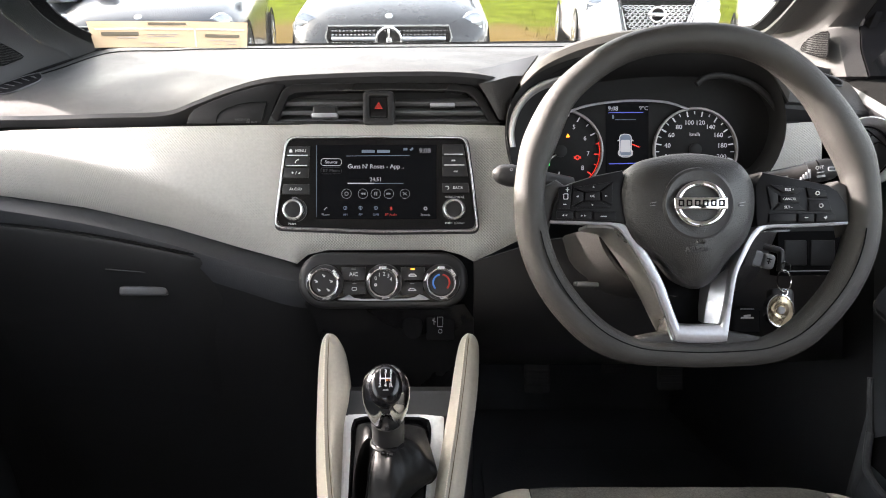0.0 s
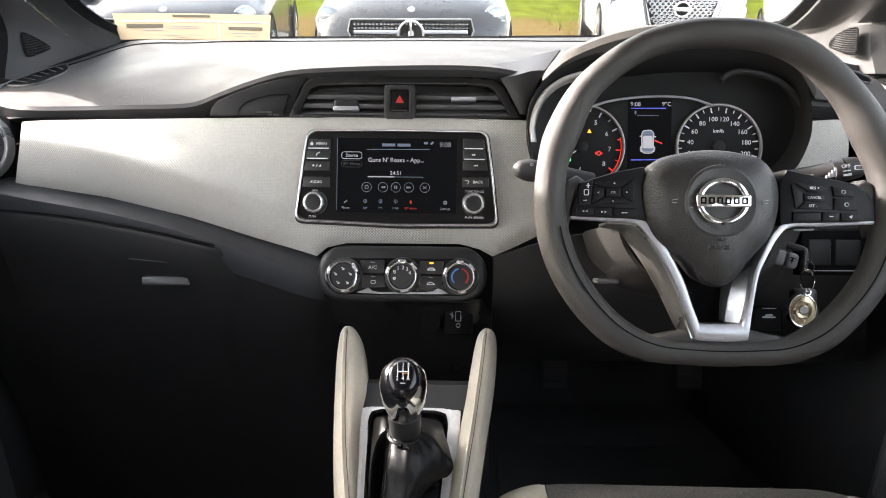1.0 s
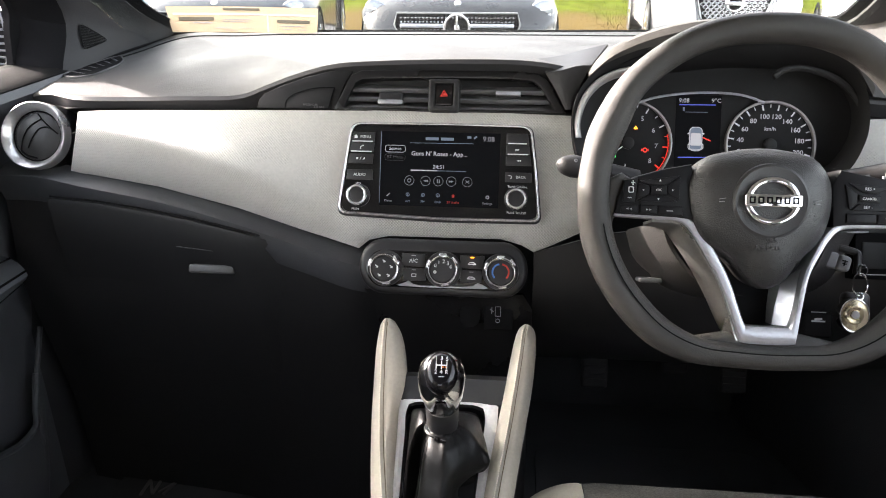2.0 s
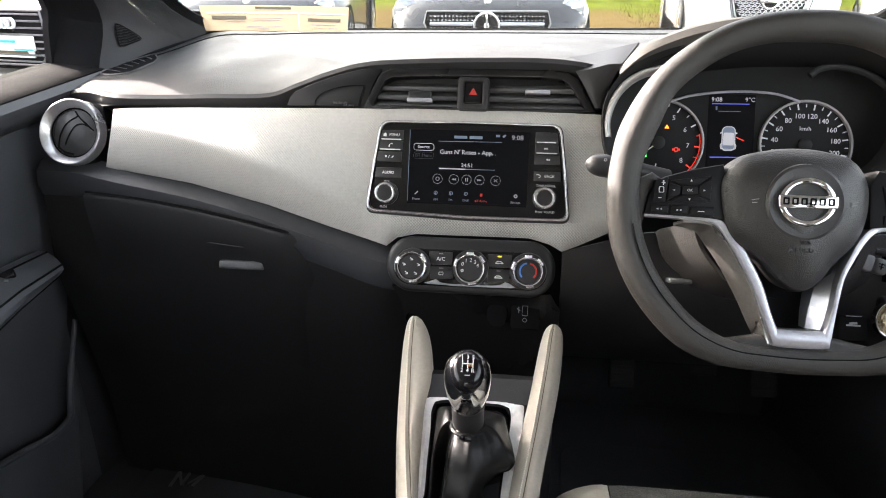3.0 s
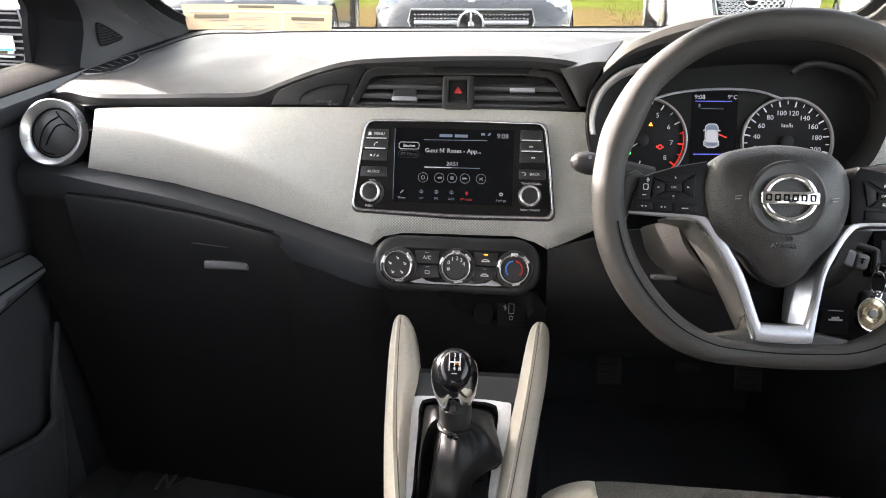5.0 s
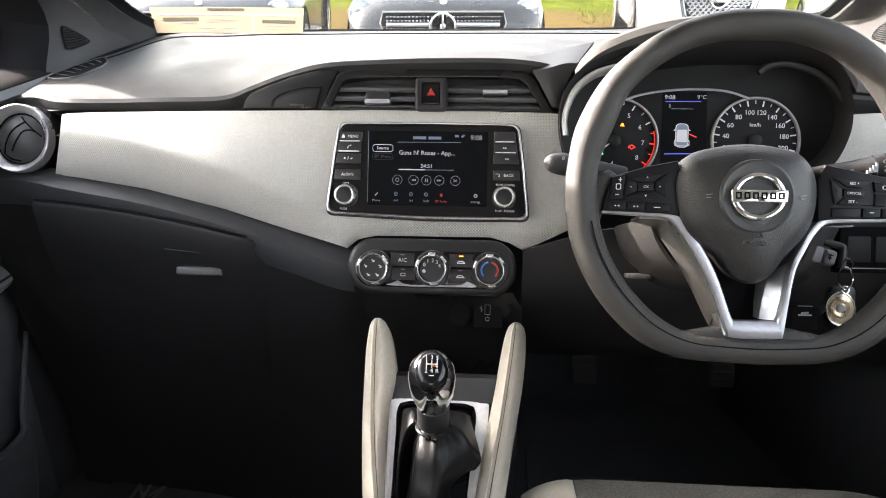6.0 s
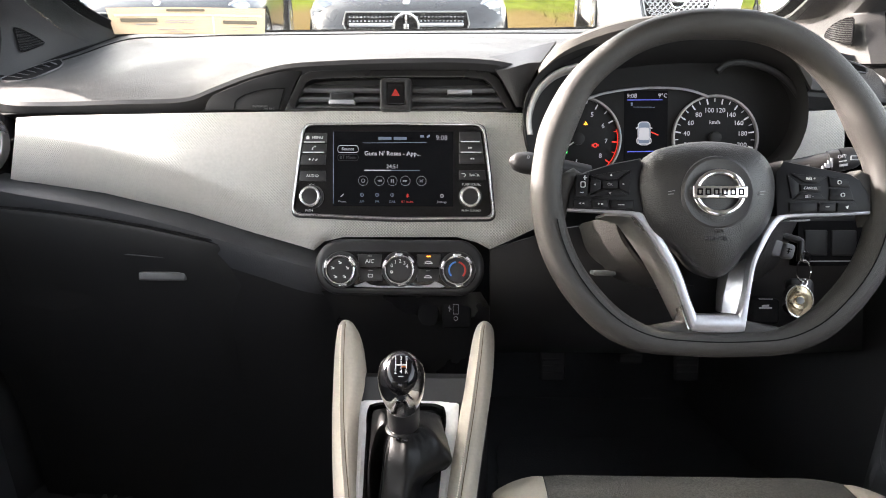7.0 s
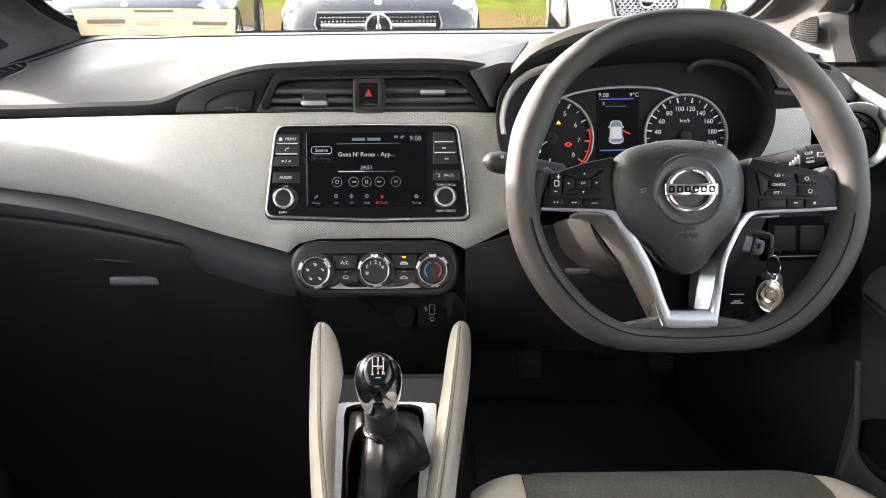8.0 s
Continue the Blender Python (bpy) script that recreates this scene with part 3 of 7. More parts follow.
for s_, x in (("left", -0.64), ("right", 0.66)):
    k = 1 if x > 0 else -1
    solo("roof_rail_" + s_, tube([(x - 0.05 * k, 0.72, 1.375), (x, 0.4, 1.375), (x, -0.3, 1.375), (x - 0.02 * k, -1.0, 1.34), (x - 0.05 * k, -1.4, 1.30)], 0.045, 10), CLOTH, "pale grey lined roof rail", "roof rail", kind="structure", space=W)
    solo("pillar_middle_" + s_, skin([[(x + 0.05 * k, -0.22, 0.3), (x + 0.05 * k, -0.42, 0.3)], [(x + 0.05 * k, -0.22, 0.98), (x + 0.05 * k, -0.42, 0.98)], [(x, -0.24, 1.39), (x, -0.38, 1.39)]], thick=0.05), PILLAR, "grey middle pillar trim", "pillar trim", kind="structure", space=W)
    solo("wall_rear_" + s_, skin([[(x + 0.07 * k, -0.40, 0.28), (x + 0.07 * k, -1.45, 0.28)], [(x + 0.07 * k, -0.40, 1.02), (x + 0.07 * k, -1.45, 1.05)]], thick=0.05), SOFT, "dark rear side panel", "wall", kind="structure", space=W)
    solo("pillar_rear_" + s_, skin([[(x + 0.05 * k, -0.95, 1.02), (x + 0.05 * k, -1.45, 1.04)], [(x - 0.03 * k, -1.15, 1.38), (x - 0.03 * k, -1.40, 1.36)]], thick=0.05), PILLAR, "grey rear pillar trim", "pillar trim", kind="structure", space=W)
    side = solo("window_front_" + s_, skin([[(x + (0.075 if k > 0 else 0.105) * k, -0.25, 0.98), (x + (0.075 if k > 0 else 0.105) * k, 1.2, 0.98)], [(x, -0.27, 1.38), (x, 0.62, 1.38)]], thick=0.004), PANE, "clear front door window", "window", kind="structure", space=W)
    side.visible_shadow = False
solo("wall_rear", box(-0.72, 0.74, -1.48, -1.44, 0.3, 1.08), SOFT, "dark rear wall of the cabin", "wall", kind="structure", space=W)
solo("rear_header", box(-0.72, 0.74, -1.44, -1.34, 1.34, 1.40), CLOTH, "lined header over the rear window", "trim", kind="structure", space=W)
rear = thing("rear_bench", (0, -1.0, 0.3), "dark fabric rear bench seat", "car seat", space=W)
part("cushion", rbox(-0.62, 0.64, -1.15, -0.65, 0.31, 0.58, 0.05), FABRIC, rear, space=W)
part("backrest", rbox(-0.62, 0.64, -1.42, -1.20, 0.5, 1.14, 0.05), FABRIC, rear, space=W)


def door(name, x, s, label, front_low, front_high, lift, slope):
    """A front door: inner panel with a sill, armrest and pocket, and its window; s is +1 on the right."""
    d = thing(name, (x, 0.3, 0.3), label, "car door", kind="structure", space=W)
    prof = [(0.0, 0.28), (0.0, 0.62), (-0.012, 0.80), (-0.014, 0.91), (-0.018, 0.966), (-0.034, 0.974), (-0.044, 0.986), (-0.046, 1.000), (-0.040, 1.010), (-0.027, 1.016), (0.052, 1.022), (0.058, 1.0), (0.07, 0.9), (0.07, 0.28)]
    rows = []
    for t in np.linspace(0, 1, 14):
        row = []
        for q, z in prof:
            y = -0.75 + (front_low + (front_high - front_low) * min(1, max(0, (z - 0.75) / 0.2)) + 0.75) * t
            row.append((x + s * q, y, z + (lift + slope * (y - 0.95) if z > 0.94 else 0)))
        rows.append(row)
    part("panel", skin([r[:5] for r in rows], thick=0.004), DOOR, d, "dark grey grained door panel", space=W)
    part("upper_roll", skin([r[4:9] for r in rows], thick=0.004), LOWER, d, "black rolled upper edge", space=W)
    part("sill", skin([r[8:11] for r in rows], thick=0.004), SILL, d, "grey grained top of the door", space=W)
    part("outer_skin", skin([r[10:] for r in rows], thick=0.004), MATT, d, "dark outer skin", space=W)
    # black window frame, running up along the pillar
    if s > 0:
        fh = front_high + 0.10
        back = rail([(x, fh - 0.07, 1.0), (x, fh - 0.07, 1.12), (x - s * 0.01, fh - 0.16, 1.22), (x - s * 0.03, 0.80, 1.33), (x - s * 0.05, 0.55, 1.375)], 5)
        fore = rail([(x, fh + 0.12, 1.0), (x, fh + 0.07, 1.12), (x - s * 0.01, fh - 0.04, 1.23), (x - s * 0.03, 0.87, 1.35), (x - s * 0.05, 0.60, 1.395)], 5)
    else:
        back = rail([(x - 0.05, 1.128, 1.0), (x - 0.05, 1.141, 1.078), (x - 0.05, 1.146, 1.135), (x - 0.02, 1.02, 1.235), (x + 0.02, 0.80, 1.33), (x + 0.05, 0.55, 1.375)], 5)
        # fore edge runs on unseen behind the pillar to block stray sun
        fore = rail([(x - 0.05, 1.42, 1.0), (x - 0.05, 1.40, 1.08), (x - 0.05, 1.36, 1.15), (x - 0.02, 1.22, 1.26), (x + 0.02, 0.87, 1.35), (x + 0.05, 0.60, 1.395)], 5)
    part("window_frame", skin([back, [a.lerp(b, 0.5) + Vector((-s * 0.012, 0, 0)) for a, b in zip(back, fore)], fore], thick=0.012), MATT, d, "black window frame", space=W)
    part("window_seal", tube([p + Vector((-s * 0.008, 0.010, 0)) for p in back], 0.0028, 8, up=(1, 0, 0)), LATCH, d, "rubber window seal", space=W)
    return d


door_left = door("door_left", -0.70, -1, "dark plastic passenger door panel with armrest and pocket", 0.98, 1.16, 0.0, 0.045)
door_right = door("door_right", 0.72, 1, "dark plastic driver's door panel with armrest and pocket", 0.895, 1.07, 0.02, 0.15)

for s_, x in (("left", -0.712), ("right", 0.732)):
    solo("kick_panel_" + s_, skin([[(x * q, y, z) for y, q in ((0.84, 1.02), (0.90, 1.0), (0.98, 0.975), (1.08, 0.92), (1.2, 0.86), (1.34, 0.80))] for z in (0.28, 0.65, 1.0)], thick=0.01), LOWER, "dark kick panel at the side of the footwell", "trim", kind="structure", space=W)

# ---- centre air vents ----
vents = thing("centre_vent", (0.008, 0.1894, -0.011), "black centre air vents with chrome tabs in the dash", "air vent")
part("recess", prism([(-0.1412, 0.1629), (-0.1263, 0.2202), (-0.0965, 0.2254), (0.1118, 0.2254), (0.1415, 0.2165), (0.1624, 0.1629)], -0.09, -0.055), MATT, vents)
OUTV = [(-0.1419, 0.1618), (-0.1317, 0.1837), (-0.1214, 0.2057), (-0.1082, 0.2123), (-0.079, 0.2137), (0.0235, 0.2145), (0.0967, 0.2145), (0.1216, 0.2123), (0.1348, 0.202), (0.145, 0.1837), (0.1582, 0.1618), (0.0089, 0.161)]
INV = [(-0.1287, 0.1654), (-0.1214, 0.1823), (-0.1141, 0.1969), (-0.1053, 0.2013), (-0.0775, 0.2028), (0.0235, 0.2042), (0.0945, 0.2042), (0.1157, 0.202), (0.1245, 0.1954), (0.1333, 0.1823), (0.1436, 0.1654), (0.0089, 0.1647)]
part("surround", frame_plate(OUTV, INV, -0.06, 0.004, 0.0015), VENT, vents, "satin black surround")
def slat(ax0, ax1, b, c):
    return moved(rbox(ax0, ax1, -0.0032, 0.0032, -0.016, 0.016, 0.0018, 3), Matrix.Translation((0, b, c)) @ pose(0, 0, 0, 28))


# black slats painted latch grey to stand in for their lit edges
for b in (0.1954, 0.1835, 0.1717):
    part("slat", slat(-0.1274, -0.0179, b, -0.016), LATCH, vents)
    part("slat", slat(0.0191, 0.1427, b, -0.016), LATCH, vents)
for x0, x1, y0, y1 in ((-0.0839, -0.0519, 0.1725, 0.1856),):
    tab = part("adjuster", rbox(x0, x1, y0, y1, -0.02, 0.002, 0.003), BLACK, vents)
    part("chrome_lip", rbox(x0 - 0.0005, x1 + 0.0005, y0 - 0.003, y0 + 0.003, -0.01, 0.005, 0.0015), SILVER, tab, "satin chrome lip")
tab = part("adjuster", rbox(0.069, 0.0996, 0.1813, 0.1871, -0.02, 0.0, 0.002), BLACK, vents)
part("chrome_lip", rbox(0.0683, 0.1003, 0.1835, 0.1886, -0.01, 0.005, 0.0015), SILVER, tab, "satin chrome lip")

fascia = thing("airbag_lamp_panel", (-0.1918, 0.1783, -0.011), "black satin panel with a passenger airbag lamp", "dash panel")
part("plate", prism([(-0.2495, 0.1628), (-0.2465, 0.1746), (-0.2391, 0.1828), (-0.2199, 0.1917), (-0.1844, 0.205), (-0.1533, 0.2131), (-0.1252, 0.2176), (-0.1192, 0.2153), (-0.1311, 0.1961), (-0.1429, 0.1628)], -0.05, -0.006, 0.002), BAND, fascia)
lens = part("lens", prism([(-0.21, 0.1637), (-0.2086, 0.1726), (-0.2012, 0.18), (-0.1894, 0.1851), (-0.1687, 0.1903), (-0.1466, 0.1918), (-0.1422, 0.1903), (-0.1496, 0.1637)], -0.02, -0.0045, 0.0008), BAND, fascia, "black lamp window")
part("outline", tube(spline([(-0.21, 0.1637, -0.0042), (-0.2086, 0.1726, -0.0042), (-0.2012, 0.18, -0.0042), (-0.1894, 0.1851, -0.0042), (-0.1687, 0.1903, -0.0042), (-0.1440, 0.1915, -0.0042)], 24), 0.0006, 5), MATT, lens)
part("outline", tube([(-0.1440, 0.1915, -0.0042), (-0.1512, 0.1640, -0.0042)], 0.0006, 5), MATT, lens)
part("lettering", join(words("PASSENGER", 0.0038, (-0.1751, 0.1678, -0.002)), words("AIR BAG", 0.0038, (-0.1634, 0.1645, -0.002))), LATCH, lens, "small pale lettering")

hazard = thing("hazard_switch", (0.0017, 0.1817, 0.009), "hazard warning switch with a red triangle", "switch")
part("surround", frame_plate(rr(0.0026, 0.1807, 0.0403, 0.0418, 0.005), rr(0.0026, 0.1814, 0.023, 0.0274, 0.002), -0.05, 0.014, 0.003), BLACK, hazard, "satin black raised surround")
part("button", prism(rr(0.0026, 0.1814, 0.0223, 0.0266, 0.002), -0.05, 0.011, 0.001), GLOSS, hazard)
TX, TY, TR = 0.0026, 0.1822, 0.0061
tri = lambda r: [(TX + r * math.cos(radians(a)), TY + r * math.sin(radians(a))) for a in (90, 210, 330)]
part("triangle", join(frame_plate(tri(TR), tri(TR * 0.62), 0.010, 0.0118), frame_plate(tri(TR * 0.45), tri(TR * 0.15), 0.010, 0.0118)), RED, hazard, "red warning triangle", smooth=0)

# ---- touchscreen radio ----
unit = thing("infotainment_unit", (0.0008, 0.0835, 0.014), "black touchscreen radio in a silver frame on the dash", "car radio")
OUT = rpoly([(-0.1152, 0.1433), (0.0008, 0.1444), (0.116, 0.1433), (0.1239, 0.0857), (0.1311, 0.0223), (0.0008, 0.0209), (-0.1303, 0.0259), (-0.1231, 0.0857)], 0.0118, 8)
INN = [Vector((p.x + (0.0008 - p.x) * 0.024, p.y + (0.0828 - p.y) * 0.047)) for p in OUT]
INN2 = [Vector((p.x + (0.0008 - p.x) * 0.030, p.y + (0.0828 - p.y) * 0.058)) for p in OUT]
OUT2 = [Vector((p.x + (p.x - 0.0008) * 0.012, p.y + (p.y - 0.0799) * 0.03 - 0.001)) for p in OUT]
part("shadow_gap", frame_plate(OUT2, OUT, -0.014, 0.0105, 0.001), BLACK, unit, "black outer edge")
part("frame", frame_plate(OUT, INN, -0.014, 0.0165, 0.0016), FRAME, unit, "satin silver frame")
part("face", prism(INN2, -0.014, 0.0125), GLOSS, unit, "gloss black face")
screen = part("screen", prism(rr(0, 0.0857, 0.1534, 0.095, 0.001), 0.012, 0.0131), GLOW, unit, "dark lit display showing a music player")
ZF = 0.0134


def line(x0, y0, x1, y1, w, c0=0.0128, c1=ZF):
    d = Vector((x1 - x0, y1 - y0)).normalized()
    n = Vector((-d.y, d.x)) * w / 2
    return prism([(x0 - n.x, y0 - n.y), (x1 - n.x, y1 - n.y), (x1 + n.x, y1 + n.y), (x0 + n.x, y0 + n.y)], c0, c1)


def ring(cx, cy, r, w, c0=0.0128, c1=ZF, n=24):
    return frame_plate(circle(cx, cy, r, n), circle(cx, cy, r - w, n), c0, c1)


def tri_at(cx, cy, s, way):
    return prism([(cx + way * s, cy), (cx - way * s, cy + s), (cx - way * s, cy - s)], 0.0128, ZF)


part("clock", words("9:08", 0.0088, (0.0619, 0.1253, 0.0135)), SOFTLIT, screen)
part("status_bar", join(line(*(-0.0187, 0.1246), *(-0.0021, 0.1246), 0.0036), line(*(0.0008, 0.1246), *(0.0173, 0.1246), 0.0036), line(*(0.0346, 0.1274), *(0.0396, 0.1274), 0.0029), line(*(0.0432, 0.126), *(0.0468, 0.1289), 0.0022)), DIM, screen, "dim status bars")
part("divider", join(line(*(-0.0388, 0.1188), *(0.0425, 0.1195), 0.0006), line(*(-0.0763, 0.1325), *(-0.0763, 0.041), 0.0006)), DIM, screen)
part("source_key", join(frame_plate(rr(-0.0576, 0.1109, 0.0266, 0.0094, 0.0036), rr(-0.0576, 0.1109, 0.0255, 0.0082, 0.003), 0.0128, ZF), words("Source", 0.0056, (-0.0576, 0.1109, 0.0135))), LIT, screen)
part("menu_key", join(words("BT Menu", 0.0058, (-0.0577, 0.1001, 0.0134)), frame_plate(rr(-0.0576, 0.1001, 0.0266, 0.0086, 0.0036), rr(-0.0576, 0.1001, 0.0258, 0.0078, 0.003), 0.0128, ZF)), FAINT, screen)
part("track_title", words("Guns N' Roses - App...", 0.0078, (-0.0007, 0.1052, 0.0135)), LIT, screen)
part("play_time", words("24:51", 0.0070, (-0.0007, 0.0886, 0.0135)), LIT, screen)
part("progress", join(line(*(-0.0367, 0.0839), *(-0.0028, 0.0839), 0.0013)), LIT, screen)
part("progress_track", line(*(-0.0028, 0.0839), *(0.0346, 0.0839), 0.0007), DIM, screen)
for px_, mark in ((-0.0381, "o"), (-0.0172, "<"), (-0.0007, "="), (0.0159, ">"), (0.0364, "x")):
    y_ = 0.0706
    q = 0.0017
    bits = [ring(px_, y_, 0.0063, 0.00042)]
    if mark == "o":
        bits.append(ring(px_, y_, q * 1.5, q * 0.4, n=12))
    elif mark == "=":
        bits += [line(px_ + k * q, y_ - q * 1.3, px_ + k * q, y_ + q * 1.3, q * 0.7) for k in (-0.7, 0.7)]
    elif mark == "x":
        bits += [line(px_ - q * 1.4, y_ - q * k, px_ + q * 1.4, y_ + q * k, q * 0.4) for k in (-1, 1)]
    else:
        w_ = 1 if mark == ">" else -1
        bits += [tri_at(px_ - w_ * q * 0.9, y_, q * 0.9, w_), tri_at(px_ + w_ * q * 0.7, y_, q * 0.9, w_)]
    part("player_key", join(*bits), SOFTLIT, screen, smooth=0)
for px_, name_, m_ in ((-0.0648, "Phone", SOFTLIT), (-0.0396, "AM", DIM), (-0.0201, "FM", DIM), (-0.0007, "DAB", DIM), (0.0188, "BT Audio", RED), (0.0627, "Settings", SOFTLIT)):
    y_ = 0.0518
    q = 0.0019
    if name_ in ("AM", "FM", "DAB"):
        icon = [line(px_, y_ - q, px_, y_ + q, q * 0.4), ring(px_, y_ + q * 0.4, q * 1.3, q * 0.35, n=10)]
    elif name_ == "Settings":
        icon = [ring(px_, y_, q * 1.3, q * 0.7, n=12)]
    elif name_ == "Phone":
        icon = [line(px_ - q, y_ - q, px_ + q, y_ + q, q * 0.7)]
    else:
        icon = [line(px_, y_ - q * 1.3, px_, y_ + q * 1.3, q * 0.5), line(px_ - q * 0.8, y_ + q * 0.6, px_ + q * 0.8, y_ - q * 0.6, q * 0.5), line(px_ - q * 0.8, y_ - q * 0.6, px_ + q * 0.8, y_ + q * 0.6, q * 0.5)]
    part("source_icon", join(*icon, words(name_, 0.0040, (px_, 0.0439, 0.0131))), m_, screen, smooth=0)


def key(pts, text="", bar=False, icon=(), mark=""):
    k = part("key", prism(pts, 0.008, 0.0155, 0.0008), BUTTON, unit, "dark plastic key")
    cx, cy = sum(p[0] for p in pts) / len(pts), sum(p[1] for p in pts) / len(pts)
    if bar:
        y_, x0, x1 = min(p[1] for p in pts), min(p[0] for p in pts), max(p[0] for p in pts)
        part("silver_line", line(x0 + 0.002, y_ + 0.0005, x1 - 0.003, y_ + 0.0005, 0.0012, 0.012, 0.0162), WHITE, k)
    bits = []
    if text:
        bits.append(words(text, 0.005, (cx + (0.003 if text in ("MENU", "BACK") else 0), cy, 0.0156)))
    for dx, s, w_ in icon:
        bits.append(moved(tri_at(cx + dx, cy, s, w_), Matrix.Translation((0, 0, 0.0025))))
    if text == "MENU":
        bits.append(moved(prism([(cx - 0.0115, cy - 0.002), (cx - 0.0075, cy - 0.002), (cx - 0.0075, cy + 0.001), (cx - 0.0095, cy + 0.0028), (cx - 0.0115, cy + 0.001)], 0.0150, 0.0160), Matrix.Identity(4)))
    if text == "BACK":
        bits += [tube([(cx - 0.0105 + 0.002 * math.cos(v), cy + 0.0018 * math.sin(v), 0.0157) for v in np.linspace(-1.6, 1.6, 8)] + [(cx - 0.0135, cy + 0.0018, 0.0157)], 0.0004, 5)]
    if mark == "phone":
        bits.append(tube([(cx - 0.0022, cy - 0.002, 0.0157), (cx - 0.0018, cy + 0.0004, 0.0157), (cx, cy + 0.0018, 0.0157), (cx + 0.0022, cy + 0.0022, 0.0157)], [0.0008, 0.0004, 0.0004, 0.0008], 6))
    if mark == "day":
        bits += [moved(prism(circle(-0.0045, 0, 0.0013, 10), 0.0150, 0.0160), Matrix.Translation((cx, cy, 0))), line(cx - 0.0012, cy - 0.0018, cx + 0.0008, cy + 0.0018, 0.0005, 0.0150, 0.0160), moved(prism([(0.0022, -0.0014), (0.0048, -0.0014), (0.0056, 0.0004), (0.0050, 0.0016), (0.0042, 0.0002)], 0.0150, 0.0160), Matrix.Translation((cx, cy, 0)))]
    if not bits:
        return
    part("legend", join(*bits), WHITE, k, smooth=0)


key([(-0.1123, 0.131), (-0.0842, 0.131), (-0.0849, 0.1188), (-0.1152, 0.1188)], "MENU", True)
key([(-0.1152, 0.1174), (-0.0849, 0.1174), (-0.0856, 0.1058), (-0.1166, 0.1058)], "", True, (), "phone")
key([(-0.1166, 0.1037), (-0.0856, 0.1037), (-0.0864, 0.0907), (-0.1188, 0.0907)], "", False, (), "day")
key([(-0.1188, 0.0828), (-0.0856, 0.0828), (-0.0856, 0.0698), (-0.1202, 0.0698)], "AUDIO")
key([(0.0843, 0.1332), (0.1109, 0.1332), (0.1131, 0.1202), (0.0843, 0.1202)], "", True)
key([(0.0843, 0.1188), (0.1131, 0.1188), (0.1152, 0.1066), (0.0843, 0.1066)], "", True, ((-0.002, 0.0013, 1), (0.0006, 0.0013, 1)))
key([(0.0843, 0.1051), (0.1152, 0.1051), (0.1167, 0.0929), (0.0843, 0.0929)], "", False, ((0.002, 0.0013, -1), (-0.0006, 0.0013, -1)))
key([(0.0843, 0.0842), (0.1174, 0.0842), (0.1181, 0.072), (0.0843, 0.072)], "BACK")
for cx, cy in ((-0.1033, 0.0497), (0.099, 0.0504)):
    kn = part("knob", lathe([(0.0150, 0.012), (0.0150, 0.016), (0.0130, 0.018), (0.0124, 0.026), (0.0116, 0.0275)], 32, (cx, cy, 0)), BLACK, unit, "black rotary knob")
    part("chrome_ring", frame_plate(circle(cx, cy, 0.0134, 40), circle(cx, cy, 0.0094, 40), 0.018, 0.0292, 0.0016), FRAME, kn, "chrome ring")
    part("cap", lathe([(0.0096, 0.022), (0.0092, 0.0276), (0.006, 0.0281), (0.001, 0.0282)], 24, (cx, cy, 0)), BUTTON, kn)
for word, size, where in (("VOL", 0.0043, (-0.1038, 0.0649, 0.0132)), ("PUSH", 0.004, (-0.1074, 0.0321, 0.0132)), ("TUNE-SCROLL", 0.0038, (0.1001, 0.0663, 0.0132)), ("PUSH  SOUND", 0.0038, (0.1001, 0.0331, 0.0132))):
    part("lettering", words(word, size, where), WHITE, unit, "small pale lettering")

# ---- heater controls ----
clim = thing("climate_panel", (0.0087, -0.0425, 0.014), "black heater control panel with three chrome dials", "heater controls")
part("housing", prism(rr(0.0087, -0.0403, 0.2165, 0.0715, 0.0335, 10), -0.035, 0.018, 0.008, 4), BLACK, clim, "grained black housing")
part("fascia", prism(rr(0.0087, -0.0432, 0.1960, 0.0470, 0.0230, 10), 0.01, 0.0195, 0.001), GLOSS, clim, "gloss black inner plate")
part("chrome_strip", prism([(-0.0484, -0.0635), (-0.042, -0.0614), (-0.0335, -0.0578), (-0.0277, -0.0617), (-0.0178, -0.0632), (0.0358, -0.0624), (0.0486, -0.061), (0.055, -0.0571), (0.0607, -0.0592), (0.0679, -0.0635), (0.0622, -0.0646), (-0.0178, -0.0653), (-0.0434, -0.0646)], 0.012, 0.0225, 0.0008), SILVER, clim, "silver strip")
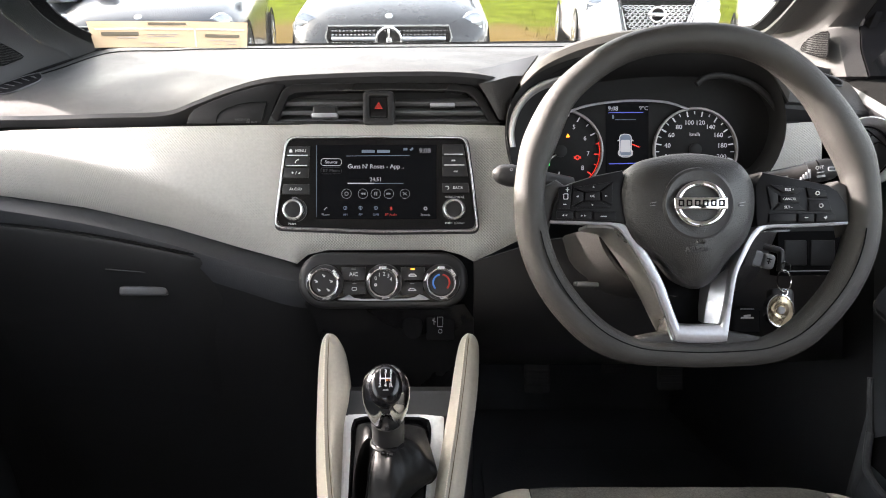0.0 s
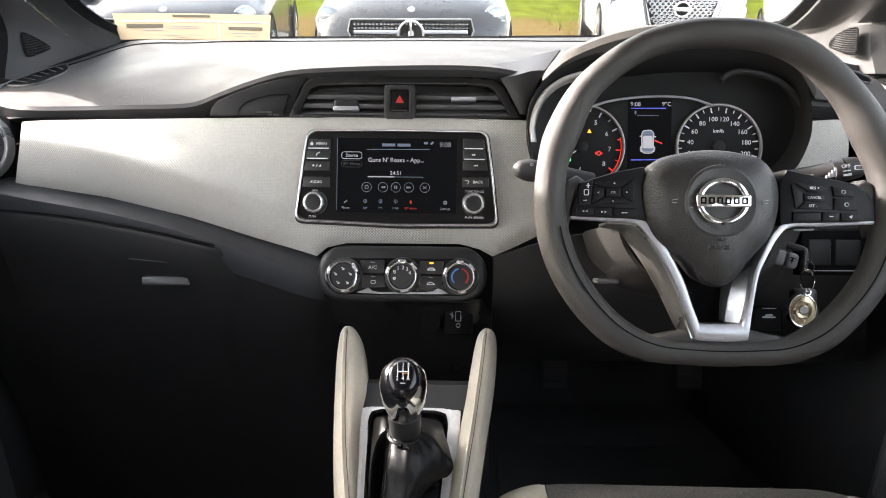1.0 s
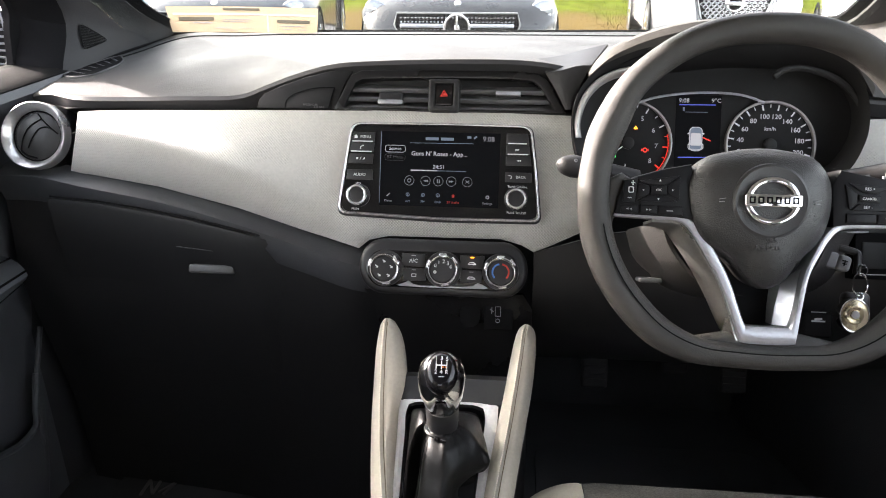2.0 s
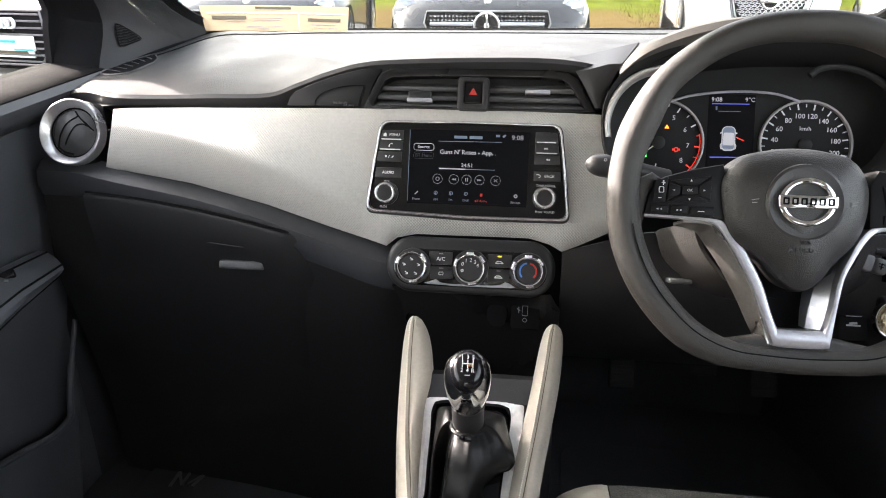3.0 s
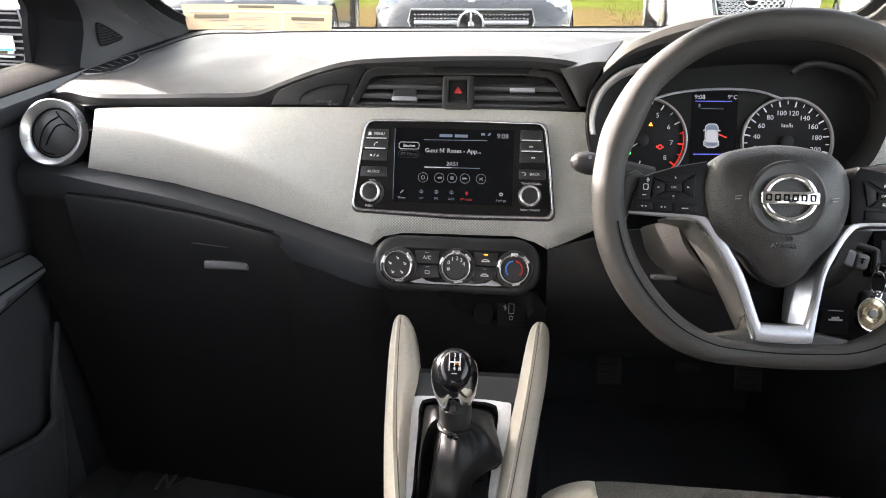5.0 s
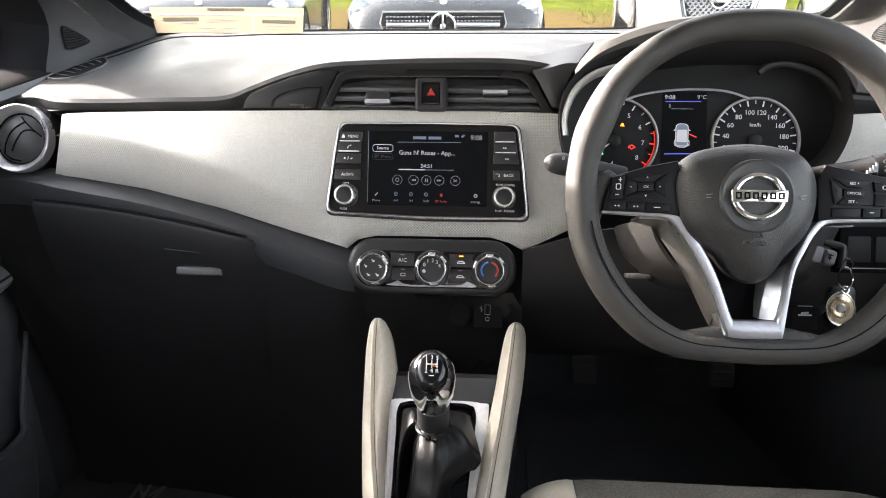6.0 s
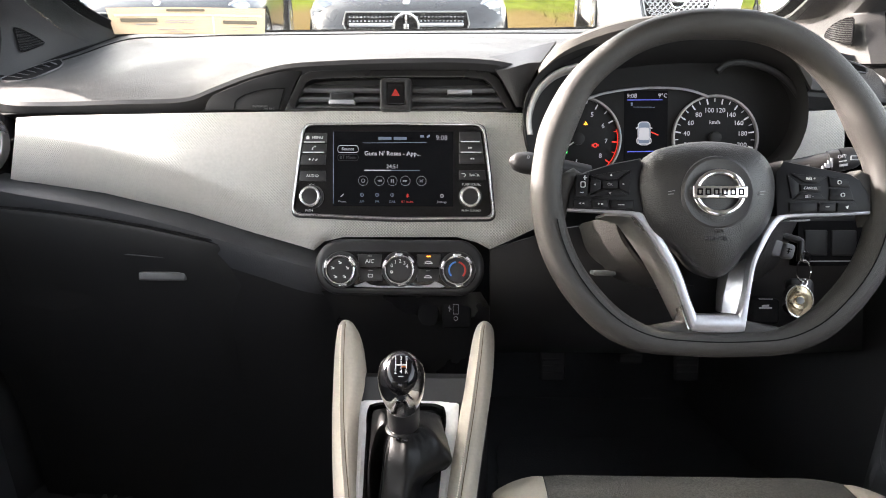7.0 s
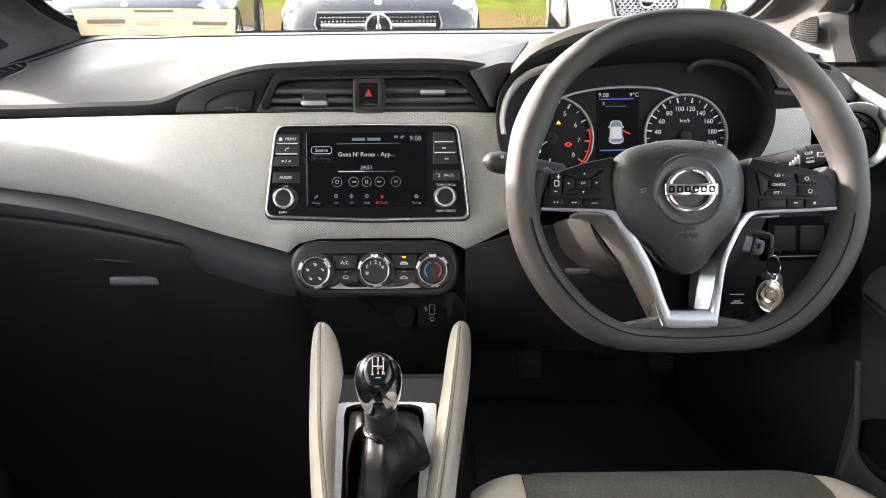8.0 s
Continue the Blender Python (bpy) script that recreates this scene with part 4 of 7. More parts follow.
for pts, text in (([(-0.0434, -0.0228), (-0.0128, -0.0228), (-0.0135, -0.0392), (-0.042, -0.0392)], "A/C"), ([(-0.042, -0.0414), (-0.0135, -0.0414), (-0.012, -0.0564), (-0.0406, -0.0578)], ""), ([(0.0315, -0.0228), (0.0622, -0.0228), (0.0607, -0.0392), (0.0322, -0.0392)], ""), ([(0.0322, -0.0414), (0.0607, -0.0414), (0.0593, -0.0564), (0.0322, -0.0578)], "")):
    k = part("button", prism(pts, 0.012, 0.0222, 0.0009), BUTTON, clim)
    cx, cy = sum(p[0] for p in pts) / 4, sum(p[1] for p in pts) / 4
    if text:
        art = words(text, 0.0068, (cx, cy - 0.001, 0.0223))
    elif cx < 0:
        art = frame_plate(rr(cx, cy - 0.001, 0.0062, 0.0042, 0.001), rr(cx, cy - 0.001, 0.0048, 0.0028, 0.0006), 0.0215, 0.0226)
    else:
        art = join(line(cx - 0.005, cy - 0.003, cx + 0.005, cy - 0.003, 0.0012, 0.0215, 0.0226), line(cx - 0.003, cy - 0.0006, cx + 0.002, cy - 0.0006, 0.0012, 0.0215, 0.0226), line(cx - 0.005, cy - 0.003, cx - 0.003, cy - 0.0006, 0.001, 0.0215, 0.0226), line(cx + 0.005, cy - 0.003, cx + 0.002, cy - 0.0006, 0.001, 0.0215, 0.0226))
    part("symbol", art, WHITE, k, smooth=0)
    lit = cx > 0 and cy > -0.0407
    part("lamp", line(cx - 0.0026, cy + 0.0058, cx + 0.0026, cy + 0.0058, 0.0016 if lit else 0.0009, 0.0215, 0.0227), AMBER_LIT if lit else GREY, k, "lit amber lamp" if lit else "")
for n_, (cx, cy) in enumerate(((-0.0638, -0.0426), (0.0104, -0.0416), (0.0829, -0.0419))):
    dial = part("dial", lathe([(0.0232, 0.012), (0.0232, 0.0215), (0.0222, 0.0235), (0.019, 0.0235)], 40, (cx, cy, 0)), SOFT, clim, "black dial base with chrome ring")
    part("chrome_ring", lathe([(0.0198, 0.018), (0.0196, 0.027), (0.0190, 0.0325), (0.0180, 0.0348), (0.0168, 0.0345), (0.0160, 0.0325), (0.0156, 0.029)], 48, (cx, cy, 0)), FRAME, dial, "bright ring")
    for turn_ in (70, 190, 310):
        part("grip", moved(rbox(-0.0055, 0.0055, 0.0178, 0.0212, 0.020, 0.0335, 0.0015), pose(cx, cy, 0, 0, 0, turn_)), FRAME, dial, "bright grip lug")
    part("pointer", rbox(cx - 0.005, cx + 0.005, cy + 0.0152, cy + 0.0208, 0.026, 0.0365, 0.0016), CHROME, dial) if n_ != 0 else part("pointer", moved(rbox(-0.005, 0.005, 0.0152, 0.0208, 0.026, 0.0365, 0.0016), pose(cx, cy, 0, 0, 0, -60)), CHROME, dial)
    part("cap", lathe([(0.0156, 0.028), (0.0156, 0.0325), (0.015, 0.0332), (0.001, 0.0334)], 36, (cx, cy, 0)), BUTTON, dial)
    bits = []
    if n_ == 0:
        for a in (90, 18, 162, 306, 234):
            x_, y_ = cx + 0.0098 * math.cos(radians(a)), cy + 0.0098 * math.sin(radians(a))
            bits += [line(x_ - 0.002, y_ + 0.001, x_ + 0.002, y_ - 0.001, 0.0011, 0.033, 0.0339), line(x_ - 0.001, y_ - 0.0016, x_ + 0.0016, y_ - 0.0016, 0.0011, 0.033, 0.0339)]
        part("symbol", join(*bits), WHITE, dial, smooth=0)
    elif n_ == 1:
        for txt, a in (("0", 152), ("1", 118), ("2", 84), ("3", 52), ("4", 22)):
            bits.append(words(txt, 0.0068, (cx + 0.0105 * math.cos(radians(a)), cy + 0.0105 * math.sin(radians(a)), 0.0336)))
        bits.append(moved(ring(0, 0, 0.002, 0.0012, 0.033, 0.0339, 10), Matrix.Translation((cx - 0.0095, cy - 0.003, 0))))
        part("numbering", join(*bits), WHITE, dial, smooth=0)
    else:
        for m_, a0, a1 in ((BLUE, 100, 225), (RED, 80, -45)):
            arc = [(cx + 0.0102 * math.cos(radians(a)), cy + 0.0102 * math.sin(radians(a)), 0.0333) for a in np.linspace(a0, a1, 14)]
            part("arc", tube(arc, 0.0011, 6), m_, dial, "blue arc" if m_ is BLUE else "red arc")

# ---- lower stack with socket ----
stack = thing("lower_stack", (0.0225, -0.1109, -0.016), "black lower centre stack with power socket and charging port", "console panel")
part("panel", skin([[(-0.0936, -0.0688, -0.001), (0.0067, -0.0725, -0.001), (0.1128, -0.0688, -0.001)], [(-0.0822, -0.0881, -0.011), (0.0151, -0.0856, -0.016), (0.125, -0.0881, -0.011)], [(-0.0761, -0.136, -0.036), (0.017, -0.1368, -0.041), (0.126, -0.136, -0.036)], [(-0.0725, -0.1922, -0.051), (0.0159, -0.1932, -0.056), (0.1205, -0.1922, -0.051)], [(-0.0631, -0.2225, -0.016), (0.0188, -0.2225, -0.016), (0.1118, -0.2225, -0.016)]], thick=0.004), VENT, stack)
part("socket_cover", prism(spline([(0.0337, -0.093), (0.0389, -0.0893), (0.053, -0.0893), (0.0575, -0.096), (0.0575, -0.1071), (0.0538, -0.1161), (0.0374, -0.1161), (0.0337, -0.1109)], 24, True), -0.03, -0.012, 0.0015), MATT, stack, "black flip cover")
usb = part("port_panel", prism(rr(0.082, -0.1034, 0.0372, 0.0327, 0.004), -0.03, -0.010, 0.0015), MATT, stack)
part("port", frame_plate(rr(0.0813, -0.0951, 0.0074, 0.0133, 0.001), rr(0.0813, -0.0951, 0.0062, 0.0121, 0.0008), -0.011, -0.008), GREY, usb, "pale port outline", smooth=0)
part("jack", ring(0.0813, -0.1073, 0.0028, 0.0006, -0.011, -0.008), GREY, usb)
part("port_symbol", join(line(*(0.0732, -0.0984), *(0.0732, -0.0903), 0.001, -0.011, -0.008), line(*(0.0709, -0.0925), *(0.0754, -0.0955), 0.0009, -0.011, -0.008)), GREY, usb)

# ---- instrument cluster ----
cluster = thing("instrument_cluster", (0.3397, 0.1479, -0.006), "black instrument cluster with two dials and a small display", "instrument cluster")
FO = spline([(0.1641, 0.1442), (0.1683, 0.1792), (0.1858, 0.2051), (0.2292, 0.2303), (0.2992, 0.2443), (0.3762, 0.2471), (0.4462, 0.2401), (0.4896, 0.2191), (0.5092, 0.1757), (0.5078, 0.1337), (0.4896, 0.0952), (0.4462, 0.0637), (0.3412, 0.0483), (0.2257, 0.0483), (0.1837, 0.0812)], 72, True)
FM = spline([(0.1901, 0.1447), (0.1973, 0.1771), (0.2175, 0.2038), (0.2621, 0.2239), (0.3125, 0.2311), (0.3845, 0.234), (0.4493, 0.2297), (0.4911, 0.2124), (0.5084, 0.1771), (0.5069, 0.139), (0.4889, 0.1051), (0.4493, 0.0763), (0.3485, 0.0619), (0.2405, 0.0641), (0.2009, 0.0907)], 72, True)
FI = spline([(0.2129, 0.1466), (0.2166, 0.1765), (0.2353, 0.199), (0.2765, 0.2177), (0.3214, 0.2251), (0.3962, 0.2289), (0.456, 0.2251), (0.4971, 0.2102), (0.5158, 0.1803), (0.5144, 0.1459), (0.4971, 0.1144), (0.456, 0.0868), (0.3588, 0.0718), (0.254, 0.0755), (0.2204, 0.098)], 72, True)
part("housing", skin([[(p.x * 1.0, p.y, 0.014) for p in FO], [(p.x, p.y, 0.039) for p in FO], [(q.x * 0.25 + p.x * 0.75, q.y * 0.25 + p.y * 0.75, 0.036) for p, q in zip(FO, FM)], [(p.x, p.y, 0.012) for p in FM], [(p.x, p.y, -0.021) for p in FI], [(p.x, p.y, -0.03) for p in FI]], ring=True), DIALBLACK, cluster, "dark grained binnacle wall")
part("back_plate", prism(FI, -0.04, -0.022), DIALBLACK, cluster)
part("collar", tube(spline([(0.1713, 0.1267, 0.03), (0.1692, 0.1423, 0.03), (0.172, 0.1607, 0.03), (0.1798, 0.1791, 0.03), (0.1925, 0.1939, 0.03), (0.2095, 0.2045, 0.03), (0.2307, 0.2109, 0.03)], 30), 0.0050, 12, flat=2.2), SATINGREY, cluster, "pale satin inner collar")
hood = spline([(0.1836, 0.2081, 0.014), (0.2068, 0.2271, 0.024), (0.245, 0.245, 0.029), (0.2969, 0.2584, 0.034), (0.3497, 0.264, 0.034), (0.406, 0.264, 0.034), (0.4574, 0.2528, 0.029), (0.4988, 0.2313, 0.019), (0.5237, 0.1998, 0.009)], 40)
hrows = []
for db, dc, wx in ((-0.016, -0.005, 0), (-0.012, 0.008, 0), (-0.002, 0.012, 0), (0.008, 0.006, 0), (0.015, -0.012, 0), (0.02, -0.06, 0), (0.02, -0.14, 0)):
    hrows.append([Vector((p.x, p.y + db, p.z + dc)) for p in hood])
for i in range(4):
    q = math.sqrt(1 - ((4 - i) / 4.5) ** 2)
    c_ = hood[i] + Vector((0, -0.001, -0.002))
    for r in hrows[:6]:
        r[i] = c_.lerp(r[i], q)
part("hood", skin(hrows, thick=0.003), HOODTRIM, cluster, "grey grained hood over the dials")
hrows = []
for db, dc in ((-0.013, 0.004), (-0.016, -0.02), (-0.012, -0.06)):
    hrows.append([Vector((p.x, p.y + db, p.z + dc)) for p in hood])
part("hood_lining", skin(hrows, thick=0.003), MATT, cluster)
FZ = -0.0205


def at_dial(cx, cy, r, a):
    return cx + r * math.cos(radians(a)), cy + r * math.sin(radians(a))


def dial_face(cx, cy, r, marks, red_from, unit_text, group_ring):
    d = part("dial", lathe([(r, -0.03), (r, -0.0215), (r * 0.98, -0.021), (0.001, -0.0212)], 48, (cx, cy, 0)), DIALBLACK, cluster, "black dial with white numbers")
    part("bezel", frame_plate(circle(cx, cy, r * 1.04, 56), circle(cx, cy, r * 0.985, 56), -0.025, -0.0155, 0.001), SATINGREY, d, "satin grey dial ring")
    white, red = [], []
    for text, a, big in marks:
        (x0, y0), (x1, y1) = at_dial(cx, cy, r * (0.83 if big else 0.88), a), at_dial(cx, cy, r * 0.96, a)
        (red if a < red_from else white).append(line(x0, y0, x1, y1, 0.0017 if big else 0.001, -0.0215, FZ))
        if text:
            x_, y_ = at_dial(cx, cy, r * 0.68, a)
            white.append(words(text, r * 0.16, (x_, y_, -0.0209)))
    part("numbering", join(*white, words(unit_text, r * 0.13, (cx, cy + r * 0.38, -0.0209))), LIT, d, smooth=0)
    if red:
        part("red_zone", join(*red), RED_LIT, d, "red marks", smooth=0)
    return d


SCX, SCY = (0.4183, 0.1313)
speedo = dial_face(SCX, SCY, 0.0538, [(str(v) if v % 20 == 0 else "", 171.3 - 23.2 * (v - 40) / 20, v % 20 == 0) for v in range(0, 211, 10)], -999, "km/h", "")
TCX, TCY = (0.2406, 0.1294)
tacho = dial_face(TCX, TCY, 0.0538, [(str(int(v)) if v == int(v) else "", -4.6 + 32.6 * (7 - v), v == int(v)) for v in np.arange(0, 8.1, 0.5)], 15, "", "")
for d_, cx, cy, a in ((speedo, SCX, SCY, 226), (tacho, TCX, TCY, 216)):
    x1, y1 = at_dial(cx, cy, 0.036, a)
    part("needle", line(cx, cy, x1, y1, 0.0016, -0.019, -0.0175), WHITE, d_)
    part("needle_hub", lathe([(0.008, -0.0205), (0.008, -0.0165), (0.006, -0.0155), (0.001, -0.0152)], 24, (cx, cy, 0)), BAND, d_)
part("warning_lamp", join(frame_plate([((0.2503, 0.1496)[0] + 0.0032 * math.cos(radians(a)), (0.2503, 0.1496)[1] + 0.0032 * math.sin(radians(a))) for a in (90, 210, 330)], [((0.2503, 0.1496)[0] + 0.001 * math.cos(radians(a)), (0.2503, 0.1496)[1] + 0.001 * math.sin(radians(a))) for a in (90, 210, 330)], -0.0215, FZ)), AMBER_LIT, tacho, "amber warning lamp", smooth=0)
part("warning_lamp", join(ring(*(0.263, 0.1212), 0.0032, 0.0014, -0.0215, FZ, 16), line(*(0.2589, 0.1197), *(0.2589, 0.1227), 0.001, -0.0215, FZ), line(*(0.2671, 0.1197), *(0.2671, 0.1227), 0.001, -0.0215, FZ)), RED_LIT, tacho, "red warning lamp", smooth=0)
part("warning_lamp", line(*(0.2211, 0.1122), *(0.2264, 0.1122), 0.003, -0.0215, FZ), GREEN_LIT, tacho, "green indicator lamp")
part("red_arc", tube([(*at_dial(TCX, TCY, 0.0515, a), -0.0203) for a in np.linspace(14, -52, 24)], 0.0006, 6), RED_LIT, tacho, "red arc of the rev limit")
part("fuel_mark", line(*(0.2391, 0.1025), *(0.2361, 0.092), 0.0016, -0.0215, FZ), LIT, tacho)
part("fuel_mark", join(line(*(0.2511, 0.0957), *(0.2555, 0.0935), 0.0016, -0.0215, FZ), line(*(0.2555, 0.0935), *(0.2511, 0.0913), 0.0016, -0.0215, FZ)), RED_LIT, tacho)
lcd = part("display", prism(rr(0.3288, 0.1459, 0.0568, 0.0942, 0.002), -0.03, -0.0212), GLOW, cluster, "small lit trip display")
part("clock", words("9:08", 0.0079, (0.3101, 0.1858, -0.0207)), LIT, lcd)
part("temperature", words("9°C", 0.0075, (0.3505, 0.1862, -0.0207)), LIT, lcd)
part("blue_line", line(*(0.3042, 0.1806), *(0.3498, 0.181), 0.0009, -0.0215, FZ), BLUE_LIT, lcd, "blue line")
part("blue_line", line(*(0.3049, 0.1129), *(0.3438, 0.1137), 0.0012, -0.0215, FZ), BLUE_LIT, lcd, "blue line")
part("trip_symbol", join(line(*(0.3101, 0.1773), *(0.3101, 0.1728), 0.002, -0.0215, FZ), line(*(0.3124, 0.1713), *(0.3401, 0.1713), 0.0006, -0.0215, FZ)), DIM, lcd)
CPX, CPY = (0.3266, 0.1369)
part("car_symbol", join(frame_plate(rr(CPX, CPY, 0.0165, 0.031, 0.0055), rr(CPX, CPY, 0.0145, 0.029, 0.0048), -0.0215, -0.0208), frame_plate(rr(CPX, CPY - 0.0095, 0.0195, 0.0085, 0.003), rr(CPX, CPY - 0.0095, 0.0178, 0.0068, 0.0025), -0.0215, -0.0207), line(CPX - 0.0105, CPY + 0.0065, CPX - 0.0082, CPY + 0.0075, 0.0014, -0.0215, -0.0207), line(CPX + 0.0082, CPY + 0.0075, CPX + 0.0105, CPY + 0.0065, 0.0014, -0.0215, -0.0207)), LIT, lcd, "grey outline of a car")
part("car_body", prism(rr(CPX, CPY, 0.0145, 0.029, 0.0048), -0.0215, -0.0209), DIM, lcd)
part("car_roof", prism(rpoly([(CPX - 0.0062, CPY + 0.0075), (CPX + 0.0062, CPY + 0.0075), (CPX + 0.0068, CPY - 0.0085), (CPX - 0.0068, CPY - 0.0085)], 0.002, 4), -0.0215, -0.0204), LIT, lcd)
part("door_mark", line(CPX + 0.009, CPY + 0.002, CPX + 0.0185, CPY - 0.002, 0.0012, -0.0215, -0.0203), RED_LIT, lcd, "red door mark")
part("right_edge", tube(spline([(0.4083, 0.2102, 0.012), (0.4177, 0.2181, 0.012), (0.4343, 0.2217, 0.012), (0.4574, 0.2188, 0.012), (0.4827, 0.2087, 0.012), (0.5051, 0.1885, 0.012), (0.518, 0.164, 0.012), (0.5166, 0.138, 0.012), (0.5036, 0.1134, 0.012), (0.4863, 0.0976, 0.012)], 40), 0.0042, 10), BAND, cluster, "satin edge round the speed dial")
part("chrome_arc", tube([(p.x, p.y, -0.014) for p in spline([(0.2457, 0.1786), (0.268, 0.1867), (0.2903, 0.1912), (0.3275, 0.1949), (0.3573, 0.1949), (0.3833, 0.192), (0.4079, 0.1838)], 24)], 0.0016, 8), SILVER, cluster, "silver arc")

# ---- outer vents ----
def round_vent(at, r, yaw, label):
    """A round vent whose face is turned about the upright by yaw degrees."""
    m = Matrix.Translation(at) @ pose(0, 0, 0, 0, yaw)
    v = thing("side_vent", at, label, "air vent", group="round side vents")
    part("sleeve", moved(lathe([(r * 1.04, -0.10), (r * 1.04, -0.012), (r * 1.01, -0.004), (r * 0.90, -0.004), (r * 0.88, -0.03)], 48), m), GLOSS, v, "gloss black sleeve")
    part("ring", moved(lathe([(r * 0.985, -0.03), (r * 0.99, 0.002), (r * 1.0, 0.008), (r * 0.985, 0.0125), (r * 0.955, 0.0135), (r * 0.91, 0.0120), (r * 0.82, 0.0065), (r * 0.765, 0.0035), (r * 0.75, 0.0), (r * 0.745, -0.03)], 64), m), RINGMETAL, v, "satin silver ring")
    part("barrel", moved(lathe([(r * 0.735, -0.03), (r * 0.73, -0.004), (r * 0.70, 0.0), (r * 0.45, 0.005), (r * 0.2, 0.0075), (0.001, 0.008)], 48), m), SOFT, v, "black domed barrel")

    def dome(u, w):
        return m @ Vector((r * 0.71 * u, r * 0.71 * w, 0.0086 - 0.0085 * (u * u + w * w)))

    # grooves between the slanted vanes, and the gap round the barrel
    for pts in ([(-0.70, -0.66), (-0.52, -0.10), (-0.18, 0.42), (0.10, 0.62), (0.22, 0.70)], [(-0.30, -0.52), (-0.02, -0.02), (0.22, 0.30), (0.46, 0.36), (0.66, 0.28)], [(0.02, 0.90), (0.34, 0.58), (0.62, 0.34), (0.90, 0.10)], [(-0.72, -0.60), (-0.45, -0.80), (0.02, -0.92)]):
        part("vane", tube([dome(u, w) for u, w in [(q.x, q.y) for q in spline([(a, b, 0) for a, b in pts], 14)]], 0.0011, 6), MATT, v)
    part("gap", tube([m @ Vector((r * 0.735 * math.cos(a), r * 0.735 * math.sin(a), 0.0005)) for a in np.linspace(0, 2 * math.pi, 48, endpoint=False)], 0.0014, 6, True), MATT, v)
    return v


round_vent((-0.5935, 0.1253, -0.060), 0.0490, 0, "round air vent with a satin silver ring")
round_vent((0.6499, 0.1302, -0.030), 0.0455, 0, "round air vent with a satin silver ring")

# ---- steering wheel ----
wheel = thing("steering_wheel", (0.3415, 0.0428, 0.2), "dark grey leather flat-bottomed three-spoke steering wheel", "steering wheel")
# the rim: across, up and half its thickness
RIM_LINE = spline([(0.3409, 0.2137, 0.0154), (0.3798, 0.2108, 0.0151), (0.4141, 0.1988, 0.0151), (0.4438, 0.1777, 0.0157), (0.4683, 0.1502, 0.0169), (0.4889, 0.116, 0.0194), (0.4998, 0.0948, 0.0194), (0.506, 0.0737, 0.0177), (0.5083, 0.0548, 0.0171), (0.5089, 0.0291, 0.0171), (0.506, 0.0063, 0.0171), (0.4935, -0.028, 0.0168), (0.4706, -0.0611, 0.0168), (0.4403, -0.0891, 0.016), (0.4084, -0.1028, 0.0137), (0.3741, -0.1063, 0.0126), (0.3427, -0.1074, 0.0126), (0.3112, -0.1063, 0.0126), (0.277, -0.1028, 0.0137), (0.2444, -0.0891, 0.016), (0.2135, -0.0611, 0.0168), (0.1907, -0.028, 0.0168), (0.1775, 0.0063, 0.0169), (0.173, 0.032, 0.0166), (0.1724, 0.0577, 0.0163), (0.1747, 0.0806, 0.016), (0.1804, 0.1023, 0.0177), (0.1873, 0.1194, 0.0177), (0.2055, 0.1542, 0.0151), (0.2358, 0.1828, 0.0143), (0.2655, 0.2005, 0.0143), (0.3027, 0.2114, 0.0146)], 120, True)
rim_path = [Vector((p.x, p.y, 0)) for p in RIM_LINE]
rim_r = [p.z * 0.97 for p in RIM_LINE]
part("rim", tube([(p.x, p.y, 0.2) for p in rim_path], rim_r, 20, True, flat=1.12), RIM, wheel, "grained leather rim")
# leather seam round the inner face of the rim
mid_w = Vector((0.3415, 0.0508))
seam = [Vector((mid_w.x + (p.x - mid_w.x) * 0.965, mid_w.y + (p.y - mid_w.y) * 0.965, 0.2183)) for p in rim_path]
low_seam = [p for p in seam if p.y < 0.0263]
low_seam.sort(key=lambda p: math.atan2(p.x - mid_w.x, p.y - mid_w.y - 0.05) % (2 * math.pi))
part("seam", tube(low_seam, 0.0007, 5), MATT, wheel, "dark seam")
part("airbag_cover", skin([[((0.3303, 0.0342)[0] + (p.x - (0.3303, 0.0342)[0]) * k, (0.3303, 0.0342)[1] + (p.y - (0.3303, 0.0342)[1]) * k, c) for p in spline([(0.2636, 0.0689), (0.2776, 0.0857), (0.3012, 0.0935), (0.3303, 0.0969), (0.3594, 0.0941), (0.384, 0.0857), (0.3952, 0.0689), (0.398, 0.0426), (0.3891, 0.009), (0.3684, -0.0151), (0.3538, -0.0347), (0.3392, -0.0409), (0.3247, -0.0347), (0.3068, -0.0151), (0.2743, 0.009), (0.2631, 0.0398)], 64, True)] for k, c in ((0.98, 0.17), (1.0, 0.195), (0.99, 0.204), (0.95, 0.212), (0.8, 0.220), (0.6, 0.226), (0.4, 0.229), (0.2, 0.230), (0.02, 0.2302))], ring=True, cap=True), HUB, wheel, "grained leather airbag cover")
BX, BYY = (0.3332, 0.0438)
part("badge_well", lathe([(0.0362, 0.222), (0.0350, 0.2287), (0.0325, 0.2305), (0.028, 0.2295), (0.001, 0.229)], 48, (BX, BYY, 0)), SOFT, wheel, "smooth black badge base")
part("badge_ring", frame_plate(circle(BX, BYY, 0.0252, 48, 0.0228), circle(BX, BYY, 0.0192, 48, 0.0168), 0.226, 0.2345, 0.0018), CHROME, wheel, "chrome badge ring")
part("badge_bar", rbox(BX - 0.0258, BX + 0.0258, BYY - 0.0056, BYY + 0.0062, 0.228, 0.2365, 0.0014), CHROME, wheel, "chrome badge bar")
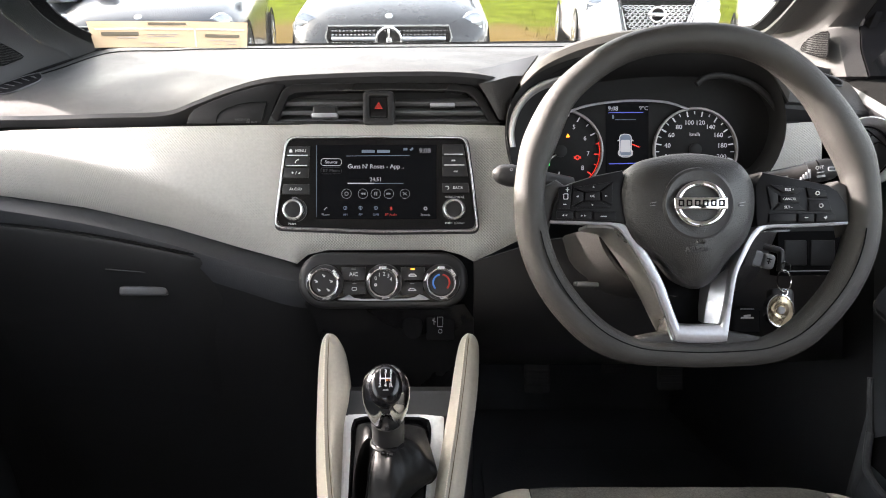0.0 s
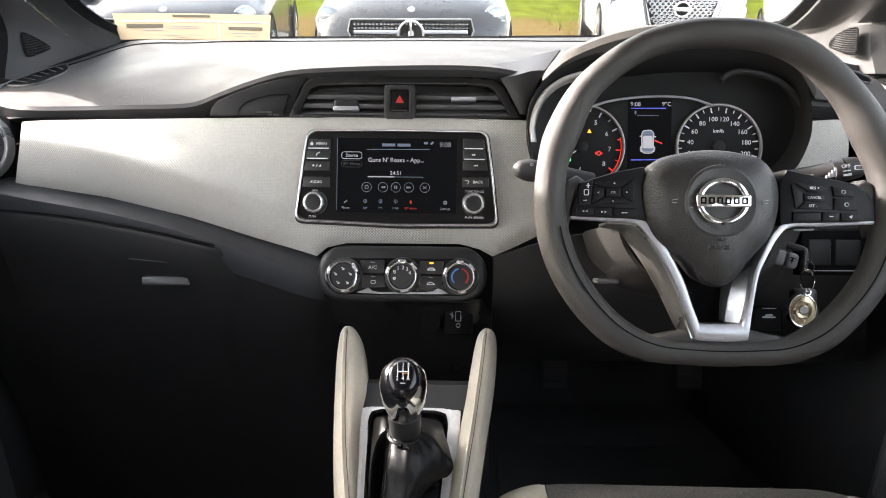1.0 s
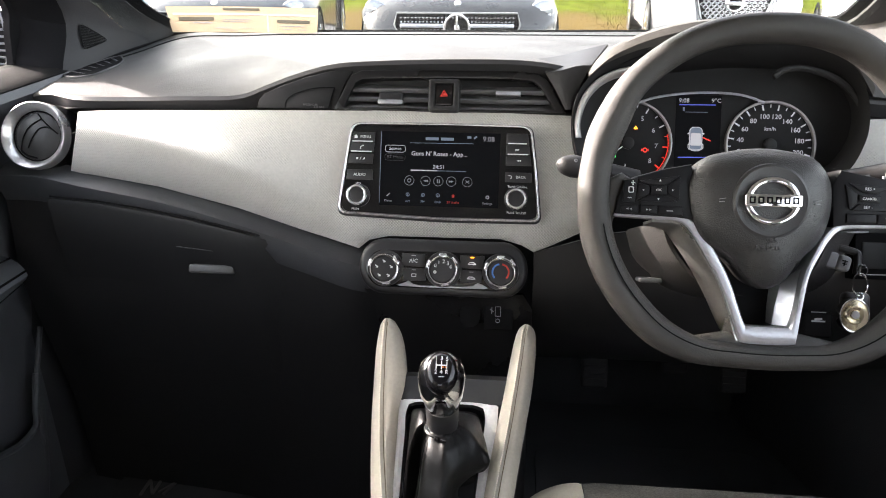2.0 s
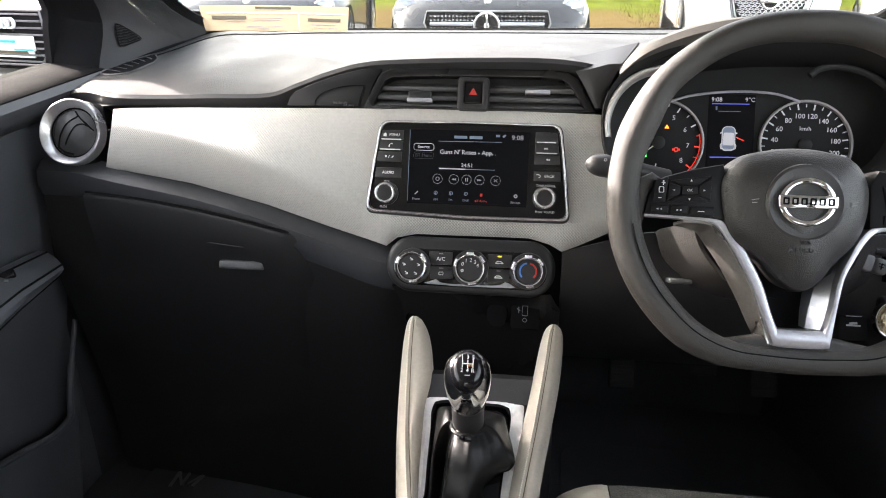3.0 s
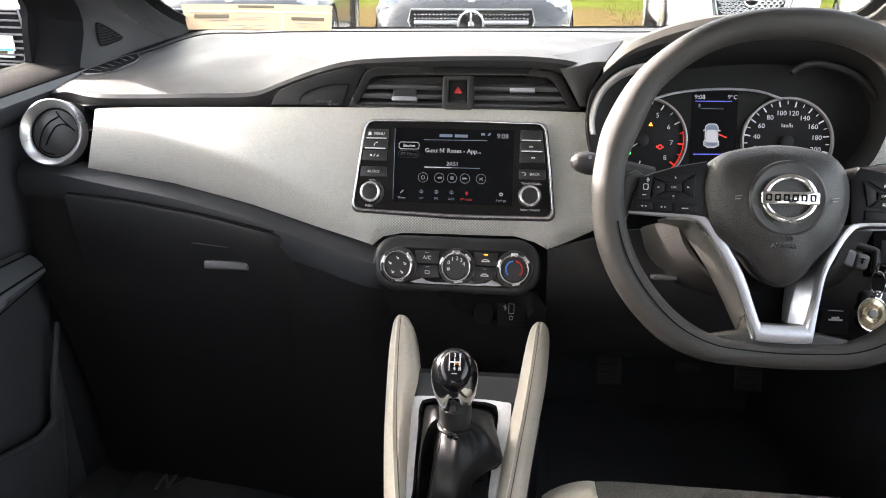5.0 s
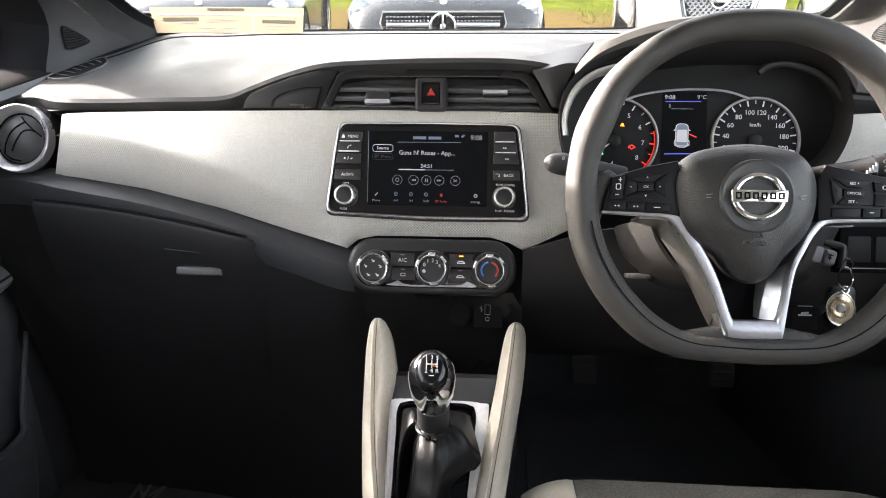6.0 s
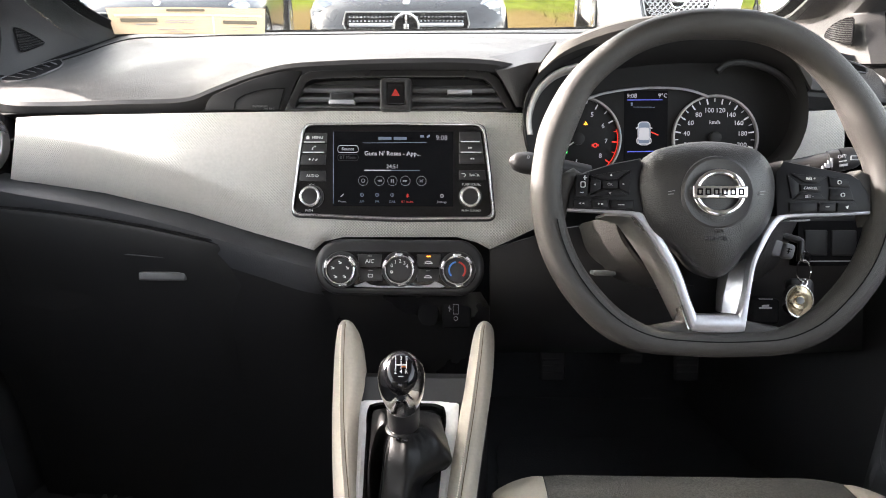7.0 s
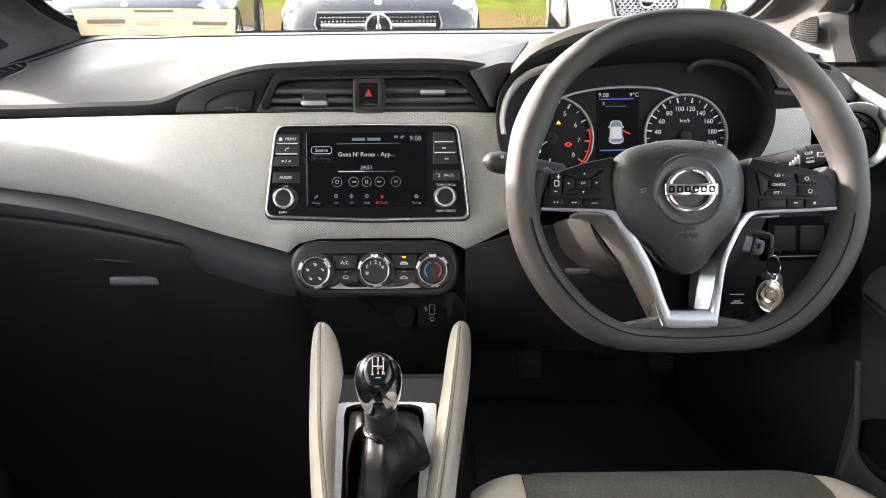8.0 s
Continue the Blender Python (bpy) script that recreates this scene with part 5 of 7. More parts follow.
for k in range(-3, 4):
    if k:
        part("badge_inlay", frame_plate(rr(BX + (k - (0.5 if k > 0 else -0.5)) * 0.0078, BYY + 0.0004, 0.0054, 0.0066, 0.0006, 2), rr(BX + (k - (0.5 if k > 0 else -0.5)) * 0.0078, BYY + 0.0004, 0.0026, 0.0036, 0.0004, 2), 0.235, 0.2369), MATT, wheel, "dark inlay block", smooth=0)
TIP = Matrix.Rotation(radians(-10), 4, "X")
part("airbag_mark", join(words("SRS", 0.0066, (0.3347, 0.0070, 0.2296), TIP, 0.0012), words("AIRBAG", 0.0066, (0.3318, -0.0002, 0.2284), TIP, 0.0012)), EMBOSS, wheel, "embossed lettering", smooth=0)
for cx in (0.2898, 0.3763):
    part("horn_mark", join(line(cx - 0.0028, BYY + 0.001, cx + 0.0028, BYY + 0.002, 0.0006, 0.2250, 0.2280), line(cx - 0.0028, BYY - 0.0015, cx + 0.0015, BYY - 0.0012, 0.0006, 0.2250, 0.2280)), GREY, wheel)


left_spoke = part("spoke", prism([(0.1921, 0.0279), (0.1955, 0.045), (0.2035, 0.0598), (0.2109, 0.0655), (0.2365, 0.0735), (0.265, 0.0792), (0.2696, 0.0632), (0.2718, 0.0245), (0.2308, 0.0268)], 0.172, 0.2075, 0.003), SWITCH, wheel, "black switch panel")
right_spoke = part("spoke", prism([(0.4928, 0.0268), (0.4894, 0.045), (0.4803, 0.0587), (0.4712, 0.0644), (0.4359, 0.0712), (0.4045, 0.0775), (0.3971, 0.0632), (0.3988, 0.0222), (0.4473, 0.0251)], 0.172, 0.2075, 0.003), SWITCH, wheel, "black switch panel")


def pad_key(parent, pts, art=None, raise_=0.0055):
    k = part("switch", prism(pts, 0.198, 0.204 + raise_, 0.0007), SWITCH, parent)
    if art:
        part("symbol", art, PRINT, k, smooth=0)


def glyph(px_, py_, w=0.0034, h=0.0008):
    return line(px_ - w / 2, py_, px_ + w / 2, py_, h, 0.2095, 0.2109)


def arrow(cx, cy, s, a):
    return prism([(cx + s * math.cos(radians(a + k)), cy + s * math.sin(radians(a + k))) for k in (0, 130, 230)], 0.2095, 0.2109)


LX, LY = (0.2339, 0.0536)
pad_key(left_spoke, [(0.2008, 0.0616), (0.2138, 0.0644), (0.2115, 0.0407), (0.1997, 0.0407)], join(glyph(*(0.2091, 0.0592)), line((0.2091, 0.0592)[0], (0.2091, 0.0592)[1] - 0.0022, (0.2091, 0.0592)[0], (0.2091, 0.0592)[1] + 0.0022, 0.001, 0.2095, 0.2109), frame_plate(rr(*(0.2074, 0.0525), 0.005, 0.006, 0.001, 2), rr(*(0.2074, 0.0525), 0.0036, 0.0046, 0.0008, 2), 0.2095, 0.2109), glyph(*(0.2063, 0.0446))))
pad_key(left_spoke, [(0.216, 0.0616), (0.2533, 0.0672), (0.2409, 0.0582), (0.2262, 0.0576)], arrow(*(0.235, 0.062), 0.0012, 90))
pad_key(left_spoke, [(0.2544, 0.0661), (0.2539, 0.0435), (0.2431, 0.0491), (0.2426, 0.057)], arrow(*(0.2474, 0.053), 0.0012, 0))
pad_key(left_spoke, [(0.2149, 0.0593), (0.2251, 0.0565), (0.2251, 0.0491), (0.2138, 0.0429)], arrow(*(0.2192, 0.0525), 0.0012, 180))
pad_key(left_spoke, [(0.2149, 0.0412), (0.2262, 0.0474), (0.242, 0.0474), (0.2522, 0.0418)], arrow(*(0.2339, 0.044), 0.0012, 270))
pad_key(left_spoke, [(0.2268, 0.0565), (0.2414, 0.057), (0.242, 0.0486), (0.2262, 0.0486)], words("OK", 0.0035, (*(0.2339, 0.0527), 0.2106)), 0.0062)
for pts, c in (([(0.1985, 0.0378), (0.2149, 0.0378), (0.2149, 0.0299), (0.198, 0.0305)], (0.2063, 0.0338)), ([(0.2172, 0.0378), (0.233, 0.0378), (0.233, 0.0294), (0.2172, 0.0299)], (0.2249, 0.0333))):
    pad_key(left_spoke, pts, join(arrow(c[0] - 0.0016, c[1], 0.0012, 180 if c[0] < LX - 0.02 else 0), arrow(c[0] + 0.0016, c[1], 0.0012, 180 if c[0] < LX - 0.02 else 0)))
pad_key(left_spoke, [(0.2352, 0.0373), (0.2578, 0.0373), (0.2578, 0.0282), (0.2352, 0.0294)], glyph(*(0.2452, 0.0327), 0.006))
pad_key(right_spoke, [(0.4115, 0.0644), (0.4465, 0.061), (0.4374, 0.0548), (0.4244, 0.0559)], words("RES +", 0.0039, (*(0.4302, 0.0592), 0.2106)))
pad_key(right_spoke, [(0.4205, 0.0537), (0.4408, 0.0531), (0.4403, 0.0463), (0.4211, 0.0469)], words("CANCEL", 0.0035, (*(0.4302, 0.0499), 0.2106)), 0.0062)
pad_key(right_spoke, [(0.4148, 0.039), (0.4216, 0.0452), (0.4397, 0.0446), (0.4476, 0.0384)], words("SET -", 0.0039, (*(0.429, 0.0417), 0.2106)))
pad_key(right_spoke, [(0.4081, 0.0627), (0.4194, 0.0542), (0.4194, 0.0463), (0.4126, 0.0395), (0.4103, 0.0514)])
pad_key(right_spoke, [(0.4482, 0.0616), (0.4668, 0.0587), (0.4691, 0.0514), (0.4499, 0.0514)], ring(*(0.4584, 0.0558), 0.0021, 0.0005, 0.2095, 0.2109, 12))
pad_key(right_spoke, [(0.4504, 0.0497), (0.4696, 0.0497), (0.4736, 0.0378), (0.4499, 0.0378)], ring(*(0.4618, 0.0434), 0.0021, 0.0005, 0.2095, 0.2109, 12))
pad_key(right_spoke, [(0.4103, 0.0356), (0.4374, 0.0356), (0.4374, 0.0271), (0.4103, 0.0265)])
pad_key(right_spoke, [(0.4391, 0.0356), (0.4555, 0.0356), (0.4555, 0.0271), (0.4391, 0.0271)], glyph(*(0.4471, 0.0316)))
pad_key(right_spoke, [(0.4572, 0.0356), (0.4758, 0.0356), (0.4781, 0.0282), (0.4572, 0.0271)], arrow(*(0.4663, 0.0316), 0.0018, 45))
# silver trim: under each switch panel, down both sides of the V and across its foot
V_OUT = rail([Vector((*p, 0)) for p in [(0.1926, 0.0261), (0.23, 0.0244), (0.2527, 0.0232), (0.2645, 0.0164), (0.281, -0.0079), (0.2968, -0.0362), (0.3082, -0.0651), (0.3161, -0.0878), (0.3206, -0.0929), (0.3433, -0.094), (0.3671, -0.0929), (0.371, -0.0884), (0.375, -0.0589), (0.3801, -0.0278), (0.3875, -0.0096), (0.3988, 0.0108), (0.4112, 0.0204), (0.4452, 0.0221), (0.4905, 0.0244)]], 4)
V_IN = rail([Vector((*p, 0)) for p in [(0.1926, 0.0295), (0.23, 0.0283), (0.2595, 0.0272), (0.273, 0.0198), (0.2906, -0.004), (0.3059, -0.0323), (0.3155, -0.0589), (0.3218, -0.0748), (0.3252, -0.0765), (0.3433, -0.077), (0.3614, -0.0765), (0.3648, -0.0742), (0.3693, -0.0561), (0.3744, -0.0249), (0.3824, -0.0051), (0.3926, 0.0153), (0.4067, 0.0255), (0.4452, 0.0261), (0.4905, 0.0283)]], 4)
rows = []
for o, i in zip(V_OUT, V_IN):
    rows.append([o + Vector((0, 0, 0.186)), o + Vector((0, 0, 0.2045)), o.lerp(i, 0.15) + Vector((0, 0, 0.2065)), o.lerp(i, 0.5) + Vector((0, 0, 0.2072)), o.lerp(i, 0.85) + Vector((0, 0, 0.2065)), i + Vector((0, 0, 0.2045)), i + Vector((0, 0, 0.186))])
part("silver_spoke", skin(rows, ring=True, cap=True), SILVER, wheel, "satin silver spoke trim")
CHK = rail([Vector((*p, 0)) for p in [(0.2251, 0.0211), (0.2456, 0.0154), (0.2559, 0.0017), (0.2725, -0.0211), (0.2895, -0.0500), (0.304, -0.0775), (0.3145, -0.0925)]], 4)
EDG = [V_OUT[4 + round(k * 25 / 24)] for k in range(25)]
CHK = [p.lerp(q, 0.74) for k, (p, q) in enumerate(zip(EDG, CHK))]
# same silver as the spoke, painted darker on its shaded side
part("spoke_cheek", skin([[p + Vector((0, 0, 0.2035)) for p in EDG], [p.lerp(q, 0.22) + Vector((0, 0, 0.2015)) for p, q in zip(EDG, CHK)], [p.lerp(q, 0.55) + Vector((0, 0, 0.190 + 0.004 * k / 24)) for k, (p, q) in enumerate(zip(EDG, CHK))], [p.lerp(q, 0.85) + Vector((0, 0, 0.183 + 0.006 * k / 24)) for k, (p, q) in enumerate(zip(EDG, CHK))], [q + Vector((0, 0, 0.178)) for q in CHK], [q + Vector((0.004, 0, 0.165)) for q in CHK]], thick=0.003), CHEEK, wheel, "outer cheek of the spoke, silver toned down for shade")
part("spoke_cheek", skin([[(0.3823, -0.0166, 0.198), (0.3788, -0.0338, 0.198), (0.3754, -0.0567, 0.198), (0.3697, -0.0762, 0.198)], [(0.3756, -0.0238, 0.189), (0.3642, -0.0374, 0.184), (0.3595, -0.0578, 0.184), (0.3571, -0.0765, 0.184)], [(0.3774, -0.0278, 0.174), (0.3598, -0.0444, 0.164), (0.3586, -0.0594, 0.164), (0.3586, -0.0762, 0.164)]], thick=0.003), SILVER, wheel, "silver inner cheek of the spoke")
part("spoke_back", prism([(0.2884, 0.0241), (0.4119, 0.0241), (0.3884, -0.0288), (0.379, -0.0935), (0.3296, -0.0935), (0.312, -0.0406)], 0.14, 0.165, 0.004), MATT, wheel)
part("rim_bridge", prism([(0.2764, -0.0906), (0.2935, -0.0871), (0.3163, -0.0826), (0.3732, -0.0826), (0.396, -0.0871), (0.4142, -0.0906), (0.4074, -0.1031), (0.3447, -0.1054), (0.2821, -0.1031)], 0.186, 0.2025, 0.005, 3), RIM, wheel, "leather bridge of the flat bottom")
for pts in ([(0.1841, 0.0234), (0.1796, 0.0404), (0.1864, 0.0632), (0.1995, 0.0701), (0.208, 0.0644), (0.1995, 0.0518), (0.1944, 0.0279), (0.1898, 0.012)], [(0.4985, 0.0222), (0.5025, 0.0404), (0.4963, 0.0621), (0.4837, 0.0689), (0.4735, 0.0632), (0.4832, 0.0518), (0.4894, 0.0279), (0.4928, 0.012)]):
    part("thumb_rest", prism(pts, 0.180, 0.2035, 0.006, 3), RIM, wheel, "leather thumb rest")

# ---- column shroud, stalks, key ----
shroud = thing("column_shroud", (0.3384, 0.007, 0.114), "brown-black grained steering column shroud", "column shroud")
part("upper_shell", skin([[(0.2602, 0.0657, 0.174), (0.3076, 0.0728, 0.174), (0.3905, 0.0728, 0.174), (0.4319, 0.0628, 0.174)], [(0.268, 0.066, 0.054), (0.3368, 0.0764, 0.054), (0.44, 0.0764, 0.054), (0.5019, 0.066, 0.054)]], thick=0.004), BLACK, shroud)
part("lower_shell", skin([rail(r, 4) for r in [[(0.2528, 0.0249, 0.154), (0.2638, -0.0054, 0.159), (0.2926, -0.0354, 0.164), (0.3526, -0.0474, 0.164), (0.3967, -0.0236, 0.159), (0.417, 0.0188, 0.154)], [(0.2353, 0.0177, 0.064), (0.2523, -0.0197, 0.064), (0.2863, -0.0503, 0.064), (0.3883, -0.0605, 0.064), (0.4563, -0.0333, 0.064), (0.4767, 0.0211, 0.064)], [(0.244, 0.0155, -0.006), (0.2587, -0.0213, -0.006), (0.3029, -0.0434, -0.006), (0.4133, -0.0508, -0.006), (0.4869, -0.0287, -0.006), (0.5163, 0.0228, -0.006)]]], thick=0.004), BROWN, shroud, "grained lower shell")
part("lever", rbox(0.2422, 0.2678, -0.0444, -0.039, 0.06, 0.09, 0.002), LATCH, shroud, "adjuster lever")

stalk = thing("indicator_stalk", (0.156, 0.0826, 0.114), "black indicator stalk with a rounded tip", "stalk")
part("arm", tube(spline([(0.2333, 0.0728, 0.094), (0.1926, 0.0797, 0.104), (0.1624, 0.0832, 0.114)], 10), [0.011] * 6 + [0.0125] * 4, 14), BLACK, stalk)
part("tip", tube(spline([(0.1644, 0.0832, 0.114), (0.1527, 0.0843, 0.116), (0.141, 0.0866, 0.118)], 8), [0.0125, 0.0128, 0.0126, 0.012, 0.0112, 0.010, 0.0075, 0.003], 16), SOFT, stalk, "rounded tip")
part("mark", ring(*(0.161, 0.0885), 0.0018, 0.0008, 0.129, 0.1305, 10), GREY, stalk)

wiper = thing("wiper_stalk", (0.4984, 0.087, 0.114), "black wiper stalk with white symbols", "stalk")
part("arm", tube(spline([(0.4497, 0.0761, 0.094), (0.4842, 0.0829, 0.104), (0.4997, 0.0864, 0.114)], 8), 0.0115, 16), BLACK, wiper)
part("collar", tube(spline([(0.4972, 0.0858, 0.114), (0.5071, 0.088, 0.117)], 4), 0.0130, 16), BUTTON, wiper, "turning collar")
part("tip", tube(spline([(0.5071, 0.088, 0.117), (0.5213, 0.0903, 0.119), (0.5296, 0.0915, 0.12)], 8), [0.0128, 0.0128, 0.0126, 0.0124, 0.012, 0.011, 0.009, 0.005], 16), BLACK, wiper)
marks = [line(*(0.4618, 0.0785), *(0.4681, 0.0798), 0.0035, 0.1285, 0.1305)]
marks += [line((0.48, 0.0804)[0] + k * 0.003, (0.48, 0.0804)[1] - 0.004 + k * 0.0006, (0.48, 0.0804)[0] + k * 0.003, (0.48, 0.0804)[1] - 0.004 + k * 0.0028 + 0.001, 0.002, 0.1285, 0.1312) for k in range(5)]
part("symbol", join(*marks), GREY, wiper, smooth=0)
part("lettering", join(words("OFF", 0.0057, (0.5028, 0.0902, 0.131), pose(0, 0, 0, 0, 0, 8)), line(*(0.4997, 0.0846), *(0.5072, 0.0858), 0.0012, 0.1305, 0.132), line(*(0.4997, 0.0802), *(0.5084, 0.0814), 0.0024, 0.1305, 0.132), frame_plate(rr(*(0.5166, 0.0889), 0.009, 0.005, 0.001, 2), rr(*(0.5166, 0.0889), 0.0074, 0.0034, 0.0008, 2), 0.1292, 0.1315)), GREY, wiper, "pale switch marks", smooth=0)

lights = thing("wash_stalk", (0.444, -0.0096, 0.114), "grey washer switch lever behind the wheel", "stalk")
tilt = Matrix.Translation((0.4405, -0.0110, 0.114)) @ pose(0, 0, 0, 0, 0, -14)
part("lever", moved(rbox(-0.020, 0.0035, -0.0090, 0.0090, -0.006, 0.008, 0.003), tilt), SATINLEVER, lights, "grey lever")
part("end", moved(rbox(0.0045, 0.0185, -0.0086, 0.0086, -0.006, 0.0075, 0.004), tilt), SATINLEVER, lights, "grey turning end")
for x0 in (-0.0135, 0.0075):
    part("symbol", moved(join(line(x0, 0.0025, x0 + 0.006, 0.0025, 0.0009, 0.0075, 0.0086), line(x0 + 0.001, -0.0005, x0 + 0.005, -0.0005, 0.0009, 0.0075, 0.0086), line(x0 + 0.003, -0.0032, x0 + 0.003, 0.0035, 0.0009, 0.0075, 0.0086)), tilt), MATT, lights, smooth=0)
part("stem", tube(rail([(0.4300, 0.0062, 0.084), (0.4520, 0.0044, 0.088), (0.4740, -0.0010, 0.092), (0.4775, -0.0060, 0.094), (0.4765, -0.0260, 0.094)], 4), 0.0042, 10), BLACK, lights)

keys = thing("car_key", (0.4667, -0.0373, 0.124), "key ring with a round champagne fob hanging from the ignition", "key")
part("ignition_ring", tube([((0.468, -0.0202)[0] + 0.0051 * math.cos(a), (0.468, -0.0202)[1] + 0.0057 * math.sin(a), 0.125) for a in np.linspace(0, 6.2, 20)], 0.0009, 6), CHROME, keys)
part("split_ring", tube([((0.4655, -0.0354)[0] + 0.0057 * math.cos(a), (0.4655, -0.0354)[1] + 0.012 * math.sin(a), 0.126 + 0.004 * math.cos(a)) for a in np.linspace(0, 6.283, 28)], 0.0009, 6), CHROME, keys)
part("small_ring", tube([((0.4655, -0.048)[0] + 0.0035 * math.cos(a), (0.4655, -0.048)[1] + 0.0038 * math.sin(a), 0.127) for a in np.linspace(0, 6.283, 16)], 0.0008, 6), CHROME, keys)
part("remote", rbox(0.4549, 0.4837, -0.0762, -0.0448, 0.100, 0.116, 0.006), BLACK, keys, "black remote behind the fob")
FX, FY = (0.4612, -0.0678)
part("fob", join(prism(circle(FX, FY, 0.0148, 32, 0.0176), 0.117, 0.126, 0.002), moved(lathe([(0.0105, 0.124), (0.0105, 0.1275), (0.009, 0.1285), (0.0055, 0.1275), (0.0045, 0.1285), (0.001, 0.1288)], 28), Matrix.Translation((FX, FY, 0)))), BRASS, keys, "champagne metal fob")
part("fob_edge", frame_plate(circle(FX, FY - 0.001, 0.0158, 36, 0.0187), circle(FX, FY - 0.001, 0.0138, 36, 0.0166), 0.118, 0.1272, 0.001), CHROME, keys, "chrome fob edge")
part("fob_centre", lathe([(0.0042, 0.125), (0.0042, 0.1292), (0.0034, 0.1295), (0.001, 0.1296)], 20, (FX, FY, 0)), GREY, keys)

# ---- driver's lower switches ----
sw = thing("switch_bank", (0.5531, 0.0007, -0.006), "black switch blanks below the dash", "switch panel")
part("plate", prism([(0.5163, 0.0228), (0.612, 0.0243), (0.6105, -0.0331), (0.5178, -0.0346)], -0.03, 0.004, 0.002), MATT, sw)
for x0, x1 in ((0.5242, 0.5535), (0.5579, 0.5901)):
    part("blank", rbox(x0, x1, -0.0212, 0.0117, -0.01, 0.0055, 0.002), BAND, sw)
part("edge", line(*(0.5262, -0.0284), *(0.5859, -0.0277), 0.0012, 0.002, 0.006), GREY, sw, "pale lower edge")
part("socket", prism([(0.5053, 0.0236), (0.531, 0.025), (0.531, 0.0228), (0.5053, 0.0213)], -0.01, 0.006, 0.0004), GREY, sw)
pull = thing("bonnet_release", (0.4838, -0.0885, -0.016), "black bonnet release with a pale symbol", "lever")
part("lever", rbox(0.4659, 0.5024, -0.1109, -0.0781, -0.05, -0.012, 0.004), MATT, pull)
part("symbol", join(line(*(0.4756, -0.09), *(0.492, -0.09), 0.002, -0.0125, -0.0112), line(*(0.4793, -0.0878), *(0.4882, -0.087), 0.0025, -0.0125, -0.0112)), GREY, pull, smooth=0)
part("edge", line(*(0.4749, -0.0785), *(0.4927, -0.0785), 0.001, -0.0125, -0.0112), GREY, pull)

# ---- centre console ----
console = thing("centre_console", (0.0233, -0.2355, 0.094), "black centre console with beige padded sides", "console", kind="structure")


def bolster(ridge, outer, inner):
    """A padded knee rest: a blunt blade with a sewn ridge along its face."""
    r, o, i = rail(ridge, 6), rail(outer, 6), rail(inner, 6)
    rows = []
    for k, (p, q, w) in enumerate(zip(r, o, i)):
        t = min(1.0, 0.25 + k / 10)
        sink = Vector((0, -0.014, -0.034)) * t
        rows.append([q + sink, q.lerp(q + sink, 0.45) + (q - p) * 0.05, q, q.lerp(p, 0.35) + Vector((0, 0.003, 0.004)) * t, q.lerp(p, 0.75) + Vector((0, 0.003, 0.004)) * t, p, p.lerp(w, 0.2) + Vector((0, 0.0015, 0.003)) * t, p.lerp(w, 0.6) + Vector((0, 0.002, 0.004)) * t, w, w.lerp(w + sink, 0.45) + (w - p) * 0.04, w + sink])
    return skin(rows, ring=True, cap=True), r


PAD_L = ([(-0.0564, -0.1053, 0.034), (-0.0555, -0.1088, 0.04), (-0.0553, -0.1178, 0.046), (-0.0546, -0.1405, 0.056), (-0.0516, -0.1743, 0.076), (-0.0471, -0.2081, 0.102), (-0.0391, -0.2427, 0.138), (-0.0296, -0.2745, 0.174), (-0.0175, -0.313, 0.219)],
         [(-0.062, -0.1072, 0.03), (-0.0652, -0.1126, 0.032), (-0.0674, -0.1229, 0.034), (-0.0684, -0.1459, 0.044), (-0.0662, -0.1831, 0.066), (-0.0622, -0.2166, 0.094), (-0.0555, -0.2482, 0.13), (-0.048, -0.278, 0.164), (-0.0366, -0.3159, 0.212)],
         [(-0.0521, -0.1066, 0.03), (-0.0462, -0.1113, 0.032), (-0.0404, -0.1231, 0.034), (-0.0343, -0.1462, 0.044), (-0.0291, -0.177, 0.064), (-0.0319, -0.208, 0.09), (-0.0281, -0.2459, 0.128), (-0.0239, -0.2783, 0.164), (-0.0141, -0.3162, 0.212)])
PAD_R = ([(0.1175, -0.1052, 0.034), (0.1173, -0.1094, 0.04), (0.1156, -0.1191, 0.046), (0.1131, -0.1419, 0.056), (0.1082, -0.1756, 0.076), (0.1027, -0.2094, 0.102), (0.0954, -0.244, 0.138), (0.0887, -0.2757, 0.174), (0.0809, -0.3141, 0.219)],
         [(0.1127, -0.1071, 0.03), (0.1077, -0.1125, 0.032), (0.1033, -0.1256, 0.034), (0.0988, -0.1507, 0.044), (0.0927, -0.1844, 0.066), (0.0863, -0.2147, 0.094), (0.0791, -0.2495, 0.13), (0.0737, -0.2793, 0.164), (0.0672, -0.3171, 0.212)],
         [(0.1226, -0.1071, 0.03), (0.1268, -0.1119, 0.032), (0.1295, -0.1223, 0.034), (0.1292, -0.1475, 0.044), (0.1256, -0.1783, 0.064), (0.1187, -0.2155, 0.092), (0.1113, -0.2505, 0.128), (0.1051, -0.2796, 0.164), (0.0972, -0.3175, 0.212)])
PROUD = Vector((0, 0.0014, 0.0030))
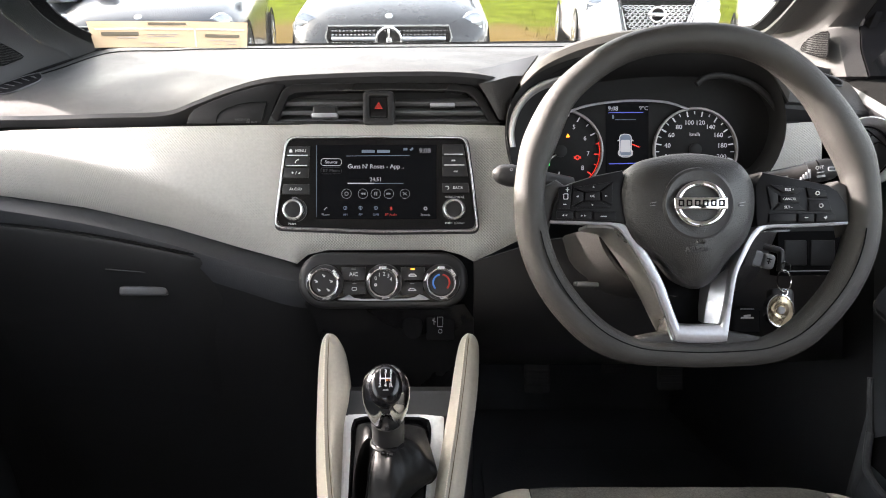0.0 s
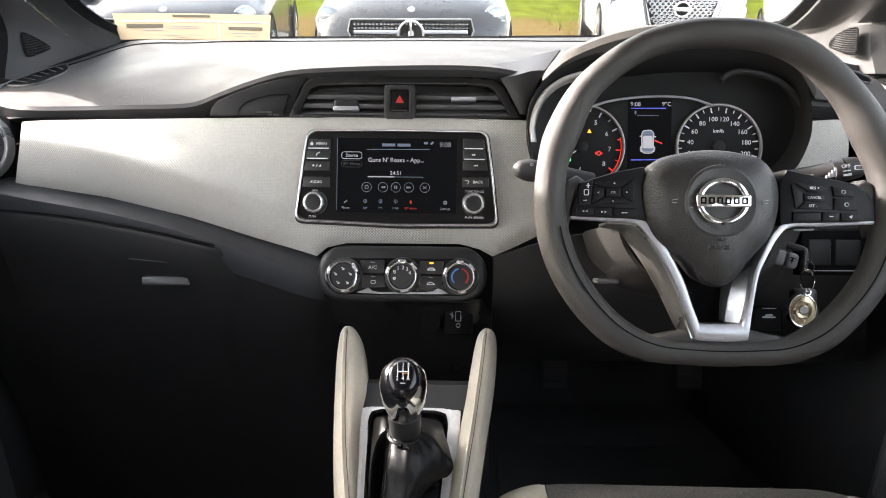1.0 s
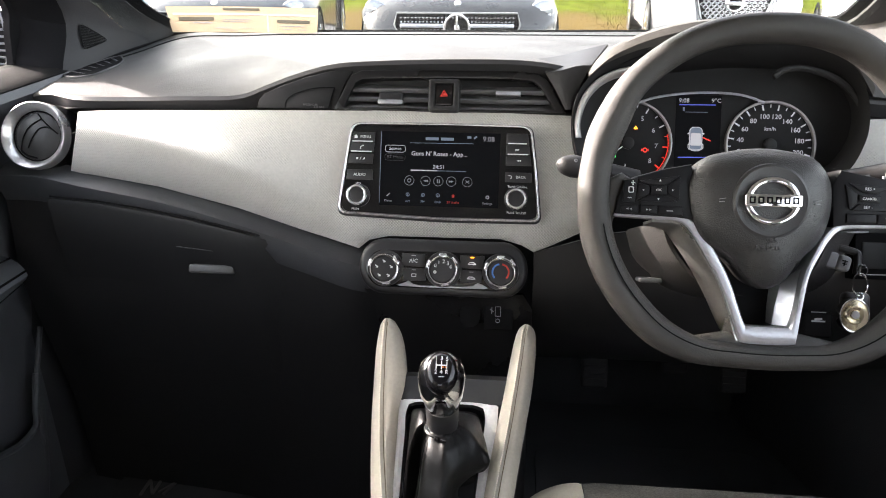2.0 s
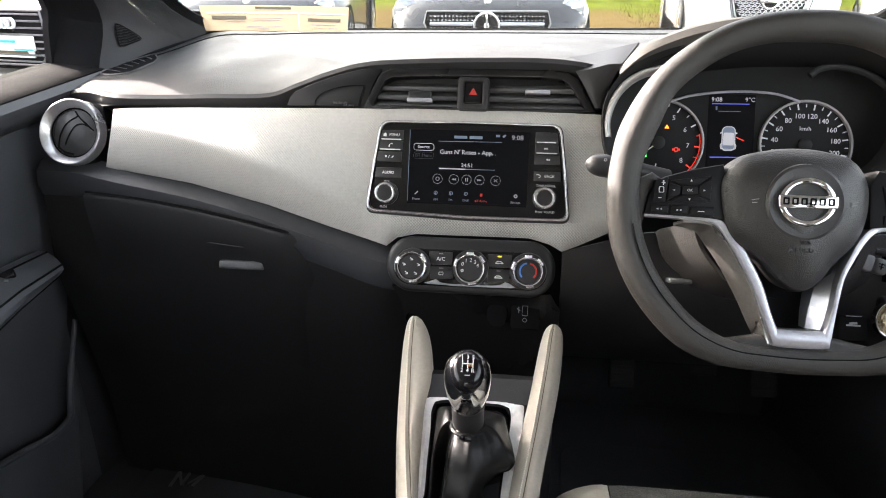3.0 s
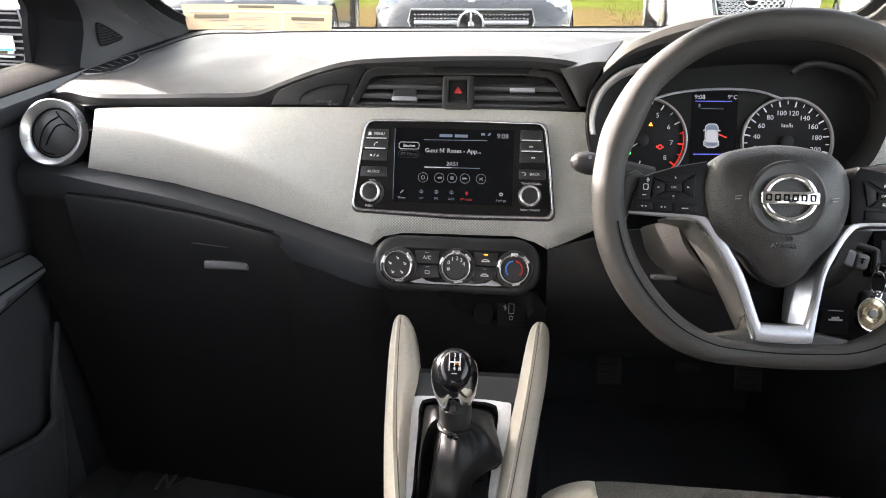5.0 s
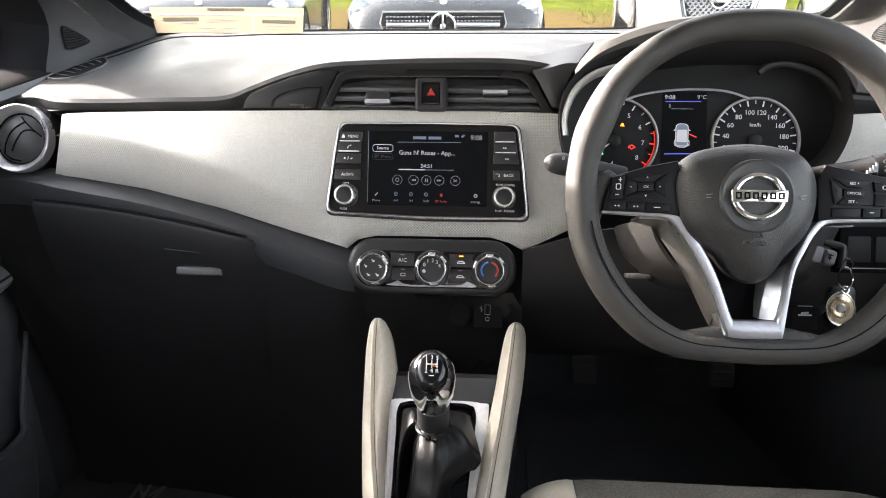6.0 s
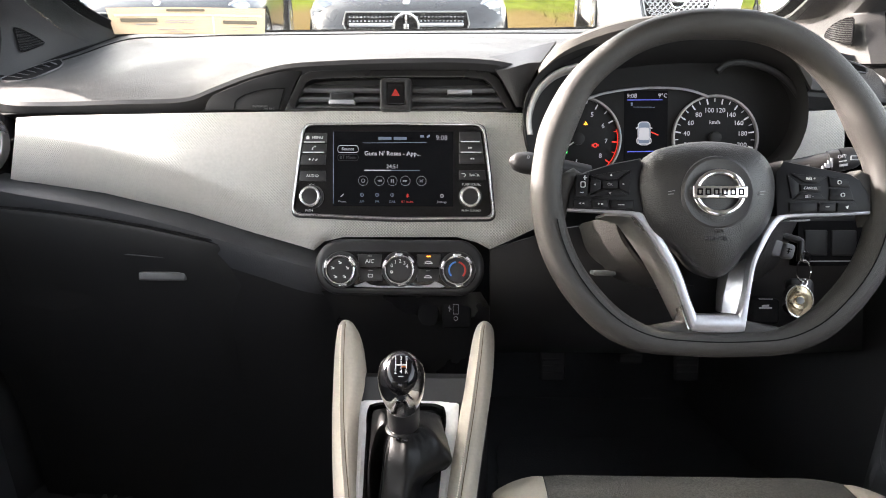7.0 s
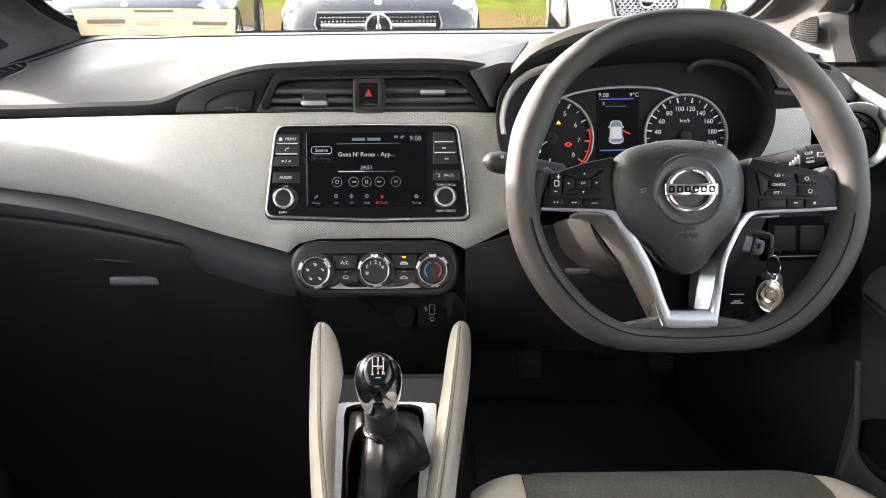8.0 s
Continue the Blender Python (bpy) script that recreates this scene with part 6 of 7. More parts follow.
for pts in (PAD_L, PAD_R):
    bm, ridge = bolster(*pts)
    pad = part("side_pad", bm, LEATHER, console, "beige stitched knee pad", smooth=50)
    path = spline(ridge, 100)
    part("seam", tube([p + PROUD * 0.5 for p in path[3:]], 0.0005, 5), INK, pad, "dark seam")
    for i in range(4, 98):
        m_ = path[i] + PROUD + Vector((-0.0042, 0, 0.0012))
        d_ = (path[i + 1] - path[i]) * 0.30
        part("stitch", tube([m_ - d_, m_ + d_], 0.0007, 4), STITCH, pad)
pad_l, pad_r = PAD_L[0], PAD_R[0]
# side walls below the pads, down to the floor
for pts, s in ((pad_l, -1), (pad_r, 1)):
    path = spline(pts[3:], 12)
    part("side_wall", skin([[p + Vector((0.006 * s, -0.006, -0.03)) for p in path], [p + Vector((0.010 * s, -0.10, -0.05)) for p in path], [p + Vector((0.014 * s, -0.36, -0.14)) for p in path]], thick=0.004), BLACK, console)
part("ledge", skin([[(-0.0459, -0.1753, 0.034), (0.022, -0.1763, 0.029), (0.1019, -0.1753, 0.034)], [(-0.0423, -0.1772, 0.049), (0.0231, -0.1782, 0.044), (0.0961, -0.1772, 0.049)], [(-0.0394, -0.1994, 0.069), (0.0248, -0.1994, 0.069), (0.0924, -0.1994, 0.069)], [(-0.0415, -0.2169, 0.064), (0.0245, -0.2169, 0.064), (0.0925, -0.2169, 0.064)]], thick=0.004), SOFT, console, "grained black ledge")
SO = rail([(-0.035, -0.1974, 0.0715), (-0.0304, -0.1966, 0.071), (0.0237, -0.1968, 0.071), (0.0818, -0.197, 0.071), (0.0859, -0.198, 0.071), (0.0843, -0.2276, 0.099), (0.0778, -0.2705, 0.149), (0.0716, -0.3177, 0.204), (0.0252, -0.3212, 0.204), (-0.0204, -0.3166, 0.204), (-0.026, -0.2693, 0.149), (-0.0314, -0.2264, 0.099), (-0.035, -0.1974, 0.0715)], 6)[:-1]
SI = spline([(-0.0222, -0.2075, 0.0807), (-0.0203, -0.2026, 0.0761), (-0.0151, -0.201, 0.0746), (0.0239, -0.2011, 0.0743), (0.0629, -0.2017, 0.0746), (0.0683, -0.2034, 0.0761), (0.0704, -0.2084, 0.0807), (0.0702, -0.229, 0.1006), (0.0677, -0.2531, 0.1278), (0.065, -0.2797, 0.159), (0.0611, -0.3139, 0.1993), (0.0235, -0.3172, 0.204), (-0.0136, -0.313, 0.1993), (-0.0168, -0.2787, 0.159), (-0.0194, -0.2521, 0.1278), (-0.0211, -0.2281, 0.1006)], 72, True)
SI = [min(SI, key=lambda q: abs((math.atan2(q.y + 0.255, (q.x - 0.025) * 1.2) - math.atan2(p.y + 0.255, (p.x - 0.025) * 1.2) + math.pi) % (2 * math.pi) - math.pi)) for p in SO]
part("gear_surround", skin([[p + Vector((0, -0.01, -0.01)) for p in SO], SO, [a.lerp(b, 0.5) + Vector((0, 0.0015, 0.0015)) for a, b in zip(SO, SI)], SI, [p + Vector((0, -0.012, -0.012)) for p in SI]], ring=True), SURROUND, console, "silver lacquered gear surround")
SI2 = [p.lerp(Vector((p.x * 0 + sum(q.x for q in SI) / 72, sum(q.y for q in SI) / 72, sum(q.z for q in SI) / 72)), 0.055) for p in SI]
part("boot_ring", skin([[p + Vector((0, -0.010, -0.010)) for p in SI], [p + Vector((0, 0.001, 0.001)) for p in SI], [p + Vector((0, 0.001, 0.001)) for p in SI2], [p + Vector((0, -0.014, -0.014)) for p in SI2]], ring=True), GLOSS, console, "gloss black boot ring")

# ---- gear lever ----
gear = thing("gear_lever", (0.0256, -0.2648, 0.124), "chrome and black gear lever with a black leather boot", "gear lever")
top, base = Vector((0.0275, -0.1287, 0.209)), Vector((0.0263, -0.2069, 0.149))
axis = (top - base).normalized()
stand = axis.to_track_quat("Z", "Y").to_matrix().to_4x4() @ Matrix.Diagonal((1, 1, 0.95, 1))
part("knob", lathe([(0.0150, 0.034), (0.0180, 0.040), (0.0200, 0.049), (0.0228, 0.061), (0.0243, 0.073), (0.0243, 0.086), (0.0222, 0.098), (0.0165, 0.107), (0.009, 0.1115), (0.001, 0.1128)], 36, base, stand), KNOB, gear, "chrome knob")
part("sleeve", lathe([(0.0168, 0.002), (0.0172, 0.012), (0.0174, 0.026), (0.0176, 0.036), (0.0160, 0.042)], 32, base, stand), BUTTON, gear, "black lever sleeve")
part("ring", lathe([(0.0172, 0.0), (0.0182, 0.002), (0.0180, 0.005), (0.0170, 0.006)], 32, base, stand), CHROME, gear, "chrome ring")
face_n = Vector((0.05, 0.36, 0.94)).normalized()
face_m = face_n.to_track_quat("Z", "Y").to_matrix().to_4x4()
fc = base + axis * 0.081
upv = (Vector((0, 1, 0)) - face_n * face_n.y).normalized()
rgt = upv.cross(face_n)
fm = Matrix(((rgt.x, upv.x, face_n.x, fc.x), (rgt.y, upv.y, face_n.y, fc.y), (rgt.z, upv.z, face_n.z, fc.z), (0, 0, 0, 1)))
cap_ = lathe([(0.0188, 0.012), (0.0190, 0.0185), (0.0178, 0.0222), (0.0140, 0.0254), (0.008, 0.0272), (0.001, 0.0278)], 36)
cap_.transform(fm @ Matrix.Diagonal((0.88, 1.13, 1.0, 1)))
cap = part("cap", cap_, CAP, gear, "gloss black cap with the shift pattern")
marks = []
for txt, x_, y_ in (("1", -0.0066, 0.0132), ("3", 0.0002, 0.0136), ("5", 0.0068, 0.0132), ("2", -0.0066, -0.0030), ("4", 0.0002, -0.0030), ("R", 0.0068, -0.0030)):
    marks.append(words(txt, 0.0070, (x_, y_, 0.0286 - 14 * (x_ * x_ + (y_ / 1.16) ** 2))))
for x_ in (-0.0064, 0.0002, 0.0068):
    marks.append(line(x_, 0.0006, x_, 0.0098, 0.0011, 0.0255, 0.0286))
marks.append(line(-0.0064, 0.0052, 0.0068, 0.0052, 0.0011, 0.0255, 0.0288))
marks.append(line(-0.003, -0.0085, 0.0034, -0.0085, 0.0007, 0.0245, 0.0280))
part("pattern", moved(join(*marks), fm @ Matrix.Diagonal((0.80, 0.82, 1.0, 1)) @ Matrix.Translation((0, 0.0025, 0.0007))), WHITE, cap, "white shift pattern", smooth=0)
part("front_shell", moved(lathe([(0.0155, -0.004), (0.0165, 0.004), (0.0150, 0.0125), (0.009, 0.016), (0.001, 0.017)], 28, base + axis * 0.047, face_m), Matrix.Identity(4)), KNOB, gear, "chrome throat")
# two short orange bars across the shift pattern
part("orange_mark", moved(join(line(0.0008, 0.0030, 0.0034, 0.0030, 0.0012, 0.0255, 0.0287), line(0.0044, 0.0030, 0.0062, 0.0030, 0.0012, 0.0255, 0.0284)), fm @ Matrix.Diagonal((0.80, 0.82, 1.0, 1)) @ Matrix.Translation((0, 0.0025, 0.0009))), AMBER, cap, "two small orange marks", smooth=0)
# boot: gathered under the ring, pulled to one side
BACK_RIBS = [
    [(0.0433, -0.2037, 0.15), (0.0574, -0.2107, 0.152), (0.0701, -0.2277, 0.149), (0.0792, -0.2424, 0.144), (0.0727, -0.26, 0.13), (0.0663, -0.2689, 0.128)],
    [(0.0397, -0.2038, 0.14), (0.0471, -0.2044, 0.126), (0.054, -0.2066, 0.108), (0.0607, -0.2083, 0.094), (0.0638, -0.2119, 0.085), (0.065, -0.2154, 0.082)],
    [(0.0246, -0.2063, 0.13), (0.0233, -0.2065, 0.112), (0.0227, -0.2074, 0.096), (0.0225, -0.2077, 0.084), (0.0221, -0.2072, 0.078), (0.0218, -0.2048, 0.074)],
    [(0.0112, -0.2068, 0.135), (0.0067, -0.205, 0.12), (-0.0, -0.2045, 0.104), (-0.0065, -0.2048, 0.092), (-0.0114, -0.2061, 0.084), (-0.0146, -0.207, 0.08)],
]
SIDE_RIBS = [
    [(0.0095, -0.2071, 0.143), (0.0054, -0.1993, 0.132), (-0.0024, -0.197, 0.118), (-0.0102, -0.2032, 0.106), (-0.0145, -0.2144, 0.098), (-0.0161, -0.2241, 0.096)],
    [(0.0088, -0.2086, 0.149), (0.0045, -0.2039, 0.148), (-0.0036, -0.2137, 0.148), (-0.0099, -0.2365, 0.148), (-0.013, -0.2623, 0.15), (-0.0141, -0.2844, 0.152)],
    [(0.0119, -0.2094, 0.155), (0.0059, -0.2285, 0.14), (0.002, -0.2535, 0.134), (-0.0009, -0.2754, 0.138), (-0.0034, -0.2915, 0.15), (-0.0099, -0.3087, 0.168)],
    [(0.0149, -0.2093, 0.162), (0.0109, -0.225, 0.172), (0.009, -0.2452, 0.178), (0.0073, -0.2679, 0.181), (0.0037, -0.2912, 0.182), (0.0004, -0.322, 0.186)],
]
FRONT_RIBS = [
    [(0.0286, -0.2102, 0.168), (0.0307, -0.2237, 0.181), (0.0316, -0.245, 0.188), (0.0323, -0.2696, 0.193), (0.0322, -0.295, 0.195), (0.0326, -0.3267, 0.196)],
    [(0.0374, -0.2093, 0.165), (0.0439, -0.2254, 0.176), (0.0474, -0.2438, 0.178), (0.0422, -0.2614, 0.172), (0.0438, -0.2851, 0.16), (0.0548, -0.3072, 0.166)],
    [(0.0419, -0.207, 0.158), (0.0552, -0.2203, 0.161), (0.0695, -0.2391, 0.156), (0.0704, -0.2541, 0.144), (0.0474, -0.2712, 0.13), (0.044, -0.2797, 0.138)],
]
ribs = [rail(r, 4) for r in BACK_RIBS + SIDE_RIBS + FRONT_RIBS]
boot_rows = []
for k in range(21):
    ring_ = [r[k] for r in ribs]
    bell, row = math.sin(math.pi * k / 20), []
    for a, b, c, d in zip(ring_[-1:] + ring_[:-1], ring_, ring_[1:] + ring_[:1], ring_[2:] + ring_[:2]):
        for q in range(8):
            t = q / 8
            soft = b + 0.5 * t * (c - a + t * (2 * a - 5 * b + 4 * c - d + t * (3 * (b - c) + d - a)))
            row.append(soft.lerp(b.lerp(c, t), 0.45))
    boot_rows.append([p + Vector((0, 0, 0.0030 * bell * noise.noise(Vector((p.x * 70, p.y * 50, 3.1))) + 0.0012 * bell * noise.noise(Vector((p.x * 190, p.y * 120, 7.7))) + 0.0011 * math.sin(j * 0.9) * max(0, 1 - k / 5))) for j, p in enumerate(row)])
part("boot", skin(boot_rows, ring=True), BOOT, gear, "creased black leather boot", smooth=60)
mid_rib = [Vector(p) for p in ribs[7]]
for dx in (-0.0022, 0.0022):
    part("boot_seam", tube([p + Vector((dx, 0, 0.0012)) for p in mid_rib[2:]], 0.0006, 6), MATT, gear)
part("boot_collar", tube([Vector((0.0263 + 0.0178 * math.cos(a), -0.2085 + 0.005 * math.sin(a), 0.152 - 0.0172 * math.sin(a))) for a in np.linspace(0, 2 * math.pi, 40, endpoint=False)], 0.0022, 8, True), BOOT, gear, "gathered leather collar")
part("boot_clip", join(rbox(0.0262, 0.0328, -0.2172, -0.2130, 0.170, 0.1765, 0.0009), rbox(0.0195, 0.0240, -0.2165, -0.2120, 0.168, 0.1735, 0.0009)), GLOSS, gear, "black clip under the collar")

# ---- driver's seat ----
seat = thing("driver_seat", (0.36, 0.3, 0.30), "dark grey fabric driver's seat with pale side bolsters", "car seat", space=W)


LIFT = 0.015


def cushion(x0, x1, n, puff):
    """A stretch of the seat cushion from x0 to x1, rolled over its front edge."""
    rows = []
    for x in np.linspace(x0, x1, n):
        u = max(0.0, (abs(x - 0.345) - 0.13) / 0.125)
        dy, dz = -0.055 * u ** 2.2, LIFT - 0.014 * u ** 2 + puff * math.sin(math.pi * (x - x0) / (x1 - x0)) ** 0.5
        prof = spline([(x, 0.655 + dy, 0.44 + dz), (x, 0.690 + dy, 0.53 + dz), (x, 0.692 + dy, 0.590 + dz), (x, 0.672 + dy, 0.622 + dz), (x, 0.63 + dy, 0.636 + dz), (x, 0.55 + dy, 0.630 + dz), (x, 0.3, 0.59 + dz), (x, 0.0, 0.56 + dz)], 26)
        rows.append(prof)
    return skin(rows, thick=0.02)


part("cushion", cushion(0.185, 0.525, 26, 0.0), FABRIC, seat, "dark grey woven fabric", space=W)
part("side_bolster", cushion(0.125, 0.184, 10, 0.004), LEATHER, seat, "pale leatherette bolster", space=W)
part("side_bolster", cushion(0.526, 0.60, 10, 0.004), LEATHER, seat, "pale leatherette bolster", space=W)
part("base", rbox(0.14, 0.60, -0.02, 0.60, 0.30, 0.50, 0.03), BLACK, seat, "black seat base", space=W)
part("backrest", rbox(0.13, 0.61, -0.20, -0.08, 0.5, 1.12, 0.05), FABRIC, seat, "dark grey backrest", space=W)
pseat = thing("passenger_seat", (-0.36, 0.1, 0.30), "dark grey fabric passenger seat", "car seat", space=W)
part("cushion", rbox(-0.60, -0.13, -0.1, 0.36, 0.40, 0.56, 0.04), FABRIC, pseat, space=W)
part("backrest", rbox(-0.60, -0.13, -0.28, -0.14, 0.5, 1.12, 0.05), FABRIC, pseat, space=W)
part("base", rbox(-0.55, -0.18, -0.05, 0.3, 0.30, 0.41, 0.02), BLACK, pseat, space=W)

# ---- glove box ----
glove = thing("glove_box", (-0.3208, -0.06, -0.036), "black glove box lid with a recessed latch", "glove box")
lid = spline([(-0.5666, 0.0347, -0.051), (-0.5184, 0.0316, -0.048), (-0.3958, 0.0174, -0.034), (-0.2751, -0.0037, -0.016), (-0.1982, -0.0214, -0.008), (-0.1638, -0.0331, -0.006)], 24)
tuck = [Vector((0, 0, -0.007 * max(0, k - 18))) for k in range(24)]
lid = [p + q for p, q in zip(lid, tuck)]
part("lid", skin([[p + Vector((0, 0.004, -0.012)) for p in lid], [p + Vector((0, 0, 0.0055)) for p in lid], [p + Vector((0, -0.006, 0.006)) for p in lid], [p + Vector((0, -0.05, -0.016)) for p in lid], [Vector((p.x, p.y * 0.4 - 0.13, p.z - 0.075)) for p in lid], [Vector((p.x, p.y * 0.2 - 0.22, p.z - 0.14)) for p in lid]]), BAND, glove, "black grained lid")
part("gap", tube([p + Vector((0, 0.0035, 0.0015)) for p in lid[:20]], 0.0013, 6), MATT, glove, "dark gap above the lid")
part("latch", rbox(-0.3504, -0.2857, -0.0624, -0.0504, -0.075, -0.034, 0.003), LATCH, glove, "grey latch handle")
part("latch_edge", line(*(-0.367, -0.0271), *(-0.3075, -0.0316), 0.001, -0.05, -0.03), BLACK, glove)

# ---- side doors ----
arm_l = [[(-0.6695, -0.0546, -0.086), (-0.6203, -0.0665, -0.071), (-0.608, -0.0777, -0.066), (-0.6249, -0.0942, -0.071), (-0.6915, -0.082, -0.106)],
         [(-0.6854, -0.0846, -0.016), (-0.6291, -0.0979, 0.009), (-0.6073, -0.1122, 0.014), (-0.636, -0.1502, 0.009), (-0.7007, -0.1216, -0.036)],
         [(-0.7087, -0.1552, 0.154), (-0.6242, -0.1852, 0.184), (-0.5847, -0.2065, 0.194), (-0.6223, -0.2446, 0.184), (-0.7284, -0.1948, 0.134)],
         [(-0.7174, -0.2191, 0.314), (-0.6322, -0.2634, 0.344), (-0.6072, -0.2772, 0.344), (-0.6436, -0.3118, 0.334), (-0.7432, -0.2616, 0.294)]]
armrest = part("armrest", skin([spline(r, 24, True) for r in arm_l], ring=True, cap=True), DOOR, door_left, "black armrest")
sections = [spline(r, 24, True) for r in arm_l]
for k in (3, 7, 10):
    part("moulded_edge", tube([q[k] for q in sections], 0.0018, 6), SILL, armrest, "raised moulded edge")
part("window_switch", moved(rbox(-0.022, 0.022, -0.007, 0.007, -0.004, 0.005, 0.003), Matrix.Translation((-0.6568, -0.0935, 0.002)) @ pose(0, 0, 0, -25, 20, 35)), GLOSS, armrest, "window switch")
part("switch_mark", join(moved(rbox(-0.003, 0.003, -0.0015, 0.0015, -0.001, 0.001, 0.0005), Matrix.Translation((-0.6467, -0.0979, 0.012))), moved(rbox(-0.003, 0.003, -0.0015, 0.0015, -0.001, 0.001, 0.0005), Matrix.Translation((-0.6391, -0.0927, 0.012)))), GREY, armrest)
DOWN = Vector((0, -0.93, -0.3665))


def pocket(d, lip, s):
    """A door pocket: a rounded lip with its wall running down to the floor."""
    path = spline(lip, 40)
    wall = part("pocket", skin([path, [p + DOWN * 0.05 + Vector((-s * 0.004, 0, 0)) for p in path], [p + DOWN * 0.2 + Vector((s * (0.06 if s > 0 else 0.02), 0, 0)) for p in path]], thick=0.004), DOOR, d, "moulded door pocket")
    part("lip", tube(path, 0.0055, 10), DOOR, wall, "raised pocket edge")


pocket(door_left, [(-0.6669, -0.2461, -0.176), (-0.6652, -0.3027, -0.174), (-0.6658, -0.3324, -0.178), (-0.6658, -0.3487, -0.153), (-0.6647, -0.3588, -0.073), (-0.6644, -0.3671, -0.004), (-0.6609, -0.3831, 0.114)], -1)
part("front_edge", tube([(-0.6697, -0.1712, -0.186), (-0.6678, -0.2088, -0.181), (-0.6667, -0.2508, -0.176)], 0.004, 8), DOOR, door_left, "raised front edge")
arm_r = [[(0.6640, -0.0775, -0.034), (0.6750, -0.0600, -0.041), (0.7165, -0.0430, -0.056), (0.7125, -0.0900, -0.046), (0.6700, -0.0920, -0.031)],
         [(0.6487, -0.1012, 0.054), (0.6637, -0.0883, 0.044), (0.7118, -0.0668, 0.034), (0.705, -0.1112, 0.044), (0.6596, -0.129, 0.064)],
         [(0.6316, -0.1969, 0.234), (0.6451, -0.183, 0.224), (0.6933, -0.1631, 0.214), (0.685, -0.2115, 0.224), (0.6485, -0.2193, 0.234)]]
rest = part("armrest", skin([spline(r, 24, True) for r in arm_r], ring=True, cap=True), DOOR, door_right, "black armrest")
part("moulded_edge", tube(rail([(0.6665, -0.0690, -0.036), (0.6632, -0.0790, -0.033), (0.6650, -0.0880, -0.028), (0.6580, -0.0990, 0.010), (0.6480, -0.1120, 0.054), (0.6316, -0.2040, 0.234)], 4), 0.0016, 8), LATCH, rest, "pale moulded edge")
pocket(door_right, [(0.6717, -0.2514, -0.056), (0.6696, -0.2799, -0.059), (0.6701, -0.3043, -0.061), (0.6672, -0.3207, -0.034), (0.6705, -0.333, 0.009), (0.6783, -0.3522, 0.074)], 1)
part("front_edge", tube([(0.6721, -0.1766, -0.056), (0.6715, -0.216, -0.056), (0.6717, -0.2538, -0.056)], 0.004, 8), DOOR, door_right, "raised front edge")
# matt black sheet painted in as the shade inside the pocket
part("pocket_shade", skin([[(0.6872, -0.2642, -0.071), (0.6876, -0.2545, -0.046), (0.6904, -0.2404, 0.014)], [(0.6787, -0.2979, -0.066), (0.6816, -0.3083, -0.036), (0.6841, -0.3219, 0.024)]], thick=0.003), MATT, door_right, "black sheet for the shade in the pocket mouth")

# ---- speaker grilles and demister slots ----
def grille(name, pts, swell, label):
    """A three-cornered grille set in a pillar trim and curved with it: rounded frame, backing and fine bars."""
    g = thing(name, pts[0], label, "speaker grille", group="pillar speaker grilles")
    a, b, e = (Vector(p) for p in pts)
    n = (b - a).cross(e - a).normalized()
    if n.dot(Vector((0.085, 0, 0.914)) - a) < 0:
        n = -n

    def spot(u, v, lift):
        """u runs from the tip to the broad side, v along the broad side."""
        la, lb, le = 1 - u, u * (1 - v), u * v
        return a * la + b * lb + e * le + n * (lift + swell * 4 * la * (1 - la))

    edge = [spot(u, 0, 0.0012) for u in (0.15, 0.3, 0.5, 0.7, 0.86)] + [spot(0.97, 0.04, 0.0012)] + [spot(1, v, 0.0012) for v in (0.14, 0.35, 0.6, 0.86)] + [spot(0.97, 0.96, 0.0012)] + [spot(u, 1, 0.0012) for u in (0.86, 0.7, 0.5, 0.3, 0.15)] + [spot(0.06, 0.5, 0.0012)]
    part("frame", tube(edge, 0.0013, 6, True), MATT, g)
    part("backing", skin([[spot(u, v, 0.0008) for u in (0.08, 0.3, 0.5, 0.7, 0.85, 0.98)] for v in np.linspace(0.03, 0.97, 9)]), MATT, g)
    for k in range(1, 16):
        t = k / 16
        u0 = abs(2 * t - 1)
        bar = []
        for q in np.linspace(0, 1, 6):
            u = max(0.08, u0 + (1 - u0) * q)
            side = 0.5 + (t - 0.5) / u
            bar.append(spot(u, min(1, max(0, side)), 0.0016))
        part("bar", tube(bar, 0.0008, 4), BAND, g)
    return g


grille("tweeter_grille", [(-0.6478, 0.3362, -0.322), (-0.668, 0.3491, -0.265), (-0.6568, 0.3039, -0.264)], 0.002, "three-cornered black speaker grille on the pillar")
grille("tweeter_grille", [(0.6569, 0.3169, -0.212), (0.6670, 0.3293, -0.148), (0.6590, 0.2829, -0.139)], 0.010, "three-cornered speaker grille on the pillar")

slot = thing("demister_slot", (-0.585, 0.2481, -0.176), "black demister slot in the end of the dash", "air vent")
SLOT = [(-0.6535, 0.2461, -0.209), (-0.6482, 0.2814, -0.278), (-0.6185, 0.3053, -0.318), (-0.6093, 0.2998, -0.308), (-0.5824, 0.2589, -0.217), (-0.5896, 0.2415, -0.184), (-0.6243, 0.239, -0.188)]
sl = spline(SLOT, 40, True)
UPWARD = Vector((0, 0.93, 0.3665))
bm = bmesh.new()
bm.faces.new([bm.verts.new(p + UPWARD * 0.0012) for p in sl])
part("well", bm, MATT, slot)
part("rim", tube([p + UPWARD * 0.001 for p in sl], 0.0016, 6, True), SOFT, slot)
